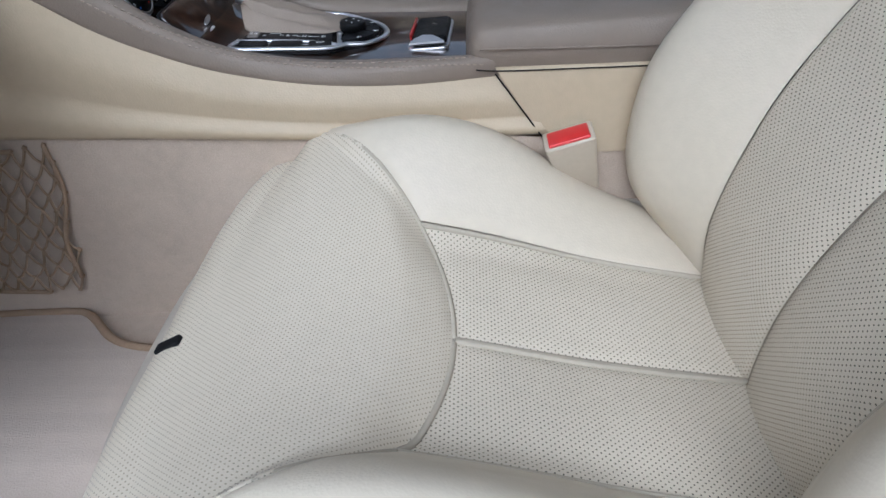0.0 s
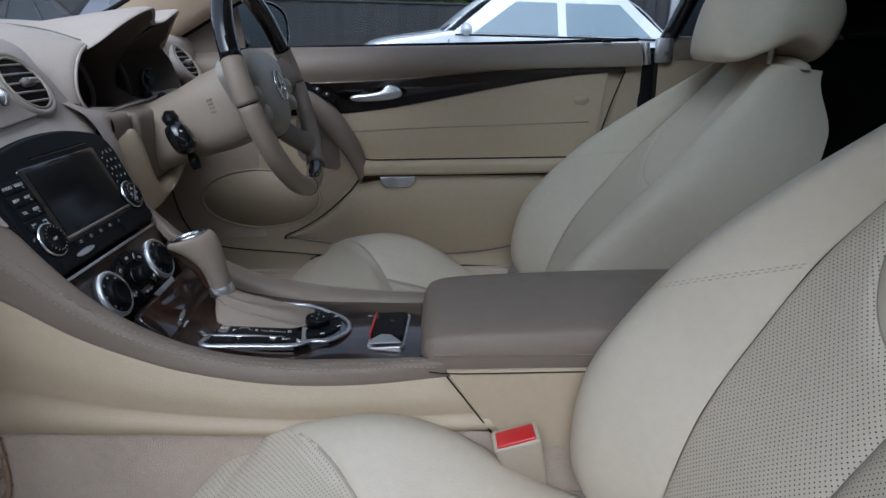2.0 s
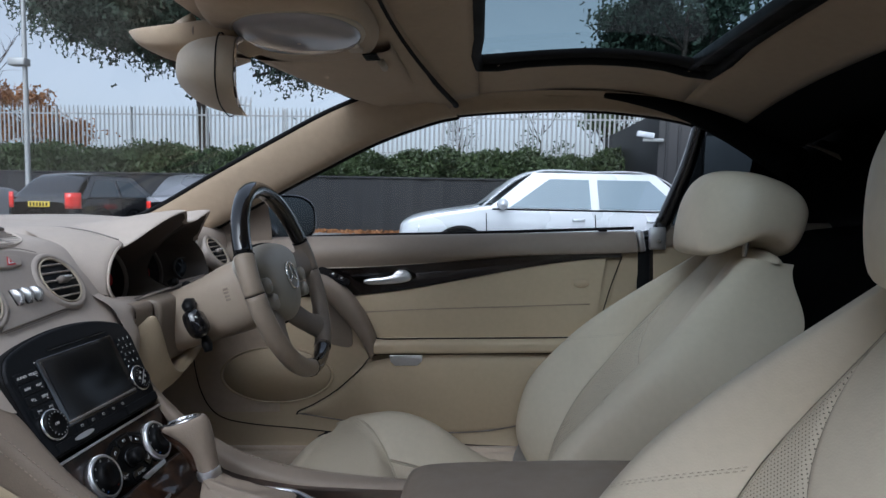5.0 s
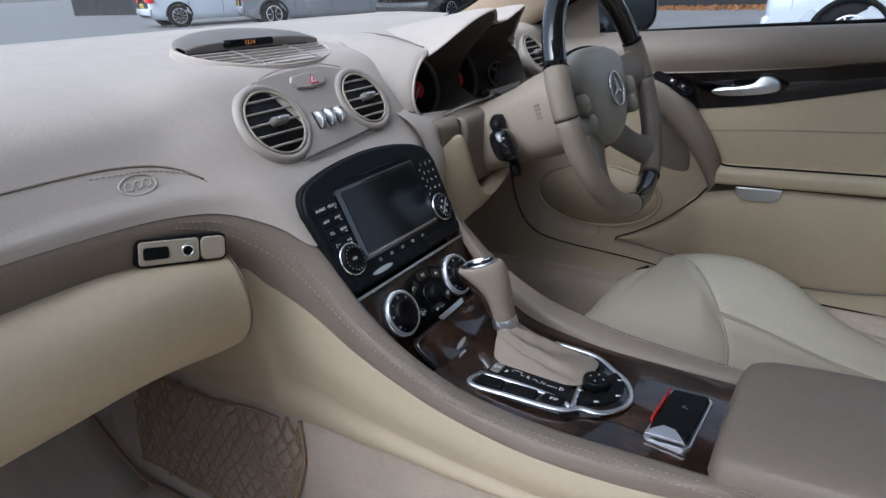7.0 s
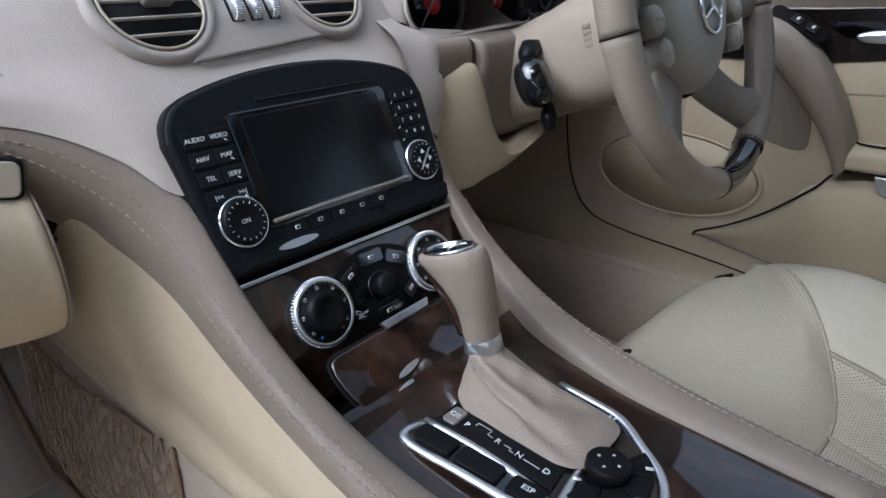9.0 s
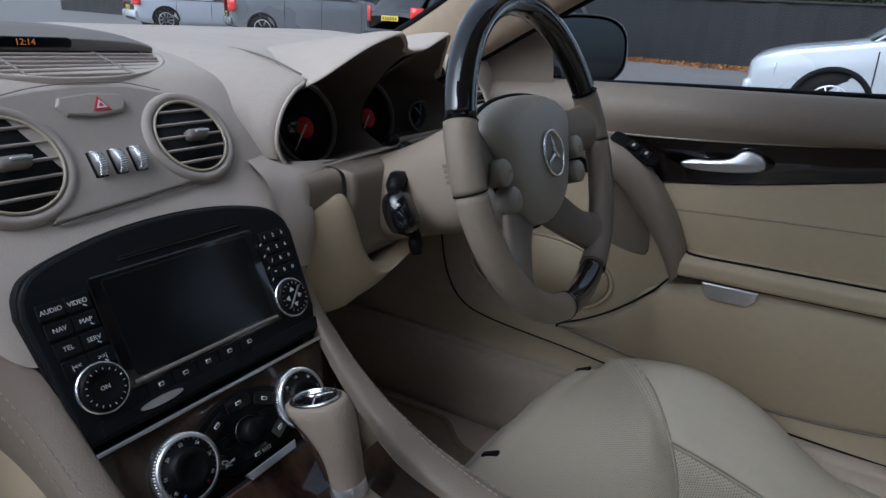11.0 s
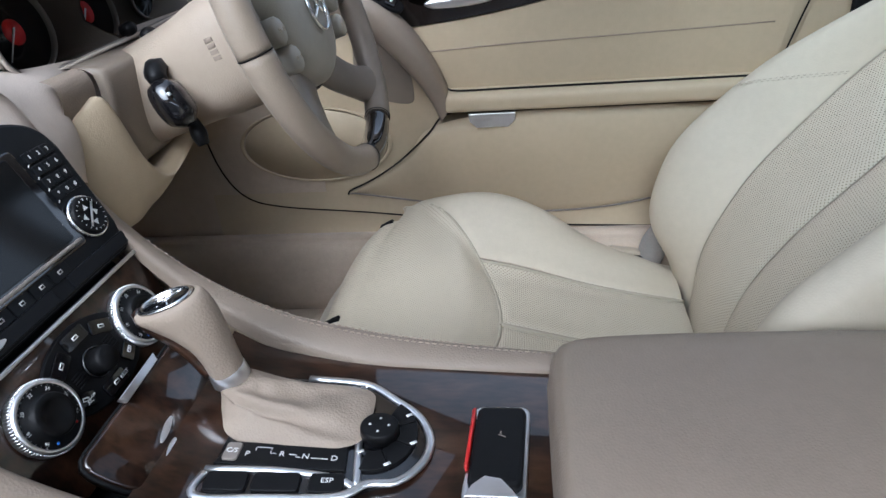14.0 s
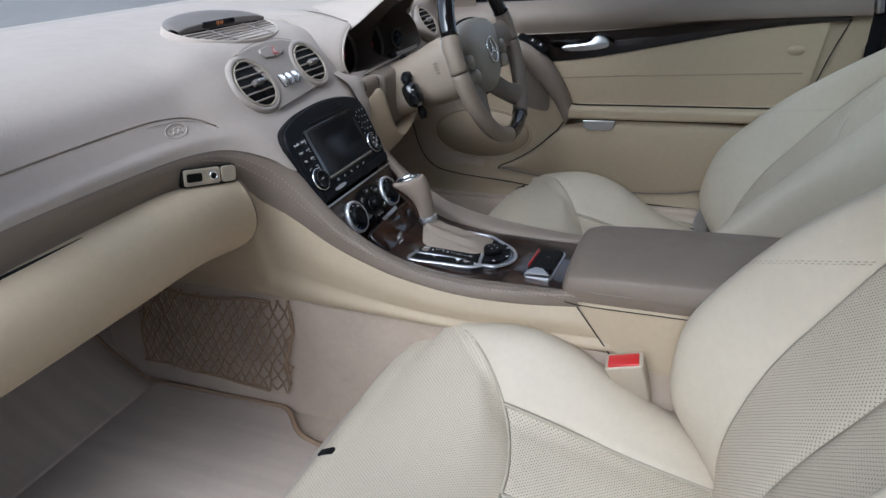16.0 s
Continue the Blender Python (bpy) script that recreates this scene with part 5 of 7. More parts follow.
for y, r, x in ((0.320, 0.053, -0.588), (0.458, 0.053, -0.588)):
    md = basis((x, y, 1.010), (0.97, -0.05, 0.2))
    lathe("dial", [(0.0, 0.0), (r, 0.0), (r + 0.002, 0.004)], "gloss", cl, md, 40)
    ring("dial_ring", r, 0.003, 0.012, "grey", cl, md, 48)
    for a in range(-210, 35, 15):
        box("dial_tick", (0.006, 0.0010, 0.0004), "white", cl, md @ pose(0, 0, 0, 0, 0, a + 180) @ pose(r * 0.84, 0, 0.001), 0.0)
    lathe("dial_hub", [(r * 0.28, 0.0005), (r * 0.28, 0.004), (0.0, 0.006)], "needle", cl, md @ pose(0, -0.004, 0.0005), 32, "red dial hub")
    tube("needle", [md @ Vector((0, 0, 0.007)), md @ Vector((-r * 0.8 * math.cos(0.9), -r * 0.8 * math.sin(0.9), 0.005))], [0.0014, 0.0005], "white", cl, 6, 2)
md = basis((-0.545, 0.548, 1.005), (0.9, -0.45, 0.2))
ring("gauge_ring", 0.024, 0.003, 0.006, "grey", cl, md, 40)
lathe("gauge_face", [(0.0, 0.002), (0.024, 0.002)], "screen", cl, md, 32)
# soft lip round the opening
LIP = [(-0.506, 0.243, 1.076), (-0.506, 0.222, 1.064), (-0.504, 0.200, 1.042), (-0.502, 0.189, 1.012), (-0.500, 0.197, 0.988), (-0.499, 0.220, 0.976), (-0.498, 0.26, 0.973), (-0.497, 0.32, 0.976), (-0.496, 0.42, 0.980), (-0.495, 0.54, 0.986)]
tube("opening_lip", LIP, 0.0024, "dash", cl, 10, 5)
tube("lip_line", [(x - 0.001, y + 0.002, z + 0.0025) for x, y, z in LIP[3:]], 0.0014, "grey", cl, 6, 5)
# skin between shell and lip
rows = [
    [(-0.515, 0.150, 0.998), (-0.509, 0.168, 0.994), (-0.498, 0.188, 0.988), (-0.506, 0.197, 0.983)],
    [(-0.527, 0.155, 1.035), (-0.520, 0.168, 1.028), (-0.499, 0.187, 1.013), (-0.507, 0.196, 1.008)],
    [(-0.556, 0.158, 1.062), (-0.535, 0.178, 1.058), (-0.502, 0.197, 1.040), (-0.510, 0.206, 1.035)],
    [(-0.595, 0.165, 1.088), (-0.552, 0.198, 1.083), (-0.504, 0.221, 1.064), (-0.512, 0.230, 1.059)],
    [(-0.640, 0.190, 1.101), (-0.572, 0.226, 1.096), (-0.505, 0.242, 1.076), (-0.513, 0.251, 1.071)],
    [(-0.68, 0.235, 1.105), (-0.585, 0.245, 1.099), (-0.508, 0.249, 1.075), (-0.516, 0.258, 1.070)],
]
surf("corner_skin", rows, "dash", dash, 4, 4)
tube("hood_crease", [(-0.508, 0.2435, 1.0805), (-0.56, 0.2445, 1.0965), (-0.62, 0.246, 1.1055), (-0.69, 0.252, 1.1065)], 0.0013, "grey", dash, 6, 5)
# skin running from the lip down into the console rim
rows = [
    [(-0.425, 0.138, 0.885), (-0.434, 0.158, 0.881), (-0.452, 0.184, 0.868), (-0.472, 0.192, 0.855)],
    [(-0.437, 0.139, 0.921), (-0.442, 0.164, 0.919), (-0.452, 0.198, 0.912), (-0.468, 0.206, 0.908)],
    [(-0.450, 0.140, 0.951), (-0.457, 0.168, 0.949), (-0.464, 0.206, 0.944), (-0.476, 0.218, 0.939)],
    [(-0.470, 0.142, 0.978), (-0.478, 0.174, 0.974), (-0.483, 0.232, 0.968), (-0.489, 0.258, 0.961)],
    [(-0.512, 0.146, 1.000), (-0.506, 0.170, 0.996), (-0.500, 0.198, 0.984), (-0.497, 0.30, 0.973)],
]
surf("corner_skin", rows, "dash", dash, 5, 5)
# taupe pad and dark gap beside the column
rows = [[(-0.472, y, 0.972), (-0.460, y, 0.967), (-0.456, y, 0.950), (-0.462, y, 0.92), (-0.468, y, 0.88)] for y in (0.196, 0.212, 0.236, 0.252)]
surf("pad_strip", rows, "taupe", dash, 3, 3, "taupe pad beside the column")
box("cover_gap", (0.03, 0.03, 0.110), "rubber", dash, pose(-0.497, 0.258, 0.905), 0.004)

# driver side dash face below the cluster, scooped out for the column
rows = []
for y, zt, zb, x in ((0.184, 0.925, 0.796, -0.466), (0.203, 0.932, 0.796, -0.458), (0.222, 0.938, 0.796, -0.452), (0.246, 0.945, 0.797, -0.446), (0.260, 0.922, 0.800, -0.444), (0.273, 0.884, 0.802, -0.443), (0.288, 0.857, 0.803, -0.442), (0.306, 0.841, 0.805, -0.442), (0.33, 0.836, 0.810, -0.442), (0.38, 0.846, 0.822, -0.446), (0.43, 0.862, 0.835, -0.452)):
    rows.append([(x - 0.05, y, zt - 0.012), (x - 0.012, y, zt - 0.002), (x, y, zt - 0.012), (x + 0.004, y, (zt + zb) / 2), (x - 0.004, y, zb + 0.006), (x - 0.02, y, zb - 0.004), (x - 0.10, y, zb - 0.006)])
surf("knee_panel", rows, "sand", dash, 4, 4, "beige knee panel")
rows = []
for y in (0.264, 0.270, 0.30, 0.39, 0.48, 0.53):
    i_ = 0.010 * (y < 0.268)
    rows.append([(-0.500, y, 0.970), (-0.462 - i_, y, 0.968), (-0.450 - i_, y, 0.955), (-0.453 - i_, y, 0.905), (-0.462 - i_, y, 0.852), (-0.49, y, 0.835), (-0.56, y, 0.835)])
surf("column_cover", rows, "spoke", dash, 4, 4, "taupe column cover")
lathe("trip_knob", [(0.008, 0.0), (0.0085, 0.010), (0.007, 0.016), (0.0, 0.017)], "black", cl, basis((-0.500, 0.400, 0.988), (0.9, -0.2, 0.3)), 20)
rows = [[(-0.50, y, 0.985), (-0.50, y, 0.92), (-0.52, y, 0.87), (-0.60, y, 0.86), (-0.9, y, 0.86)] for y in (0.42, 0.55, 0.65, 0.75)]
surf("under_panel", rows, "dash", dash, 3, 3, "taupe lower dash")
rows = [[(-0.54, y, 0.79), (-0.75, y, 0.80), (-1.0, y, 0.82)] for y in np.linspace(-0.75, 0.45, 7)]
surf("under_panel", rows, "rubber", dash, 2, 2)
# end vent by the driver door
air_vent((-0.500, 0.640, 1.030), 0.036, "round dash air vent beside the driver door")
rows = [[(-0.62, y, 1.10), (-0.53, y, 1.085), (-0.515, y, 1.03), (-0.50, y, 0.97)] for y in (0.585, 0.64, 0.70, 0.76)]
surf("end_shell", rows, "dash", dash, 4, 4)

# ---- steering ----
WC, WN = Vector((-0.2385, 0.388, 1.006)), Vector((0.957, 0, 0.29)).normalized()
MW = basis(WC, WN)
wheel = thing("steering_wheel", tuple(WC), "taupe leather steering wheel with dark wood rim sections", "steering wheel")
R = 0.184


def rim_arc(name, a0, a1, mat, r=0.0150, label=""):
    n_ = max(4, int(abs(a1 - a0) / 8))
    pts = [MW @ Vector((R * math.cos(radians(a)), R * math.sin(radians(a)), 0)) for a in np.linspace(a0, a1, n_ + 1)]
    return tube(name, pts, r, mat, wheel, 14, 3, label=label)


rim_arc("wood_rim", 21, 161, "gloss", 0.0166, "glossy black wood rim")
rim_arc("wood_rim", 261, 297, "gloss", 0.0166, "glossy black wood rim")
# leather is darker on the door side of the rim
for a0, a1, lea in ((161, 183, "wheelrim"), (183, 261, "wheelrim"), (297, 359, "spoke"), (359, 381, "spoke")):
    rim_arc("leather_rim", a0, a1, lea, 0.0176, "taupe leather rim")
for a in (21, 161, 261, 297, 183, 359):
    p = MW @ Vector((R * math.cos(radians(a)), R * math.sin(radians(a)), 0))
    d = MW.to_3x3() @ Vector((-math.sin(radians(a)), math.cos(radians(a)), 0))
    ring("rim_joint", 0.0174, 0.0016, 0.0012, "rubber", wheel, basis(p, d, (1, 0, 0.3)), 24)
# airbag pad
rows = []
pad_pts = [(0.0, 0.074), (0.064, 0.068), (0.104, 0.048), (0.092, 0.012), (0.070, -0.034), (0.042, -0.064), (0.0, -0.078), (-0.042, -0.064), (-0.070, -0.034), (-0.092, 0.012), (-0.104, 0.048), (-0.064, 0.068)]
for q, h in ((1.07, -0.02), (1.06, 0.008), (1.0, 0.024), (0.80, 0.036), (0.40, 0.042), (0.02, 0.043)):
    rows.append([tuple(MW @ Vector((a * q, b * q, h - 0.032))) for a, b in pad_pts])
surf("airbag_pad", rows, "wheelpad", wheel, 4, 4, cv=True)
tube("pad_gap", [tuple(MW @ Vector((a * 1.075, b * 1.075, -0.028))) for a, b in pad_pts], 0.003, "rubber", wheel, 6, 4, True)
me_ = MW @ pose(0, 0.002, 0.0115)
ring("emblem_ring", 0.027, 0.003, 0.004, "chrome", wheel, me_, 48)
for a in (90, 210, 330):
    tube("emblem_bar", [me_ @ Vector((0, 0, 0.003)), me_ @ Vector((0.026 * math.cos(radians(a)), 0.026 * math.sin(radians(a)), 0.002))], [0.003, 0.0008], "chrome", wheel, 6, 2)
for x, y in ((-0.05, 0.05), (0.05, 0.05), (0.0, -0.05)):
    box("pressed_mark", (0.012, 0.008, 0.0012), "taupe", wheel, MW @ pose(x, y, 0.0035), 0.0004)
# spokes and buttons
for side in (-1, 1):
    for name, path in (("spoke", ((0.055, 0.022, -0.030, 0.040, 0.010), (0.100, 0.018, -0.026, 0.034, 0.011), (0.140, 0.018, -0.014, 0.030, 0.012), (0.168, 0.020, -0.004, 0.034, 0.013), (0.182, 0.021, 0.0, 0.042, 0.011))), ("lower_spoke", ((0.022, -0.040, -0.032, 0.040, 0.010), (0.056, -0.076, -0.026, 0.031, 0.012), (0.092, -0.108, -0.014, 0.026, 0.013), (0.117, -0.124, -0.004, 0.029, 0.014), (0.131, -0.130, 0.0, 0.025, 0.012)))):
        rows = []
        for k, (x, y, h, w, th) in enumerate(path):
            a_, b_ = path[max(0, k - 1)], path[min(len(path) - 1, k + 1)]
            n_ = Vector((a_[1] - b_[1], b_[0] - a_[0], 0)).normalized()
            rows.append([tuple(MW @ Vector((side * (x + n_.x * w * math.cos(a)), y + n_.y * w * math.cos(a), h + th * math.sin(a)))) for a in np.linspace(0, 2 * math.pi, 17)[:-1]])
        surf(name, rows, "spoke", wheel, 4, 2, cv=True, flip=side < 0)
    for y in (-0.002, -0.034):
        lathe("button_pad", [(0.0150, -0.016), (0.0150, 0.001), (0.0125, 0.004), (0.0, 0.0055)], "wheelpad", wheel, MW @ pose(side * (0.108 - (0.010 if y < -0.01 else 0)), y, 0.000), 32)
        for dx in (-0.006, 0.006):
            ring("button_symbol", 0.0022, 0.0008, 0.0006, "pale", wheel, MW @ pose(side * (0.108 - (0.010 if y < -0.01 else 0)) + dx, y, 0.0050), 16)
# column shroud
col = thing("steering_column", (-0.36, 0.393, 0.95), "taupe steering column shroud with stalks", "steering column")
rows = []
for s_, rx, ry, up in ((-0.035, 0.062, 0.062, 0.0), (-0.06, 0.070, 0.070, -0.004), (-0.11, 0.072, 0.070, -0.008), (-0.16, 0.068, 0.064, -0.012), (-0.24, 0.064, 0.06, -0.016)):
    rows.append([tuple(MW @ Vector((rx * math.copysign(abs(math.cos(a)) ** 0.65, math.cos(a)), ry * math.copysign(abs(math.sin(a)) ** 0.75, math.sin(a)) + up, s_))) for a in np.linspace(0, 2 * math.pi, 21)[:-1]])
surf("shroud", rows, "wheelrim", col, 4, 3, cv=True)
rows = [[tuple(MW @ Vector((0.062 * q * math.copysign(abs(math.cos(a)) ** 0.65, math.cos(a)), 0.062 * q * math.copysign(abs(math.sin(a)) ** 0.75, math.sin(a)), -0.035 + h))) for a in np.linspace(0, 2 * math.pi, 21)[:-1]] for q, h in ((1.0, 0.0), (0.9, 0.004), (0.05, 0.005))]
surf("shroud_face", rows, "wheelrim", col, 2, 3, cv=True)
tube("stalk", [(-0.405, 0.335, 0.966), (-0.402, 0.308, 0.966), (-0.392, 0.294, 0.956)], [0.010, 0.013, 0.010], "black", col, 6, 3)
tube("stalk", [(-0.391, 0.293, 0.957), (-0.387, 0.289, 0.949), (-0.379, 0.286, 0.934), (-0.371, 0.287, 0.918), (-0.367, 0.289, 0.908)], [0.009, 0.0185, 0.0210, 0.0190, 0.008], "gloss", col, 7, 3, label="faceted black stalk")
tube("stalk", [(-0.375, 0.312, 0.906), (-0.368, 0.304, 0.892), (-0.364, 0.302, 0.878)], [0.006, 0.010, 0.007], "black", col, 8, 3)
for dy in (-0.006, 0.006):
    box("stalk_symbol", (0.004, 0.006, 0.001), "white", col, pose(-0.370, 0.275 + dy, 0.9485, 0, 45, 0), 0.0)
tube("stalk", [(-0.44, 0.392, 0.992), (-0.437, 0.378, 0.994), (-0.434, 0.366, 0.995)], [0.008, 0.010, 0.008], "black", col, 10, 4)
for k in range(4):
    box("lettering_bar", (0.0012, 0.005, 0.010), "taupe", col, MW @ pose(-0.0715, -0.005 + 0.007 * k - 0.0, -0.095), 0.0004)


# the dash stands a little nearer and higher than its parts are drawn
for ob, d in ((dash, (0.014, 0, 0.013)), (glove, (0.010, 0.005, 0.020)), (pod, (0.0, 0.004, 0.013)), (panel, (0.014, 0.002, 0.010)), (cl, (0.018, 0, 0.009))):
    ob.location += Vector(d)
for ob in [o for o in scene.objects if o.name.startswith("air_vent")]:
    ob.location += Vector((0.013, 0, 0.014))


# ---- driver door ----
door = thing("driver_door", (0.0, 0.76, 0.58), "closed driver door with beige leather, taupe top and wood strip", "car door")


def wood_lo(x):
    return 0.918 + 0.090 * step(-0.25, 0.50, x)


def wood_hi(x):
    return 0.992 + 0.034 * step(-0.25, 0.55, x)


X_ = (-0.50, -0.40, -0.30, -0.16, 0.0, 0.16, 0.32, 0.45, 0.535)
rows = [[(x, 0.800, 1.062), (x, 0.778, 1.072), (x, 0.752, 1.068), (x, 0.732, 1.045), (x, 0.728, 1.02), (x, 0.738, wood_hi(x) + 0.002)] for x in X_]
surf("upper_pad", rows, "taupe", door, 4, 4, "taupe grained top", flip=True)
rows = [[(x, 0.739, wood_hi(x)), (x, 0.744, (wood_hi(x) + wood_lo(x)) / 2), (x, 0.745, wood_lo(x))] for x in X_[1:-1] + (0.50,)]
surf("wood_strip", rows, "doorwood", door, 4, 4, "dark burl wood strip", flip=True)
tube("strip_trim", [(x, 0.7385, wood_hi(x) + 0.0005) for x in (-0.30, -0.2, -0.1, 0.0, 0.06)], [0.0016, 0.0014, 0.001, 0.0006, 0.0002], "pale", door, 6, 4)
XB = (-0.17, -0.05, 0.10, 0.25, 0.37, 0.46)
rows = [[(x + 0.05 * (k / 4 - 1) * 0 + (0.02 * k / 4 if x > 0.4 else 0) * -1.6, 0.744 - 0.004 * math.sin(math.pi * k / 4), wood_lo(x) - 0.002 + (0.806 - wood_lo(x)) * k / 4) for k in range(5)] for x in XB]
surf("leather_panel", rows, "sand", door, 5, 4, "beige leather panel", flip=True)
tube("panel_seam", [(-0.15, 0.7405, 0.878), (0.0, 0.7398, 0.884), (0.2, 0.7398, 0.888), (0.42, 0.7405, 0.893)], 0.0013, "thread", door, 6, 4)
lathe("button_cover", [(0.020, -0.002), (0.019, 0.0015), (0.0, 0.002)], "sand", door, basis((0.40, 0.7415, 0.945), (0, -1, 0)), 28, squash=(1, 0.6))
rows = [[(x - 0.12 * (1.02 - z) / 0.42 * w, 0.746 + 0.012 * (1 - w), z) for z in (1.03, 0.93, 0.82, 0.72, 0.60)] for x, w in ((0.505, 1.0), (0.525, 0.8), (0.55, 0.6))]
surf("rear_trim", rows, "sand", door, 4, 4, "beige vertical trim", flip=True)
tube("rear_gap", [(0.500, 0.7425, 1.01), (0.47, 0.7415, 0.93), (0.437, 0.7415, 0.82)], 0.0014, "rubber", door, 6, 4)
# armrest ledge and pull flap
XL = (-0.125, -0.10, 0.0, 0.12, 0.25, 0.37, 0.43)
rows = [[(x, 0.745, 0.812), (x, 0.722, 0.8105), (x, 0.708, 0.803), (x, 0.706, 0.790), (x, 0.710, 0.777), (x, 0.735, 0.772)] for x in XL]
surf("armrest_ledge", rows, "sand", door, 4, 4, "beige leather armrest ledge", flip=True)
tube("ledge_gap", [(x, 0.7215, 0.8125) if x > -0.12 else (x, 0.745, 0.8125) for x in XL], 0.0018, "rubber", door, 6, 4)
tube("pocket_gap", [(-0.334, 0.741, 0.612), (-0.326, 0.739, 0.622), (-0.28, 0.735, 0.644), (-0.22, 0.731, 0.682), (-0.16, 0.7265, 0.735), (-0.125, 0.7235, 0.770), (-0.05, 0.7205, 0.7735), (0.1, 0.7205, 0.7735), (0.25, 0.7205, 0.7735), (0.43, 0.7205, 0.7735)], 0.002, "rubber", door, 6, 5)
slab("pull", refine(np.array([(-0.042, 0.013, 0), (0.042, 0.013, 0), (0.040, -0.002, 0), (0.028, -0.013, 0), (-0.028, -0.013, 0), (-0.040, -0.002, 0)]), 1, 0, True)[:, :2].tolist(), 0.006, "silver", door, basis((-0.042, 0.7145, 0.7585), (0, -1, 0.06)), 0.0015, "silver flap")
# lower pocket
XP = (-0.332, -0.30, -0.25, -0.20, -0.15, 0.0, 0.15, 0.30, 0.46)
low_z = curve1((-0.40, 0.62), (-0.32, 0.612), (-0.226, 0.597), (-0.1, 0.577), (0.02, 0.563), (0.15, 0.567), (0.25, 0.584), (0.46, 0.63))
gap_z = curve1((-0.40, 0.600), (-0.34, 0.614), (-0.28, 0.643), (-0.22, 0.681), (-0.16, 0.735), (-0.125, 0.770), (-0.05, 0.771), (0.5, 0.771))
rows = []
for x in XP:
    top = gap_z(x)
    low = min(low_z(x), top - 0.004)
    h = top - low
    sk = 0.020 * (1 - h / 0.175)
    rows.append([(x, 0.733 + sk, top), (x, 0.722 + sk, top - 0.12 * h), (x, 0.720 + sk, top - 0.4 * h), (x, 0.728 + 0.7 * sk, top - 0.68 * h), (x, 0.738 + 0.4 * sk, top - 0.92 * h), (x, 0.744, low)])
surf("pocket_panel", rows, "sand", door, 4, 4, "beige lower pocket", flip=True)
tube("pocket_line", [(x, 0.7415, low_z(x) + 0.001) for x in (-0.334, -0.30, -0.226, -0.1, 0.02, 0.15, 0.25, 0.36)], 0.0018, "grey", door, 6, 5)
rows = [[(x, 0.748, 0.66), (x, 0.7465, 0.60), (x, 0.744, 0.552), (x, 0.740, 0.530), (x, 0.728, 0.518)] for x in (-0.62, -0.44, -0.3, -0.1, 0.2, 0.5)]
surf("lower_edge", rows, "sand", door, 4, 3, flip=True)
tube("bottom_seal", [(-0.607, 0.742, 0.86), (-0.603, 0.742, 0.76), (-0.585, 0.741, 0.67), (-0.545, 0.739, 0.613), (-0.47, 0.738, 0.590), (-0.3, 0.738, 0.573), (0.02, 0.738, 0.538), (0.5, 0.738, 0.520)], 0.0016, "rubber", door, 8, 5)
# front panel with round speaker
rows = []
for x in (-0.605, -0.585, -0.55, -0.50, -0.40, -0.30, -0.20, -0.13):
    lo_ = 0.592 + 0.19 * step(-0.50, -0.61, x) ** 2
    rows.append([(x, 0.752, 1.00), (x, 0.750, 0.92), (x, 0.748, 0.84 if lo_ > 0.7 else 0.80), (x, 0.748, (lo_ + 0.82) / 2), (x, 0.750, lo_)])
surf("front_panel", rows, "sand", door, 4, 4, "beige front panel", flip=True)
ring("speaker_rim", 0.118, 0.006, 0.004, "sand", door, basis((-0.385, 0.7475, 0.715), (0, -1, 0)), 56, squash=(1.25, 0.62))
lathe("speaker_cover", [(0.114, 0.0), (0.112, 0.003), (0.0, 0.006)], "sand", door, basis((-0.385, 0.7478, 0.715), (0, -1, 0)), 48, squash=(1.25, 0.62))
# taupe switch pod that sweeps down to the ledge
rows = []
for x, z, w, y in ((-0.46, 1.005, 0.014, 0.74), (-0.38, 0.998, 0.026, 0.715), (-0.30, 0.988, 0.034, 0.700), (-0.235, 0.965, 0.038, 0.690), (-0.185, 0.920, 0.038, 0.690), (-0.150, 0.865, 0.032, 0.696), (-0.130, 0.815, 0.026, 0.705), (-0.122, 0.775, 0.020, 0.715)):
    n_ = Vector((0.6, 0, 0.8)) if z < 0.95 else Vector((0.35, 0, 0.94))
    t_ = Vector((n_.x, 0, n_.z))
    c_ = Vector((x, y, z))
    rows.append([tuple(c_ + Vector((0, 0.062, 0)) + t_ * 0.004), tuple(c_ + Vector((0, 0.03, 0)) + t_ * 0.014), tuple(c_ + t_ * 0.010), tuple(c_ + Vector((0, -0.008, 0)) - t_ * w * 0.3), tuple(c_ + Vector((0, 0.004, 0)) - t_ * w), tuple(c_ + Vector((0, 0.05, 0)) - t_ * w * 1.35)])
surf("switch_pod", rows, "taupe", door, 5, 4, "taupe leather grab handle")
msw = basis((-0.222, 0.712, 0.968), (0.46, -0.35, 0.84), (-1, 0, 0.4))
slab("switch_plate", rounded(0.034, 0.085, 0.012), 0.004, "black", door, msw @ pose(0.002, 0.0, 0.009), 0.0015)
for dy in (-0.020, 0.004):
    slab("window_switch", rounded(0.022, 0.018, 0.004), 0.006, "gloss", door, msw @ pose(0.002, dy, 0.013), 0.002)
    box("switch_symbol", (0.009, 0.004, 0.0004), "white", door, msw @ pose(0.002, dy, 0.0133), 0.0)
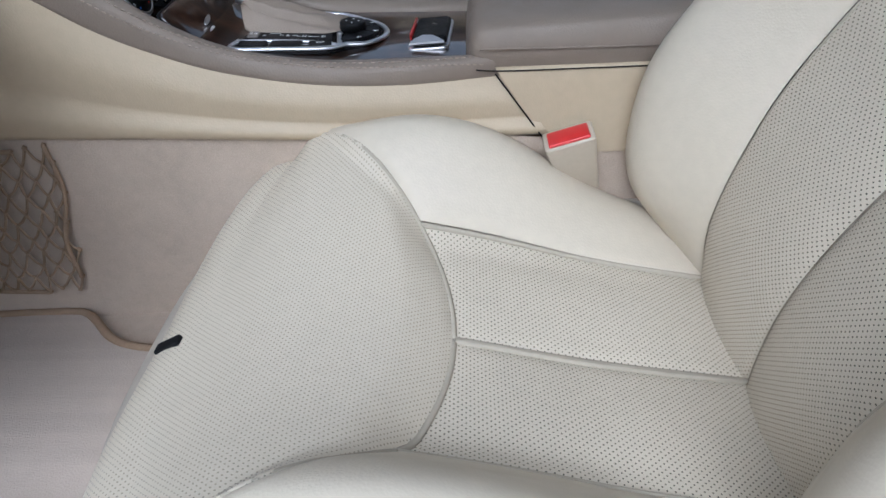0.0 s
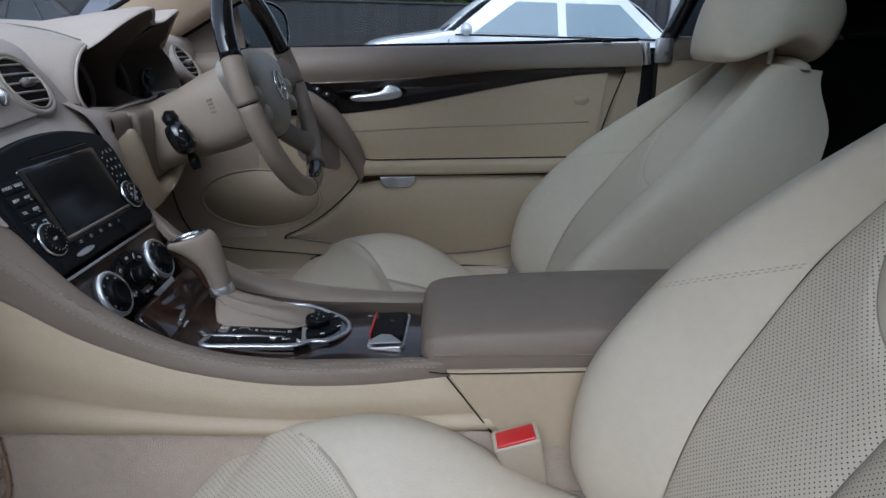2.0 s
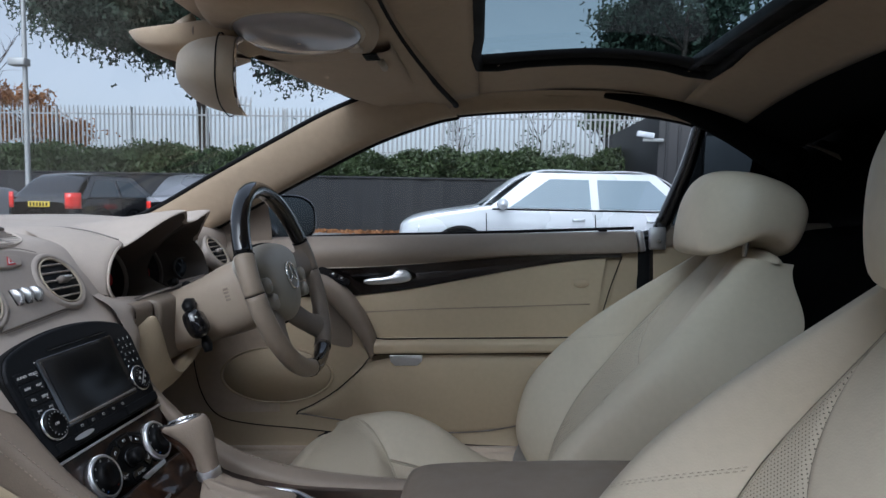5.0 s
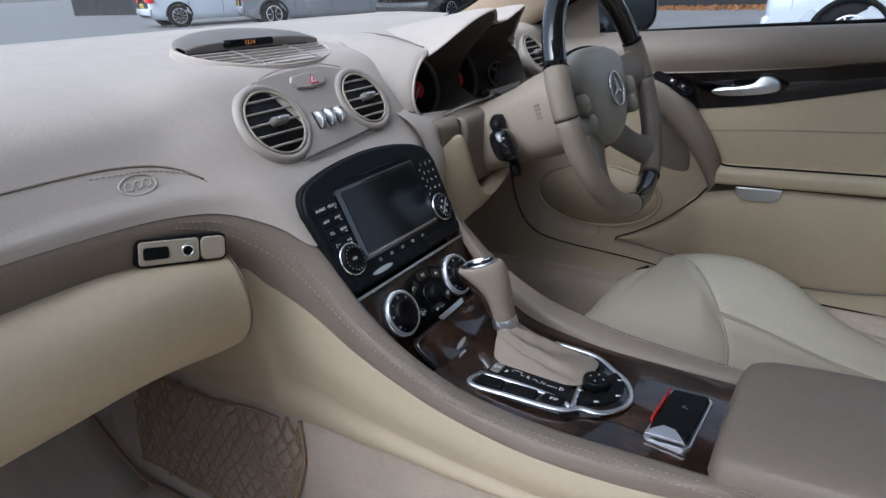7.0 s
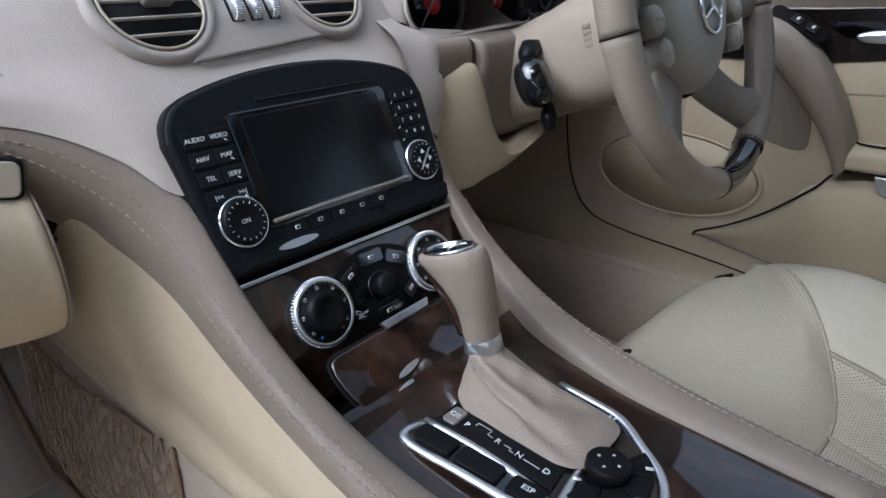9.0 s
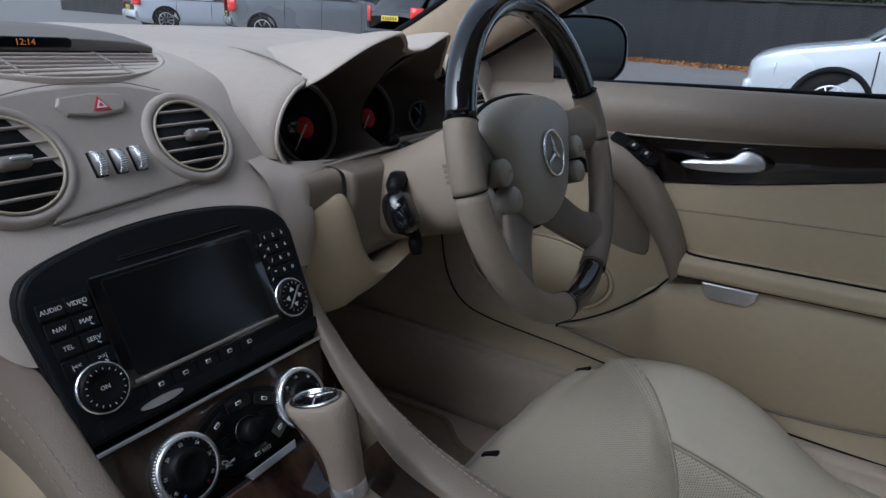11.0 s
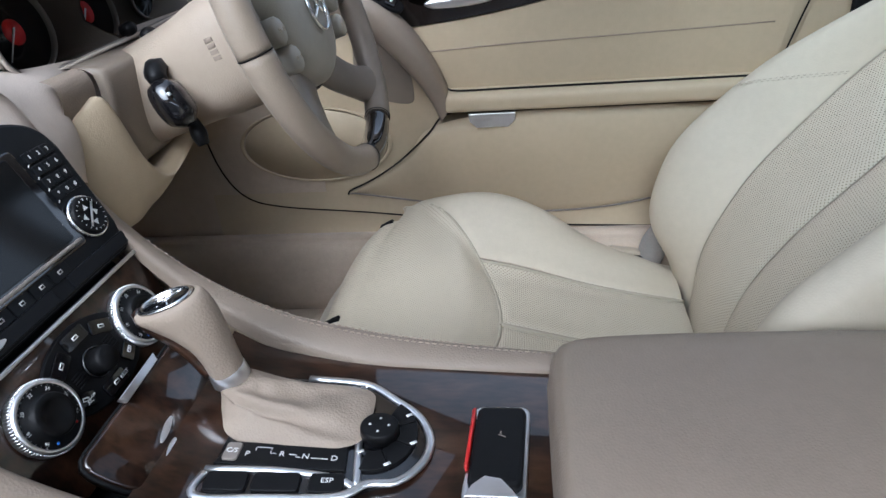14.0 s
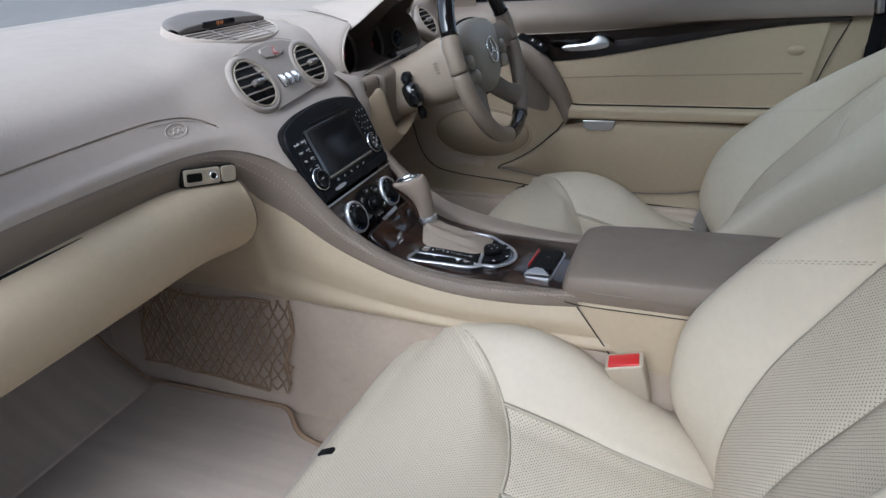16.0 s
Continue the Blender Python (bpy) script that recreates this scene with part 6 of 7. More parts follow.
# silver handle in a dark recess
lathe("handle_recess", [(0.0, -0.0005), (0.9, 0.0), (1.0, 0.0008)], "gloss", door, basis((-0.096, 0.7425, 0.969), (0, -1, 0)) @ Matrix.Diagonal((0.082, 0.021, 1, 1)), 40)
grip = [(-0.147, 0.960), (-0.130, 0.966), (-0.102, 0.968), (-0.076, 0.973), (-0.062, 0.985), (-0.048, 0.987), (-0.034, 0.982), (-0.026, 0.972), (-0.028, 0.961), (-0.046, 0.955), (-0.082, 0.951), (-0.125, 0.950), (-0.142, 0.953)]
slab("door_handle", [(a + 0.087, b - 0.966) for a, b, _ in refine(np.array([(a, b, 0) for a, b in grip]), 3, 0, True)], 0.010, "silver", door, basis((-0.087, 0.7265, 0.966), (0, -1, 0.10)), 0.004, "satin silver handle", smooth=True)
# hollow behind the grab handle: a flat patch with the shade in its colour
slab("pull_hollow", [(a, b) for a, b, _ in refine(np.array([(-0.066, 0.070, 0), (-0.020, 0.050, 0), (0.012, 0.004, 0), (0.022, -0.045, 0), (0.010, -0.072, 0), (-0.070, -0.048, 0), (-0.082, 0.010, 0)]), 4, 0, True)], 0.003, "spoke", door, basis((-0.205, 0.7465, 0.858), (0, -1, 0)), 0.001, "hollow behind the handle, its shade painted in dark taupe")
box("outer_skin", (1.30, 0.010, 0.82), "gloss", door, pose(-0.02, 0.805, 0.65), 0.003)
box("inner_skin", (1.02, 0.008, 0.42), "sand", door, pose(0.04, 0.764, 0.81), 0.002)
# window frame, sill seal, glass
tube("window_seal", [(-0.56, 0.792, 1.066), (-0.2, 0.796, 1.072), (0.2, 0.796, 1.075), (0.54, 0.790, 1.079)], 0.004, "rubber", door, 8, 5)
box("lock_pin", (0.022, 0.010, 0.008), "black", door, pose(0.455, 0.752, 1.077), 0.003)
rows = [[(x, 0.800, 1.06), (x + k, 0.74, 1.20), (x + 1.9 * k, 0.655, 1.345 - d)] for x, k, d in ((-0.52, 0.20, 0.0), (-0.30, 0.12, 0.0), (0.0, 0.06, 0.0), (0.3, 0.04, 0.0), (0.52, 0.045, 0.005))]
win = surf("window_glass", rows, "clear", door, 3, 3, "clear side window")
win.visible_shadow = False
# sail panel and outside mirror
rows = [[(-0.56, 0.745, 1.055), (-0.53, 0.742, 1.10), (-0.50, 0.735, 1.14)], [(-0.46, 0.748, 1.058), (-0.45, 0.742, 1.11), (-0.435, 0.730, 1.165)], [(-0.385, 0.75, 1.062), (-0.385, 0.745, 1.10), (-0.39, 0.73, 1.19)]]
surf("sail_panel", rows, "taupe", door, 4, 4)
mirror_out = thing("door_mirror", (-0.40, 0.90, 1.12), "black outside mirror on the driver door", "wing mirror")
mo = basis((-0.405, 0.915, 1.118), (0.90, -0.43, 0.05))


def bow_(a, w, h):
    return w * math.copysign(abs(math.cos(a)) ** 0.7, math.cos(a)), h * math.copysign(abs(math.sin(a)) ** 0.7, math.sin(a))


rows = []
for q, h in ((0.05, -0.085), (0.6, -0.075), (0.88, -0.045), (1.0, -0.005), (1.0, 0.012), (0.95, 0.016)):
    rows.append([tuple(mo @ Vector((*bow_(a, 0.124 * q, 0.068 * q), h))) for a in np.linspace(0, 2 * math.pi, 25)[:-1]])
surf("housing", rows, "gloss", mirror_out, 3, 2, cv=True)
slab("mirror_glass", [bow_(a, 0.114, 0.060) for a in np.linspace(0, 2 * math.pi, 33)[:-1]], 0.004, "darkmirror", mirror_out, mo @ pose(0, 0, 0.014), 0.001)
tube("mirror_foot", [(-0.42, 0.80, 1.075), (-0.42, 0.85, 1.085)], [0.03, 0.022], "gloss", mirror_out, 12, 3)

# latch post behind the door
post = thing("latch_post", (0.58, 0.73, 1.0), "beige quarter trim with silver latch plate", "quarter trim")
rows = [[(x, 0.738, z) for z in (1.075, 1.0, 0.9, 0.75, 0.56)] for x in (0.575, 0.66, 0.80, 1.0)]
surf("trim", rows, "sand", post, 3, 3, flip=True)
rows = [[(x, 0.733, 1.035), (x, 0.731, 1.06), (x, 0.745, 1.083), (x, 0.80, 1.086)] for x in (0.60, 0.7, 0.85, 1.0)]
surf("taupe_cap", rows, "taupe", post, 3, 3)
box("latch_plate", (0.040, 0.014, 0.055), "silver", post, pose(0.582, 0.728, 1.055), 0.004, "silver latch plate")
lathe("latch_screw", [(0.005, 0), (0.0045, 0.002), (0, 0.0022)], "grey", post, basis((0.585, 0.7205, 1.048), (0, -1, 0)), 16)
box("door_end_cap", (0.016, 0.030, 0.052), "silver", post, pose(0.546, 0.748, 1.048, 0, -8, 0), 0.004, "silver door end cap")
box("post_gap", (0.03, 0.02, 0.46), "rubber", post, pose(0.555, 0.758, 0.82), 0.003)

# ---- windscreen, pillars, roof ----
for side in (-1, 1):
    rows = []
    for x, y, z in ((-0.80, 0.735, 1.045), (-0.62, 0.710, 1.105), (-0.45, 0.680, 1.185), (-0.28, 0.645, 1.262), (-0.13, 0.610, 1.325), (0.0, 0.58, 1.362), (0.06, 0.57, 1.372)):
        rows.append([(x - 0.045, side * (y + 0.02), z + 0.030), (x - 0.052, side * (y - 0.03), z + 0.040), (x - 0.005, side * (y - 0.032), z + 0.010), (x + 0.038, side * (y - 0.01), z - 0.026), (x + 0.045, side * (y + 0.03), z - 0.028)])
    pil = tagged(surf("windscreen_pillar", rows, "lining", None, 5, 4, flip=side < 0), "beige lined windscreen pillar", "pillar", kind="structure")
    tube("pillar_seal", [r_[1] for r_ in rows], 0.006, "rubber", pil, 8, 4)
    tube("window_channel", [r_[4] for r_ in rows], 0.006, "rubber", pil, 8, 4)
# cowl under the windscreen and the bonnet beyond it
rows = [[(x, y, z - 0.03 * (abs(y) / 0.78) ** 2) for y in np.linspace(-0.80, 0.80, 9)] for x, z in ((-0.97, 1.120), (-1.06, 1.085), (-1.18, 1.070), (-1.6, 1.01), (-2.1, 0.90), (-2.35, 0.80), (-2.42, 0.62))]
tagged(surf("bonnet", rows, "gloss", None, 3, 2, solid=0.02), "dark glossy bonnet in front of the windscreen", "bonnet", kind="structure")
# windscreen glass
rows = [[(-1.06 + 0.12 * v * v, 0.74 * v, 1.092), (-0.80 + 0.10 * v * v, 0.715 * v, 1.195 - 0.02 * v * v), (-0.55 + 0.10 * v * v, 0.68 * v, 1.31 - 0.04 * v * v), (-0.235 + 0.12 * v * v, 0.63 * v, 1.422 - 0.03 * v * v)] for v in np.linspace(-1, 1, 9)]
ws = tagged(surf("windscreen", rows, "clear", None, 3, 4), "clear raked windscreen", "windscreen", kind="structure")
ws.visible_shadow = False
tube("lower_frit", [(-1.0 + 0.10 * v * v, 0.73 * v, 1.128 - 0.03 * max(0.0, abs(v) - 0.7)) for v in np.linspace(-1, 1, 9)], 0.008, "rubber", ws, 8, 4)
tube("upper_frit", [r_[3] for r_ in rows], 0.010, "rubber", ws, 8, 4)
# roof rail in front
V = np.linspace(-1, 1, 9)
rows = [[(-0.235 + 0.12 * v * v, 0.62 * v, 1.422 - 0.025 * v * v), (-0.20 + 0.11 * v * v, 0.61 * v, 1.401 - 0.014 * v * v), (-0.11 + 0.09 * v * v, 0.60 * v, 1.402 - 0.03 * v * v), (-0.04 + 0.09 * v * v, 0.59 * v, 1.414 - 0.04 * v * v), (0.010 + 0.08 * v * v, 0.585 * v, 1.420 - 0.045 * v * v), (0.014 + 0.08 * v * v, 0.58 * v, 1.456)] for v in V]
tagged(surf("header_rail", rows, "lining", None, 4, 4, solid=0.01), "beige lined windscreen header", "headliner", kind="structure")
tube("roof_seam", [(0.015 + 0.085 * v * v, 0.60 * v, 1.420 - 0.05 * v * v) for v in V], 0.0065, "rubber", None, 8, 4)
tagged(bpy.data.objects["roof_seam"], "black rubber roof seal", "roof seal", kind="structure")
# headliner round the glass
gx0, gx1, gy = 0.152, 0.600, 0.430


def roof_z(x, y):
    return 1.428 + 0.012 * math.sin(math.pi * min(1, max(0, (x - 0.05) / 0.7))) - 0.16 * (abs(y)) ** 2.6 - 0.42 * max(0.0, x - 0.32) ** 2


def lining(x0, x1, y0, y1, nx, ny, name="ceiling"):
    rows = [[(x, y, roof_z(x, y)) for y in np.linspace(y0, y1, ny)] for x in np.linspace(x0, x1, nx)]
    return tagged(surf(name, rows, "lining", None, 2, 2, solid=0.012), "beige cloth headliner of the hardtop", "headliner", kind="structure")


rows = [[(0.018 + 0.22 * y * y + (gx0 - 0.018 - 0.22 * y * y) * k / 3, y, roof_z(max(0.05, 0.018 + (gx0 - 0.018) * k / 3), y) - 0.003) for y in np.linspace(-0.60, 0.60, 13)] for k in range(4)]
tagged(surf("ceiling", rows, "lining", None, 2, 2, solid=0.012), "beige cloth headliner of the hardtop", "headliner", kind="structure")
lining(gx1, 0.74, -0.60, 0.60, 4, 13)
lining(gx0, gx1, gy, 0.60, 8, 5)
lining(gx0, gx1, -0.60, -gy, 8, 5)
rg = thing("roof_glass", (0.38, 0, 1.45), "dark tinted panoramic roof glass in a black frame", "glass roof")
rows = [[(x, y, roof_z(x, y) + 0.020) for y in np.linspace(-gy - 0.02, gy + 0.02, 7)] for x in np.linspace(gx0 - 0.02, gx1 + 0.02, 5)]
pane = surf("pane", rows, "roofglass", rg, 3, 3)
pane.visible_shadow = False
E_ = [(x, -gy, roof_z(x, gy) + 0.003) for x in np.linspace(gx0, gx1, 6)] + [(gx1, y, roof_z(gx1, y) + 0.003) for y in np.linspace(-gy, gy, 6)[1:]] + [(x, gy, roof_z(x, gy) + 0.003) for x in np.linspace(gx1, gx0, 6)[1:]] + [(gx0, y, roof_z(gx0, y) + 0.003) for y in np.linspace(gy, -gy, 6)[1:-1]]
tube("seal", E_, 0.011, "rubber", rg, 8, 2, True)
box("rear_frame", (0.045, 2 * gy, 0.02), "black", rg, pose(gx1 - 0.022, 0, roof_z(gx1, 0.0) + 0.004), 0.004)
for s_ in (-1, 1):
    surf("side_frame", [[(x, s_ * (gy - 0.047 + 0.05 * k), roof_z(x, gy) + 0.004 + dz) for k, dz in ((0, 0.010), (0, 0.0), (1, 0.0))] for x in np.linspace(gx0, gx1, 7)], "black", rg, 2, 1)
# side rail of the roof, with its dark grab cover
for side in (-1, 1):
    rows = [[(x, side * 0.585, z + 0.012), (x, side * 0.612, z), (x, side * 0.632, z - 0.022), (x, side * 0.66, z - 0.02)] for x, z in ((0.03, 1.372), (0.2, 1.382), (0.4, 1.380), (0.56, 1.360), (0.66, 1.335), (0.74, 1.305))]
    rl = tagged(surf("roof_rail", rows, "lining", None, 4, 4, flip=side > 0), "beige lined roof side rail", "roof rail", kind="structure")
    tube("rail_seal", [r_[3] for r_ in rows], 0.006, "rubber", rl, 8, 4)
    cov = tube("rail_cover", [(0.43, side * 0.596, 1.382), (0.50, side * 0.602, 1.377), (0.60, side * 0.610, 1.352), (0.72, side * 0.62, 1.30), (0.86, side * 0.63, 1.22)], [0.006, 0.016, 0.022, 0.03, 0.04], "dark", rl, 10, 4, label="dark roof latch cover")
# lining between the headliner and the side rails, added dark filler behind the quarter window
for side in (-1, 1):
    rows = [[(x, side * 0.590, roof_z(x, 0.59) - 0.001), (x, side * 0.602, (roof_z(x, 0.6) + z) / 2 + 0.008), (x, side * 0.606, z)] for x, z in ((0.30, 1.385), (0.45, 1.380), (0.56, 1.366), (0.70, 1.326), (0.86, 1.266), (0.94, 1.24))]
    tagged(surf("roof_rail_lining", rows, "lining", None, 3, 2), "beige lining above the side window", "headliner", kind="structure")
# near-black sheet added to keep the rear corner dark
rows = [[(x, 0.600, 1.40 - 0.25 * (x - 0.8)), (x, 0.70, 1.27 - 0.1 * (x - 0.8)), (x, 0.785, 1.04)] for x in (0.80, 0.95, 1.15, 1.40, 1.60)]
tagged(surf("quarter_trim", rows, "dark", None, 3, 3), "near-black filler sheet added behind the quarter window", "panel", kind="structure")
# overhead console
oc = thing("overhead_console", (-0.15, 0, 1.40), "beige overhead console with frosted map lamps", "overhead console")
rows = []
for q, z in ((1.0, 1.402), (0.97, 1.388), (0.86, 1.376), (0.5, 1.371), (0.03, 1.370)):
    rows.append([(-0.145 + 0.105 * q * math.copysign(abs(math.cos(a)) ** 0.7, math.cos(a)), 0.01 + 0.165 * q * math.copysign(abs(math.sin(a)) ** 0.7, math.sin(a)), z) for a in np.linspace(0, 2 * math.pi, 25)[:-1]])
surf("housing", rows, "lining", oc, 3, 2, cv=True)
rows = [[(-0.135 + 0.082 * q * math.copysign(abs(math.cos(a)) ** 0.8, math.cos(a)), -0.015 + 0.092 * q * math.sin(a), z) for a in np.linspace(0, 2 * math.pi, 25)[:-1]] for q, z in ((1.0, 1.376), (0.9, 1.366), (0.5, 1.361), (0.03, 1.360))]
surf("map_lamp", rows, "lamp", oc, 3, 2, "frosted lamp lens", cv=True)
tube("lamp_rim", [r_ for r_ in rows[0]], 0.004, "pale", oc, 8, 2, True)
for k in range(5):
    box("speaker_slot", (0.022, 0.003, 0.003), "black", oc, pose(-0.062, 0.10 + 0.008 * k, 1.3715), 0.001)
for y in (-0.03, 0.0, 0.03, 0.06):
    slab("switch", rounded(0.020, 0.024, 0.004), 0.004, "pale", oc, pose(-0.075, y, 1.367, 180, 0, 0), 0.0015)
# sun visors folded up
for side in (-1, 1):
    vis = thing("sun_visor", (-0.22, side * 0.36, 1.39), "beige sun visor folded against the header", "sun visor", "sun visors")
    rows = [[(x + (0.055 * abs(y) ** 1.5 if x > -0.1 else (0.035 + 0.39 * y * y) * (-0.1 - x) / 0.2 + 0.04 * y * y), side * y, 1.400 - 0.04 * y * y - d) for x, d in ((-0.30, 0.0), (-0.30, 0.014), (-0.20, 0.018), (-0.09, 0.012), (-0.045, 0.006), (-0.045, -0.01))] for y in (0.165, 0.185, 0.32, 0.44, 0.555, 0.575)]
    surf("pad", rows, "lining", vis, 3, 3, flip=side > 0)
    tube("hinge_clip", [(-0.06, side * 0.20, 1.384), (-0.06, side * 0.24, 1.382)], 0.006, "pale", vis, 8, 3)
    if side < 0:
        lab = slab("warning_label", rounded(0.075, 0.12, 0.003), 0.0008, "white", vis, pose(-0.105, -0.275, 1.3665, 180, -4, 0), 0.0, "white and yellow warning label")
        box("label_band", (0.014, 0.12, 0.0006), "plateyellow", vis, pose(-0.065, -0.275, 1.3670, 0, 4, 0), 0.0)
        for k in range(6):
            box("label_bar", (0.05, 0.006, 0.0004), "black", vis, pose(-0.108, -0.23 - 0.016 * k, 1.3658, 0, 4, 0), 0.0)
# inside mirror
mir = thing("rear_view_mirror", (-0.27, 0.02, 1.335), "beige rear-view mirror on a short arm", "rear-view mirror")
mm = basis((-0.222, 0.010, 1.322), (0.95, 0.26, -0.08))
rows = []
for q, h in ((0.03, -0.080), (0.50, -0.074), (0.82, -0.052), (0.99, -0.018), (1.0, 0.0)):
    rows.append([tuple(mm @ Vector((0.112 * q * math.copysign(abs(math.cos(a)) ** 0.7, math.cos(a)), 0.043 * q * math.copysign(abs(math.sin(a)) ** 0.75, math.sin(a)), h))) for a in np.linspace(0, 2 * math.pi, 25)[:-1]])
surf("housing", rows, "pale", mir, 4, 2, cv=True)
slab("glass", [(0.110 * math.copysign(abs(math.cos(a)) ** 0.7, math.cos(a)), 0.044 * math.copysign(abs(math.sin(a)) ** 0.75, math.sin(a))) for a in np.linspace(0, 2 * math.pi, 33)[:-1]], 0.003, "mirror", mir, mm @ pose(0, 0, 0.004), 0.001)
tube("housing_seam", [tuple(mm @ Vector((0.1125 * math.copysign(abs(math.cos(a)) ** 0.7, math.cos(a)), 0.0465 * math.copysign(abs(math.sin(a)) ** 0.75, math.sin(a)), -0.020))) for a in np.linspace(0, 2 * math.pi, 33)[:-1]], 0.0010, "rubber", mir, 6, 1, True)
rows = []
for x, z, h, w in ((-0.368, 1.386, 0.003, 0.018), (-0.345, 1.375, 0.013, 0.042), (-0.305, 1.370, 0.019, 0.055), (-0.25, 1.373, 0.020, 0.058), (-0.19, 1.385, 0.016, 0.055)):
    rows.append([(x, 0.01 + w * math.copysign(abs(math.cos(a)) ** 0.6, math.cos(a)), z + h * math.copysign(abs(math.sin(a)) ** 0.6, math.sin(a))) for a in np.linspace(0, 2 * math.pi, 17)[:-1]])
surf("mount_cover", rows, "lining", mir, 4, 3, "beige cover over the mirror mount", cv=True)
tube("mount_line", [(-0.262, 0.01 + 0.0585 * math.cos(a), 1.3725 + 0.0205 * math.sin(a)) for a in np.linspace(0, 2 * math.pi, 13)[:-1]], 0.0012, "taupe", mir, 6, 2, True)
tube("arm", [(-0.270, 0.015, 1.345), (-0.285, 0.01, 1.375), (-0.30, 0.0, 1.40)], [0.016, 0.014, 0.02], "pale", mir, 12, 4)

for ob in [oc, mir] + [o for o in scene.objects if o.name.startswith("sun_visor")]:
    ob.location += Vector((0.052, 0, -0.004))

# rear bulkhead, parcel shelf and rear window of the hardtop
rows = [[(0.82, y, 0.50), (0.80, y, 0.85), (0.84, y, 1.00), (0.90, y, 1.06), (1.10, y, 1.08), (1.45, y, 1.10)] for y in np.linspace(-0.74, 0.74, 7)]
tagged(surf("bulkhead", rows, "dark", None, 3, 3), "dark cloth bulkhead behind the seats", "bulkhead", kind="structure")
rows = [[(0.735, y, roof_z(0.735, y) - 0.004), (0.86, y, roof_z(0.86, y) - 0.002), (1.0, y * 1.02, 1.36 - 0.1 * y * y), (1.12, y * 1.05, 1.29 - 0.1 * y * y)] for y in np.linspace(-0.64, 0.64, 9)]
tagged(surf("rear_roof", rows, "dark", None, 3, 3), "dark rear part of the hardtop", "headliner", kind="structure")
rows = [[(1.12, y * 1.05, 1.29 - 0.1 * y * y), (1.28, y * 1.08, 1.20 - 0.06 * y * y), (1.45, y * 1.1, 1.10)] for y in np.linspace(-0.64, 0.64, 9)]
rw = tagged(surf("rear_window", rows, "quarterglass", None, 3, 3), "dark tinted rear window", "window", kind="structure")
rw.visible_shadow = False
for side in (-1, 1):
    rows = [[(0.69, side * 0.64, 1.34), (0.80, side * 0.655, 1.30), (1.0, side * 0.67, 1.26), (1.16, side * 0.68, 1.18)], [(0.645, side * 0.69, 1.22), (0.78, side * 0.70, 1.20), (1.0, side * 0.72, 1.18), (1.3, side * 0.74, 1.12)], [(0.61, side * 0.745, 1.085), (0.76, side * 0.75, 1.085), (1.0, side * 0.76, 1.085), (1.46, side * 0.77, 1.08)]]
    if side > 0:
        # quarter window: dark glass with a broad black pillar
        q_ = tagged(surf("quarter_window", rows, "quarterglass", None, 3, 3), "dark quarter window behind the driver door", "window", kind="structure")
        q_.visible_shadow = False
        tube("quarter_bar", [(0.665, 0.645, 1.350), (0.64, 0.69, 1.22), (0.595, 0.748, 1.075)], [0.016, 0.018, 0.020], "gloss", q_, 10, 5, label="black window bar")
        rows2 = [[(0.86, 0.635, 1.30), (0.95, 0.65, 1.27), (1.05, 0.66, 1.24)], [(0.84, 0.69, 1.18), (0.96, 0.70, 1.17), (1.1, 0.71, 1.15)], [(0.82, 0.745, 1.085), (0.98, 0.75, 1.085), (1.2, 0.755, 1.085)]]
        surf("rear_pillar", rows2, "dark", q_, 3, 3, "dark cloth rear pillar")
    else:
        tagged(surf("quarter_panel", rows, "dark", None, 3, 3), "dark rear quarter of the hardtop", "panel", kind="structure")

# ---- small things in the cabin ----
# cargo net on the tunnel side
net = thing("cargo_net", (-0.63, -0.175, 0.50), "brown knotted storage net on the footwell side", "storage net")
A, B, C, D = Vector((-0.80, -0.182, 0.664)), Vector((-0.447, -0.160, 0.660)), Vector((-0.480, -0.178, 0.452)), Vector((-0.84, -0.190, 0.475))


def net_at(s, t):
    p = (A * (1 - s) + B * s) * (1 - t) + (D * (1 - s) + C * s) * t
    return p + Vector((0, -0.012 * math.sin(math.pi * s) * math.sin(math.pi * t) - 0.004, -0.014 * math.sin(math.pi * s) * (1 - t)))


random.seed(4)
NX, NY = 17, 10
kn = [[net_at((i + (0.5 if j % 2 else 0.0) * (0 < i < NX or True)) / (NX + 0.5), j / NY) + Vector((random.uniform(-0.004, 0.004), random.uniform(-0.002, 0.002), random.uniform(-0.004, 0.004))) for i in range(NX + 1)] for j in range(NY + 1)]
for j in range(NY):
    for i in range(NX + 1):
        i2 = i - 1 if j % 2 == 0 else i + 1
        for k in (i, i2):
            if 0 <= k <= NX:
                a, b = kn[j][i], kn[j + 1][k]
                mid = (a + b) / 2 + Vector((0, -0.001, -0.003))
                tube("cord", [a, mid, b], 0.0017, "net", net, 5, 2)
for edge in ([kn[0][i] for i in range(0, NX + 1, 3)], [kn[NY][i] for i in range(0, NX + 1, 3)], [kn[j][0] for j in range(0, NY + 1, 3)], [kn[j][NX] for j in range(0, NY + 1, 3)]):
    tube("edge_cord", [p + Vector((0, -0.001, 0)) for p in edge], 0.0028, "net", net, 8, 4)
for i in range(0, NX + 1):
    for j in (0, NY):
        lathe("knot", [(0.0, -0.0035), (0.0035, 0.0), (0.0, 0.0035)], "net", net, Matrix.Translation(kn[j][i]), 6)
for j in range(1, NY):
    lathe("knot", [(0.0, -0.005), (0.004, 0.0), (0.0, 0.005)], "net", net, Matrix.Translation(kn[j][NX]), 6)

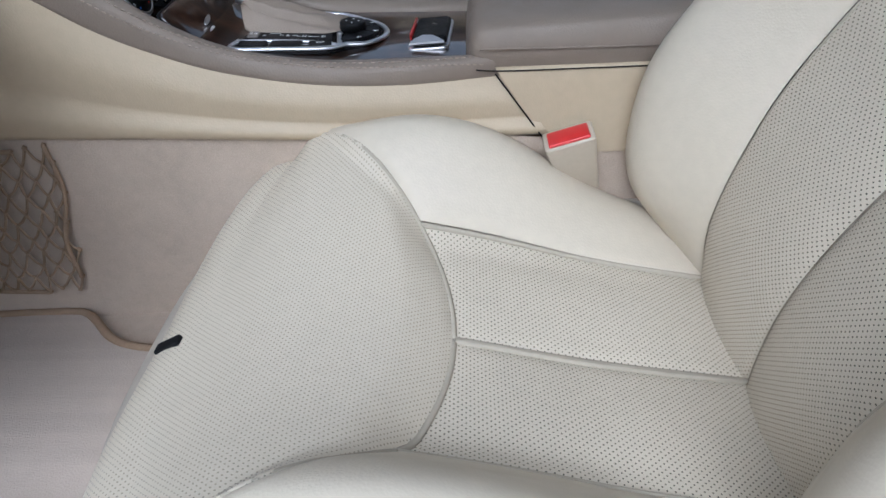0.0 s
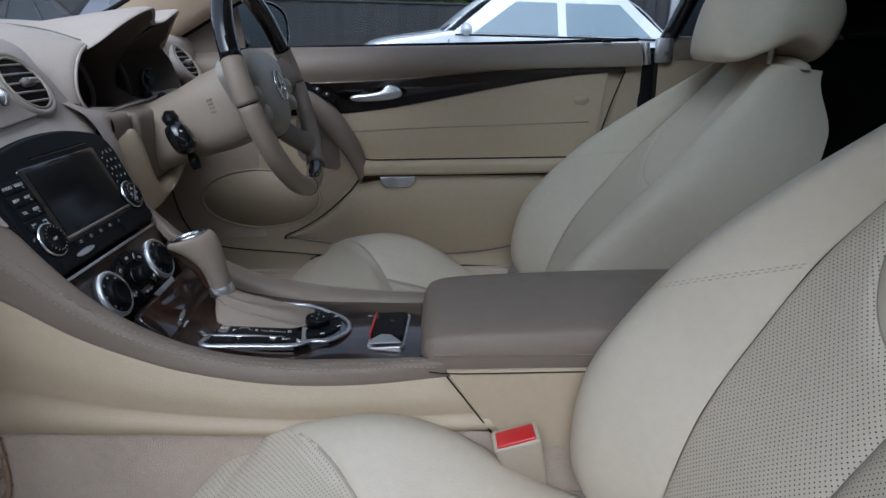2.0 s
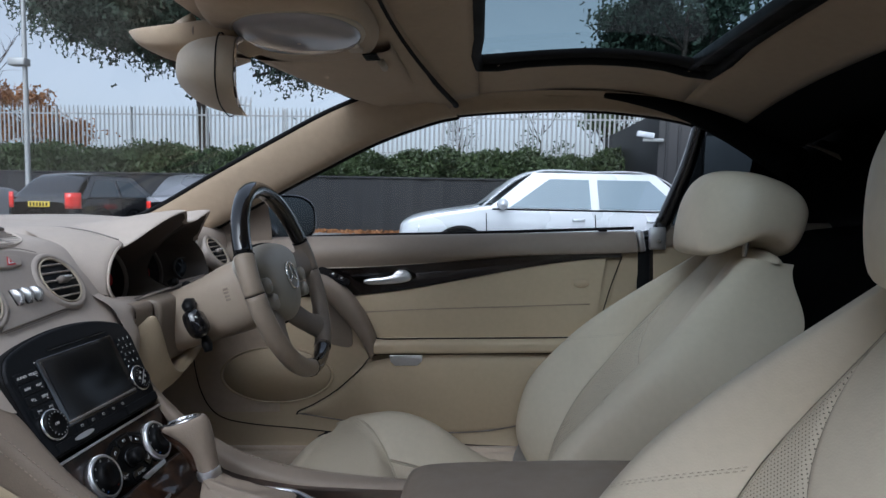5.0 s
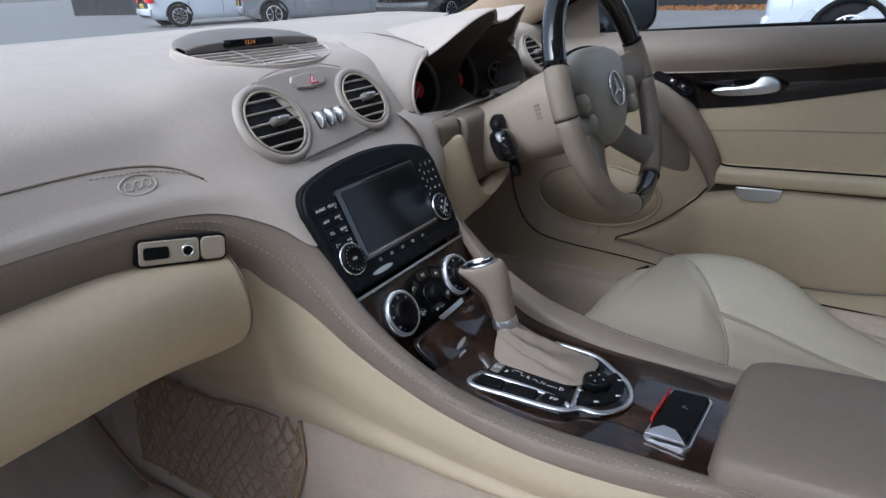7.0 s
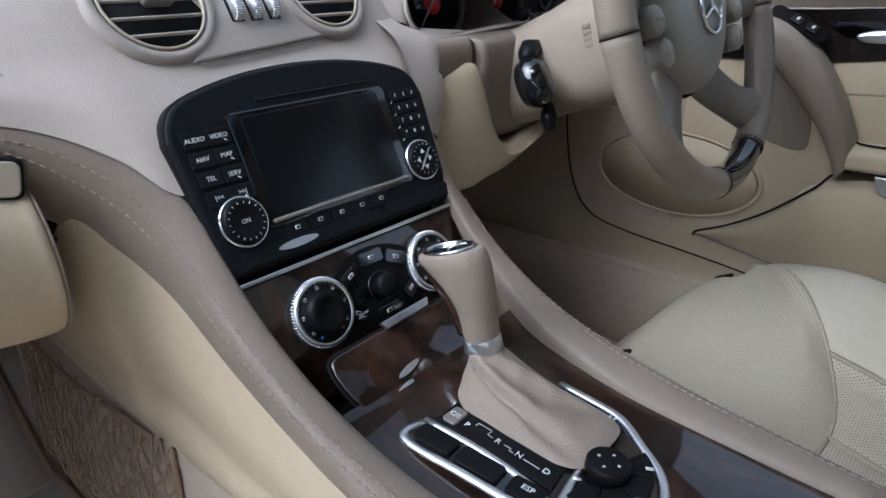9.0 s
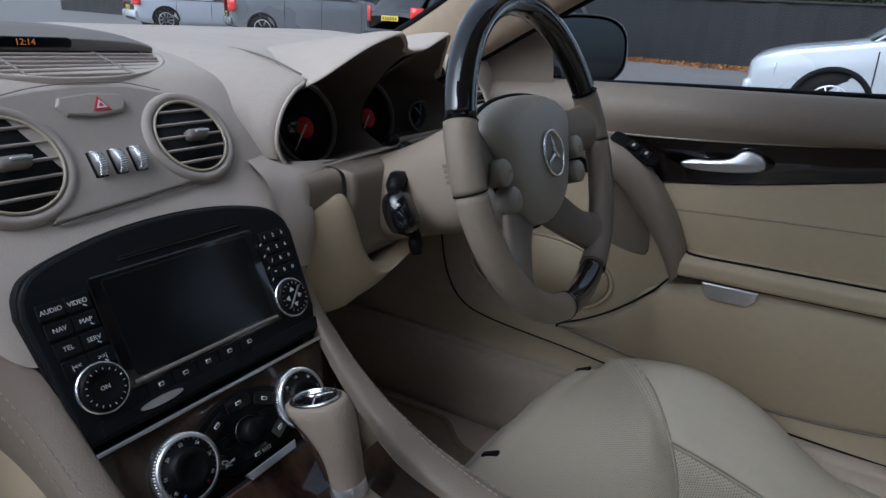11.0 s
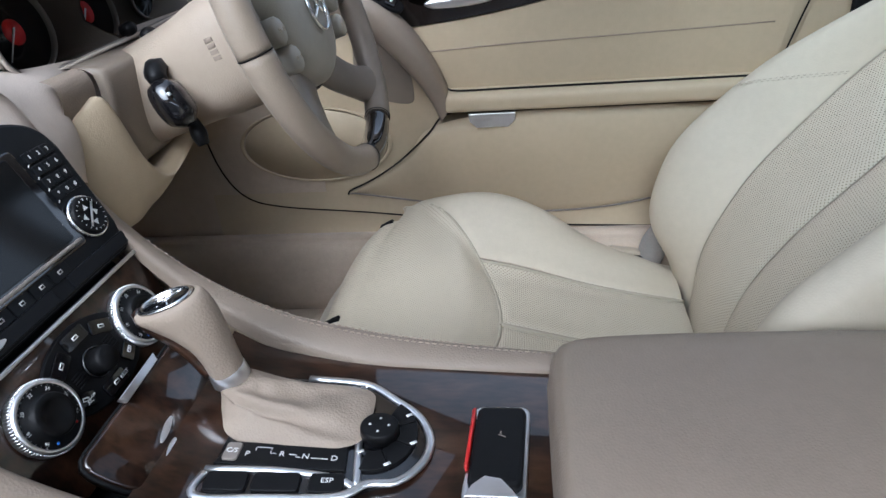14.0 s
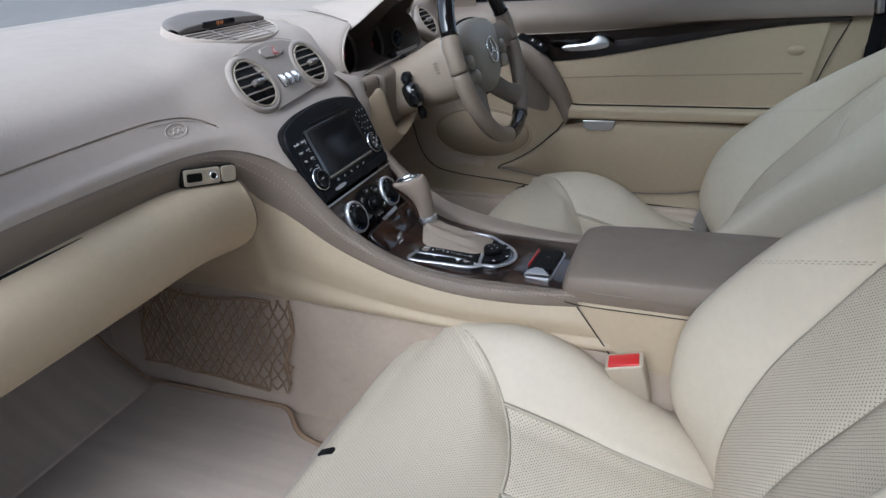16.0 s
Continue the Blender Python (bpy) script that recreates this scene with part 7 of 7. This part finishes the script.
# seat belt buckles
def buckle(at, label, turn=0):
    b = thing("belt_buckle", at, label, "seat belt buckle", "belt buckles")
    m = Matrix.Translation(at) @ pose(0, 0, 0, 14, -16, turn)
    bm = bmesh.new()
    bmesh.ops.create_cube(bm, size=1.0)
    for v in bm.verts:
        k = 1.0 if v.co.z > 0 else 0.72
        v.co = Vector((v.co.x * 0.058 * k, v.co.y * 0.032 * k, v.co.z * 0.088 - 0.044))
    bmesh.ops.bevel(bm, geom=bm.edges[:], offset=0.004, segments=3, affect="EDGES", profile=0.5)
    bm.transform(m)
    part("housing", bm, "pale", b, "cream plastic housing")
    box("red_button", (0.047, 0.023, 0.006), "red", b, m @ pose(0, -0.0015, 0.0), 0.002, "red release button")
    tube("stalk", [m @ Vector((0, 0, -0.075)), m @ Vector((0.005, 0.0, -0.12)), m @ Vector((0.015, 0.004, -0.20))], [0.014, 0.012, 0.012], "pale", b, 10, 4, flat=0.5)
    return b


buckle((0.141, -0.152, 0.640), "cream belt buckle with red release button")
anchor = thing("belt_anchor", (0.13, 0.66, 0.50), "grey sleeve and bracket beside the driver seat", "seat belt anchor")
tube("sleeve", [(0.165, 0.655, 0.585), (0.160, 0.66, 0.55), (0.150, 0.665, 0.50)], [0.016, 0.024, 0.022], fabric("grey_sleeve", (0.25, 0.23, 0.21), 400.0), anchor, 12, 5)
box("bracket", (0.07, 0.02, 0.012), "pale", anchor, pose(0.115, 0.66, 0.535, 0, 12, 8), 0.003)
box("clip", (0.022, 0.018, 0.026), "rubber", anchor, pose(0.130, 0.655, 0.518, 0, 10, 0), 0.003)
box("foot", (0.11, 0.06, 0.10), "pale", anchor, pose(0.14, 0.655, 0.455), 0.01)
anchor.location.x += 0.085
anchor.location.z -= 0.02


# ---- outside ----
CABIN = set(scene.objects)
M["asphalt"] = plain("asphalt", (0.19, 0.185, 0.18), 0.85, 0, 0.25, 6.0, 0.6, 0, 160.0)
M["fence"] = plain("galvanised_steel", (0.42, 0.43, 0.43), 0.5, 0.6, 0.1, 8.0)
M["wallblack"] = plain("black_painted_wall", (0.012, 0.013, 0.015), 0.6, 0, 0.2, 3.0, 0.2)
M["wallgrey"] = plain("grey_blocker_wall", (0.16, 0.145, 0.125), 0.85, 0, 0.15, 3.0, 0.3)
M["leaf"] = plain("hedge_leaf", (0.042, 0.066, 0.022), 0.6, 0, 0.5, 9.0)
M["pine"] = plain("pine_needles", (0.042, 0.070, 0.045), 0.7, 0, 0.4, 5.0)
M["autumn"] = plain("autumn_leaf", (0.28, 0.12, 0.04), 0.7, 0, 0.4, 9.0)
M["bark"] = plain("bark", (0.075, 0.06, 0.05), 0.9, 0, 0.3, 12.0, 0.8)
M["carsilver"] = plain("pale_silver_paint", (0.60, 0.63, 0.66), 0.28, 0.25, 0.02, 5.0, 0, 0.8)
M["carblack"] = plain("black_paint", (0.015, 0.016, 0.018), 0.2, 0, 0.1, 5.0, 0, 1.0)
M["cargrey"] = plain("grey_paint", (0.22, 0.23, 0.25), 0.3, 0.3, 0.05, 5.0, 0, 0.8)
M["carwhite"] = plain("white_paint", (0.62, 0.65, 0.70), 0.25, 0.0, 0.02, 5.0, 0, 0.8)
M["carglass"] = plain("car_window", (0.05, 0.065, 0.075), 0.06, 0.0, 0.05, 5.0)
# pale blue base colour paints the sky's reflection into the panes
M["palewindow"] = plain("sky_toned_window", (0.20, 0.26, 0.30), 0.08, 0.0, 0.05, 5.0)
M["taillight"] = plain("tail_light", (0.75, 0.04, 0.03), 0.15, 0, 0.05, 20.0, 0, 0.6)
M["plate"] = plain("yellow_plate", (0.85, 0.62, 0.06), 0.5)
M["headlamp"] = plain("headlamp_glass", (0.55, 0.58, 0.6), 0.1, 0.3, 0.05)

rows = [[(x, y, GROUND) for y in np.linspace(-60, 120, 13)] for x in np.linspace(-120, 90, 13)]
tagged(surf("ground", rows, "asphalt", None, 1, 1, flip=True), "grey worn asphalt of a car park", "asphalt", kind="structure")

WALL_Y = 18.0


def car(name, at, heading, paint, label, L=4.15, W=1.72, H=1.45, hood=0.98, kind="hatch", window="carglass"):
    """A parked car, nose towards -x before it is turned by heading (degrees)."""
    c = thing(name, at, label, "car", "parked cars")
    m = Matrix.Translation(at) @ pose(0, 0, 0, 0, 0, heading)
    h = L / 2
    belt = H * 0.645
    # body: stations along the length, points round the half section mirrored
    st = [(-h, 0.70, 0.45, 0.62), (-h + 0.06, 0.90, 0.28, 0.74), (-h + 0.35, 0.98, 0.20, 0.84), (-h + 0.9, 1.0, 0.18, 0.93), (-h + 1.25, 1.0, 0.18, hood), (-0.35, 1.0, 0.18, belt), (h - 1.2, 1.0, 0.18, belt + 0.02), (h - 0.5, 0.98, 0.20, belt + 0.03), (h - 0.08, 0.92, 0.28, belt + 0.01), (h, 0.80, 0.42, belt - 0.12)]
    rows = []
    for x, w, zb, zt in st:
        w *= W / 2
        rows.append([tuple(m @ Vector(p)) for p in ((x, -w * 0.9, zb), (x, -w * 0.99, zb + 0.10), (x, -w, (zb + zt) / 2), (x, -w * 0.97, zt - 0.06), (x, -w * 0.86, zt), (x, 0, zt + 0.03), (x, w * 0.86, zt), (x, w * 0.97, zt - 0.06), (x, w, (zb + zt) / 2), (x, w * 0.99, zb + 0.10), (x, w * 0.9, zb))])
    body = surf("body", rows, paint, c, 4, 3)
    # glasshouse
    x0, x1, x2, x3 = -h + 1.02, -h + 1.72, h - 0.75, h - 0.14
    if kind == "coupe":
        x2, x3 = h - 1.35, h - 0.55
    if kind == "pickup":
        x0, x1, x2, x3 = -h + 1.35, -h + 1.95, 0.75, 0.95
    gl = [(x0, 0.80, belt - 0.02), (x1, 0.66, H - 0.03), ((x1 + x2) / 2, 0.66, H), (x2, 0.65, H - 0.03), (x3, 0.76, belt + 0.02)]
    rows = []
    for x, w, z in gl:
        w *= W / 2 * 1.08
        rows.append([tuple(m @ Vector(p)) for p in ((x, -w, z - 0.03), (x, -w * 0.93, z), (x, 0, z + 0.02), (x, w * 0.93, z), (x, w, z - 0.03))])
    surf("roof", rows, paint, c, 4, 3)
    for s in (-1, 1):
        wb, wt = W / 2 * 0.955, W / 2 * 0.715
        q = 0.012

        def side_glass(xa, xb, xc, xd):
            pts = [(xa, belt + 0.015), (xb, H - 0.115), (xc, H - 0.115), (xd, belt + 0.015)]
            g = [[tuple(m @ Vector((x, s * (wb + (wt - wb) * (z - belt) / (H - belt) + q), z))) for x, z in pr] for pr in ((pts[0], pts[1]), (pts[3], pts[2]))]
            return g

        # painted side frame under the panes
        surf("side_frame", [[tuple(m @ Vector((x, s * (wb + (wt - wb) * (z - belt) / (H - belt)), z))) for x, z in pr] for pr in (((x0 + 0.12, belt - 0.02), (x1 + 0.05, H - 0.03)), ((x3 - 0.05, belt - 0.02), (x2 - 0.02, H - 0.03)))], paint, c, 4, 4)
        b0 = x1 + (x2 - x1) * 0.50
        surf("side_window", side_glass(x0 + 0.42, x1 + 0.26, b0 - 0.06, b0 - 0.05), window, c, 2, 2)
        if kind != "coupe":
            surf("side_window", side_glass(b0 + 0.06, b0 + 0.05, x2 - 0.10, x3 - 0.30), window, c, 2, 2)
        rub = [tuple(m @ Vector((x, s * (wb + q), belt - 0.006))) for x in (x0 + 0.2, 0.0, x3 - 0.25)]
        tube("window_line", rub, 0.012, "rubber", c, 6, 3)
        for xd in (b0 - 0.22, b0 + 0.75):
            if kind == "hatch":
                tube("door_handle", [tuple(m @ Vector((xd - 0.08, s * (W / 2 + 0.012), belt - 0.13))), tuple(m @ Vector((xd + 0.08, s * (W / 2 + 0.012), belt - 0.125)))], 0.017, paint, c, 8, 3)
        for xd in (x0 + 0.12, b0, b0 + 1.0):
            tube("door_gap", [tuple(m @ Vector((xd, s * (W / 2 * 0.99 + 0.003), belt - 0.06))), tuple(m @ Vector((xd + 0.01, s * (W / 2 + 0.003), 0.60))), tuple(m @ Vector((xd + 0.02, s * (W / 2 * 0.992 + 0.003), 0.30)))], 0.006, "rubber", c, 6, 3)
        lathe("wing_mirror", [(0.0, -0.09), (0.06, -0.07), (0.075, 0.0), (0.06, 0.07), (0.0, 0.09)], paint, c, m @ pose(x0 + 0.32, s * (W / 2 + 0.11), belt + 0.06, 90, 0, 0), 14)
        for xw in (-h + 0.82, h - 0.80):
            mw_ = m @ pose(xw, s * (W / 2 - 0.10), 0.315, -90 * s, 0, 0)
            wh = lathe("wheel", [(0.20, -0.06), (0.30, -0.06), (0.315, -0.03), (0.315, 0.08), (0.30, 0.10), (0.215, 0.10)], "rubber", c, mw_, 32, "black tyre")
            lathe("rim", [(0.215, 0.095), (0.20, 0.085), (0.19, 0.05), (0.0, 0.05)], "rubber", wh, mw_, 32)
            ring("rim_edge", 0.205, 0.02, 0.015, "silver", wh, mw_ @ pose(0, 0, 0.088), 32)
            lathe("hub", [(0.05, 0.05), (0.05, 0.095), (0.0, 0.10)], "silver", wh, mw_, 16)
            for a in range(0, 360, 36 if kind != "pickup" else 60):
                tube("rim_spoke", [mw_ @ Vector((0.04 * math.cos(radians(a)), 0.04 * math.sin(radians(a)), 0.088)), mw_ @ Vector((0.2 * math.cos(radians(a)), 0.2 * math.sin(radians(a)), 0.09))], 0.014, "silver", wh, 6, 1)
            arch = [tuple(m @ Vector((xw + 0.365 * math.cos(a), s * (W / 2 * 0.995), 0.315 + 0.365 * math.sin(a)))) for a in np.linspace(0.0, math.pi, 11)]
            tube("wheel_arch", arch, 0.03, "rubber", c, 8, 2)
            lathe("arch_well", [(0.0, 0.0), (0.36, 0.0), (0.36, 0.012), (0.0, 0.014)], "rubber", c, m @ pose(xw, s * (W / 2 * 0.985), 0.33, -90 * s, 0, 0), 28)
        # lamps
        rows = [[tuple(m @ Vector((x, s * y, z))) for z in (0.56, 0.70)] for x, y in ((-h + 0.02, W * 0.24), (-h + 0.06, W * 0.36), (-h + 0.28, W * 0.475))]
        surf("headlamp", rows, "headlamp", c, 3, 3, solid=0.02)
        zt = (0.70, belt + 0.10 if name == "black_car" else belt - 0.10) if kind != "coupe" else (0.70, 0.88)
        rows = [[tuple(m @ Vector((x, s * y, z))) for z in zt] for x, y in ((h + 0.012, W * (0.27 if kind == "coupe" else 0.36)), (h - 0.01, W * 0.43), (h - 0.16, W * 0.492))]
        surf("tail_lamp", rows, "taillight", c, 3, 3, solid=0.02)
    # front and rear glass
    for xa, xb, nm in ((x0, x1, "front_window"), (x3, x2, "rear_window")):
        d = -0.014 if nm == "front_window" else 0.014
        rows = [[tuple(m @ Vector((xa + (xb - xa) * t + d, s * (W / 2) * (0.74 - 0.13 * t), belt - 0.01 + (H - 0.07 - belt) * t + 0.012))) for t in (0.08, 0.5, 0.94)] for s in (-1, -0.5, 0, 0.5, 1)]
        surf(nm, rows, window, c, 3, 3)
    box("number_plate", (0.012, 0.50, 0.11), "plate", c, m @ pose(h + 0.02, 0, 0.62 if kind != "hatch" else 0.78), 0.003, "yellow plate")
    for k in range(6):
        box("plate_bar", (0.002, 0.045, 0.07), "black", c, m @ pose(h + 0.0275, -0.19 + 0.075 * k, 0.62 if kind != "hatch" else 0.78), 0.0)
    box("rear_bumper", (0.10, W * 0.94, 0.20), paint, c, m @ pose(h - 0.01, 0, 0.45), 0.04)
    box("front_bumper", (0.10, W * 0.92, 0.20), paint, c, m @ pose(-h + 0.03, 0, 0.42), 0.04)
    if kind == "pickup":
        box("load_bed", (1.7, W * 0.94, 0.10), paint, c, m @ pose(h - 0.95, 0, belt + 0.03), 0.03)
        box("bed_floor", (1.55, W * 0.80, 0.06), "rubber", c, m @ pose(h - 0.95, 0, belt + 0.07), 0.01)
        tube("step_bar", [tuple(m @ Vector((-0.9, -W / 2, 0.36))), tuple(m @ Vector((0.9, -W / 2, 0.36)))], 0.035, "silver", c, 8, 3)
        box("tailgate_trim", (0.02, 0.2, 0.1), "black", c, m @ pose(h + 0.02, 0, belt - 0.08), 0.01)
    return c


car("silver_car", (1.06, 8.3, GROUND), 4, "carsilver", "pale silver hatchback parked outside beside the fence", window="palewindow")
car("black_car", (-8.95, 13.9, GROUND), -95, "carblack", "black hatchback seen from behind with lit-red lamps", L=3.95, W=1.70, H=1.44)
car("grey_pickup", (-13.3, 14.1, GROUND), -125, "cargrey", "grey pickup truck parked in the car park", L=5.0, W=1.80, H=1.72, hood=1.12, kind="pickup")
car("white_car", (-17.4, 13.6, GROUND), -112, "carwhite", "white coupe parked beside the pickup", L=4.6, W=1.80, H=1.38, kind="coupe")
car("dark_car", (-6.75, 15.4, GROUND), -95, "cargrey", "grey car half hidden by the pillar", L=4.0, W=1.70, H=1.5)

# black corrugated wall at the far side
wall = thing("boundary_wall", (0, WALL_Y, GROUND), "black corrugated boundary wall with leaves along its foot", "wall", kind="structure")
n_ = 280
rows = []
for i in range(n_ + 1):
    x = -34 + 62 * i / n_
    d = 0.035 if (i // 2) % 2 else 0.0
    rows.append([(x, WALL_Y + d, GROUND), (x, WALL_Y + d, 1.76)])
surf("sheeting", rows, "wallblack", wall, 1, 1)
for ob in wall.children:
    for p in ob.data.polygons:
        p.use_smooth = False
box("wall_cap", (62, 0.16, 0.06), "wallblack", wall, pose(-3, WALL_Y + 0.05, 1.78), 0.01)

# unseen wall added behind the camera; keeps low sky light off the far side
back_wall = thing("wall_south", (0, -4.4, GROUND), "unseen plain grey wall added to block low light", "wall", kind="structure")
box("sheeting", (40, 0.2, 2.5), "wallgrey", back_wall, pose(0, -4.5, GROUND + 1.25), 0.02)

# hedge behind the wall
random.seed(11)


def leaf_cloud(name, pts, size, mat, label, category, parent=None, jitter=0.6, label_part=""):
    verts, faces = [], []
    for p in pts:
        s = size * random.uniform(0.6, 1.4)
        a = Euler((random.uniform(0, 6.3), random.uniform(0, 6.3), random.uniform(0, 6.3))).to_matrix()
        o = len(verts)
        for v in ((-1, -0.5, 0), (0, -0.15, 0.25), (1, -0.5, 0), (1, 0.5, 0.1), (0, 0.2, 0.3), (-1, 0.5, 0)):
            verts.append(Vector(p) + a @ (Vector(v) * s))
        faces += [(o, o + 1, o + 4, o + 5), (o + 1, o + 2, o + 3, o + 4)]
    ob = mesh(name, verts, faces, mat, parent, label_part, False)
    if parent is None:
        tagged(ob, label, category, kind="stuff")
    return ob


hp = []
for _ in range(52000):
    x = random.uniform(-30, 26)
    y = WALL_Y + 0.4 + random.random() ** 2 * 2.2
    zt = 2.62 + 0.16 * math.sin(x * 1.7) * math.sin(x * 0.43) + 0.08 * math.sin(x * 5.1)
    z = 1.60 + (zt - 1.60) * random.random() ** 0.75
    hp.append((x, y - 0.15 * math.sin(x * 3 + z * 4), z + 0.06 * random.random()))
leaf_cloud("hedge", hp, 0.075, "leaf", "dense clipped green hedge behind the black wall", "hedge")
rows = [[(x, WALL_Y + 1.2, 0.9), (x, WALL_Y + 1.1, 2.0), (x, WALL_Y + 1.6, 2.36), (x, WALL_Y + 2.6, 2.5)] for x in np.linspace(-30, 26, 30)]
tagged(surf("hedge_core", rows, M["leaf"], None, 1, 2), "dense dark inside of the hedge", "hedge", kind="stuff")

# palisade fence on top of the bank
fence = thing("palisade_fence", (0, WALL_Y + 3.0, 2.4), "galvanised steel palisade fence behind the hedge", "fence")
pale_me = None
FY, F0, F1 = WALL_Y + 3.0, 2.2, 4.25
for i in range(300):
    x = -26 + 0.16 * i
    if pale_me is None:
        bm = bmesh.new()
        pts = [(-0.034, 0.0, F0), (-0.012, -0.02, F0), (0.012, -0.02, F0), (0.034, 0.0, F0)]
        lo = [bm.verts.new(p) for p in pts]
        hi = [bm.verts.new((p[0], p[1], F1 - 0.16)) for p in pts]
        top = [bm.verts.new((p[0] * 0.12, p[1], F1)) for p in pts]
        for a, b in ((lo, hi), (hi, top)):
            for k in range(3):
                bm.faces.new((a[k], a[k + 1], b[k + 1], b[k]))
        ob = part("pale", bm, "fence", fence, smooth=False)
        pale_me = ob.data
        ob.location.x, ob.location.y = x, FY
    else:
        ob = attach(new("pale", pale_me), fence)
        ob.location.x, ob.location.y = x, FY
for z in (2.75, 3.95):
    box("rail", (49, 0.04, 0.05), "fence", fence, pose(-2.0, FY + 0.03, z), 0.005)
for i in range(18):
    box("post", (0.06, 0.10, 2.3), "fence", fence, pose(-26 + 2.75 * i, FY + 0.07, 3.05), 0.005)

# leaves along the wall foot
lp = [(random.uniform(-24, 24), WALL_Y - random.random() ** 2 * 0.9, GROUND + 0.02 + 0.03 * random.random()) for _ in range(7000)]
leaf_cloud("fallen_leaves", lp, 0.055, "autumn", "strip of fallen brown leaves along the wall", "leaves")


def tree(name, at, height, spread, label, mat="leaf", base=0.35, leaves=5000, lsize=0.10, flat=0.6, trunk=0.16, seed=1, bare=False):
    random.seed(seed)
    t = thing(name, at, label, "tree")
    top = Vector(at) + Vector((0, 0, height))
    forks = []
    tr = [Vector(at), Vector(at) + Vector((0.1, 0.05, height * 0.25)), Vector(at) + Vector((-0.05, 0, height * 0.5)), Vector(at) + Vector((0.1, 0, height * 0.8))]
    tube("trunk", tr, [trunk, trunk * 0.8, trunk * 0.6, trunk * 0.25], "bark", t, 10, 4)
    verts_pts = []
    for i in range((14 if spread < 5 else 30) if not bare else 26):
        a = random.uniform(0, 2 * math.pi)
        h0 = height * random.uniform(base * 0.8, 0.78)
        p0 = Vector(at) + Vector((0, 0, h0))
        r = spread * random.uniform(0.5, 1.0)
        p2 = p0 + Vector((r * math.cos(a), r * math.sin(a), height * random.uniform(0.10, 0.30)))
        p1 = (p0 + p2) / 2 + Vector((0, 0, -0.1 * height * random.random()))
        tube("limb", [p0, p1, p2], [trunk * 0.35, trunk * 0.2, trunk * 0.06], "bark", t, 6, 3)
        forks.append((p1, p2))
        for _ in range(4 if bare else 0):
            q = p1.lerp(p2, random.random())
            e = q + Vector((random.uniform(-1, 1), random.uniform(-1, 1), random.uniform(0.2, 1.2))) * spread * 0.35
            tube("twig", [q, (q + e) / 2 + Vector((0.05, 0, 0.05)), e], [trunk * 0.08, trunk * 0.05, trunk * 0.02], "bark", t, 5, 2)
    for _ in range(leaves):
        p1, p2 = random.choice(forks)
        c = p1.lerp(p2, random.uniform(0.35, 1.1))
        d = Vector((random.gauss(0, 1), random.gauss(0, 1), random.gauss(0, 0.55))) * spread * 0.17
        verts_pts.append(c + d)
    if leaves:
        leaf_cloud("crown", verts_pts, lsize, mat, "", "", t)
    return t


tree("pine_tree", (-10.8, 23.5, GROUND), 10.8, 5.4, "umbrella pine with dense dark crown behind the fence", "pine", 0.62, 100000, 0.105, trunk=0.28, seed=3)
tree("small_tree", (2.4, 24.0, GROUND), 5.0, 1.3, "thin young tree with sparse leaves behind the fence", "leaf", 0.45, 700, 0.07, trunk=0.09, seed=5)
tree("small_tree", (4.9, 23.0, GROUND), 5.6, 1.6, "small tree with dark trunk behind the fence", "leaf", 0.5, 1500, 0.08, trunk=0.2, seed=6)
tree("small_tree", (-0.8, 25.0, GROUND), 5.0, 1.0, "bare thin tree behind the fence", "leaf", 0.4, 150, 0.06, trunk=0.06, seed=8, bare=True)
tree("autumn_tree", (-18.1, 24.0, GROUND), 5.4, 1.9, "autumn tree with orange leaves beyond the fence", "autumn", 0.35, 3500, 0.09, trunk=0.12, seed=9)
tree("bare_tree", (-20.8, 24.0, GROUND), 8.6, 2.0, "tall bare winter tree beyond the fence", "bark", 0.3, 0, 0.1, trunk=0.12, seed=10, bare=True)
tree("roof_tree", (9.5, 30.0, GROUND), 13.2, 3.6, "tall leafy tree seen through the glass roof", "pine", 0.4, 16000, 0.15, trunk=0.25, seed=12)

# lamp post
lamp = thing("lamp_post", (-13.25, 17.2, GROUND), "tall grey lamp post by the hedge", "lamp post")
tube("pole", [(-13.25, 17.2, GROUND), (-13.25, 17.2, 4.0), (-13.25, 17.2, 9.0)], [0.08, 0.07, 0.05], "fence", lamp, 12, 3)
box("box_light", (0.5, 0.3, 0.22), "fence", lamp, pose(-13.35, 17.1, 4.9), 0.03)

# dark building with a security camera
shed = thing("dark_building", (9.8, 17.0, GROUND), "dark clad building with a roller door and camera", "building")
box("cladding", (9.0, 7.0, 3.3), "wallblack", shed, pose(8.9, 18.5, GROUND + 1.65), 0.02)
for k in range(30):
    box("cladding_rib", (0.06, 0.04, 3.2), "wallblack", shed, pose(4.6 + 0.3 * k, 14.98, GROUND + 1.65), 0.01)
box("roller_door", (2.4, 0.06, 2.4), "cargrey", shed, pose(6.7, 14.95, GROUND + 1.5), 0.01)
box("camera_arm", (0.5, 0.08, 0.08), "fence", shed, pose(4.25, 14.9, 2.7), 0.01)
box("camera_body", (0.42, 0.14, 0.14), "carwhite", shed, pose(4.05, 14.85, 2.82, 0, 8, 0), 0.03)

# the car park slopes a little against the car's floor
slope = pose(0, 0, 0, 0.7, 2.3, 0)
for ob in [o for o in scene.objects if o not in CABIN and o.parent is None]:
    ob.matrix_basis = slope @ ob.matrix_basis
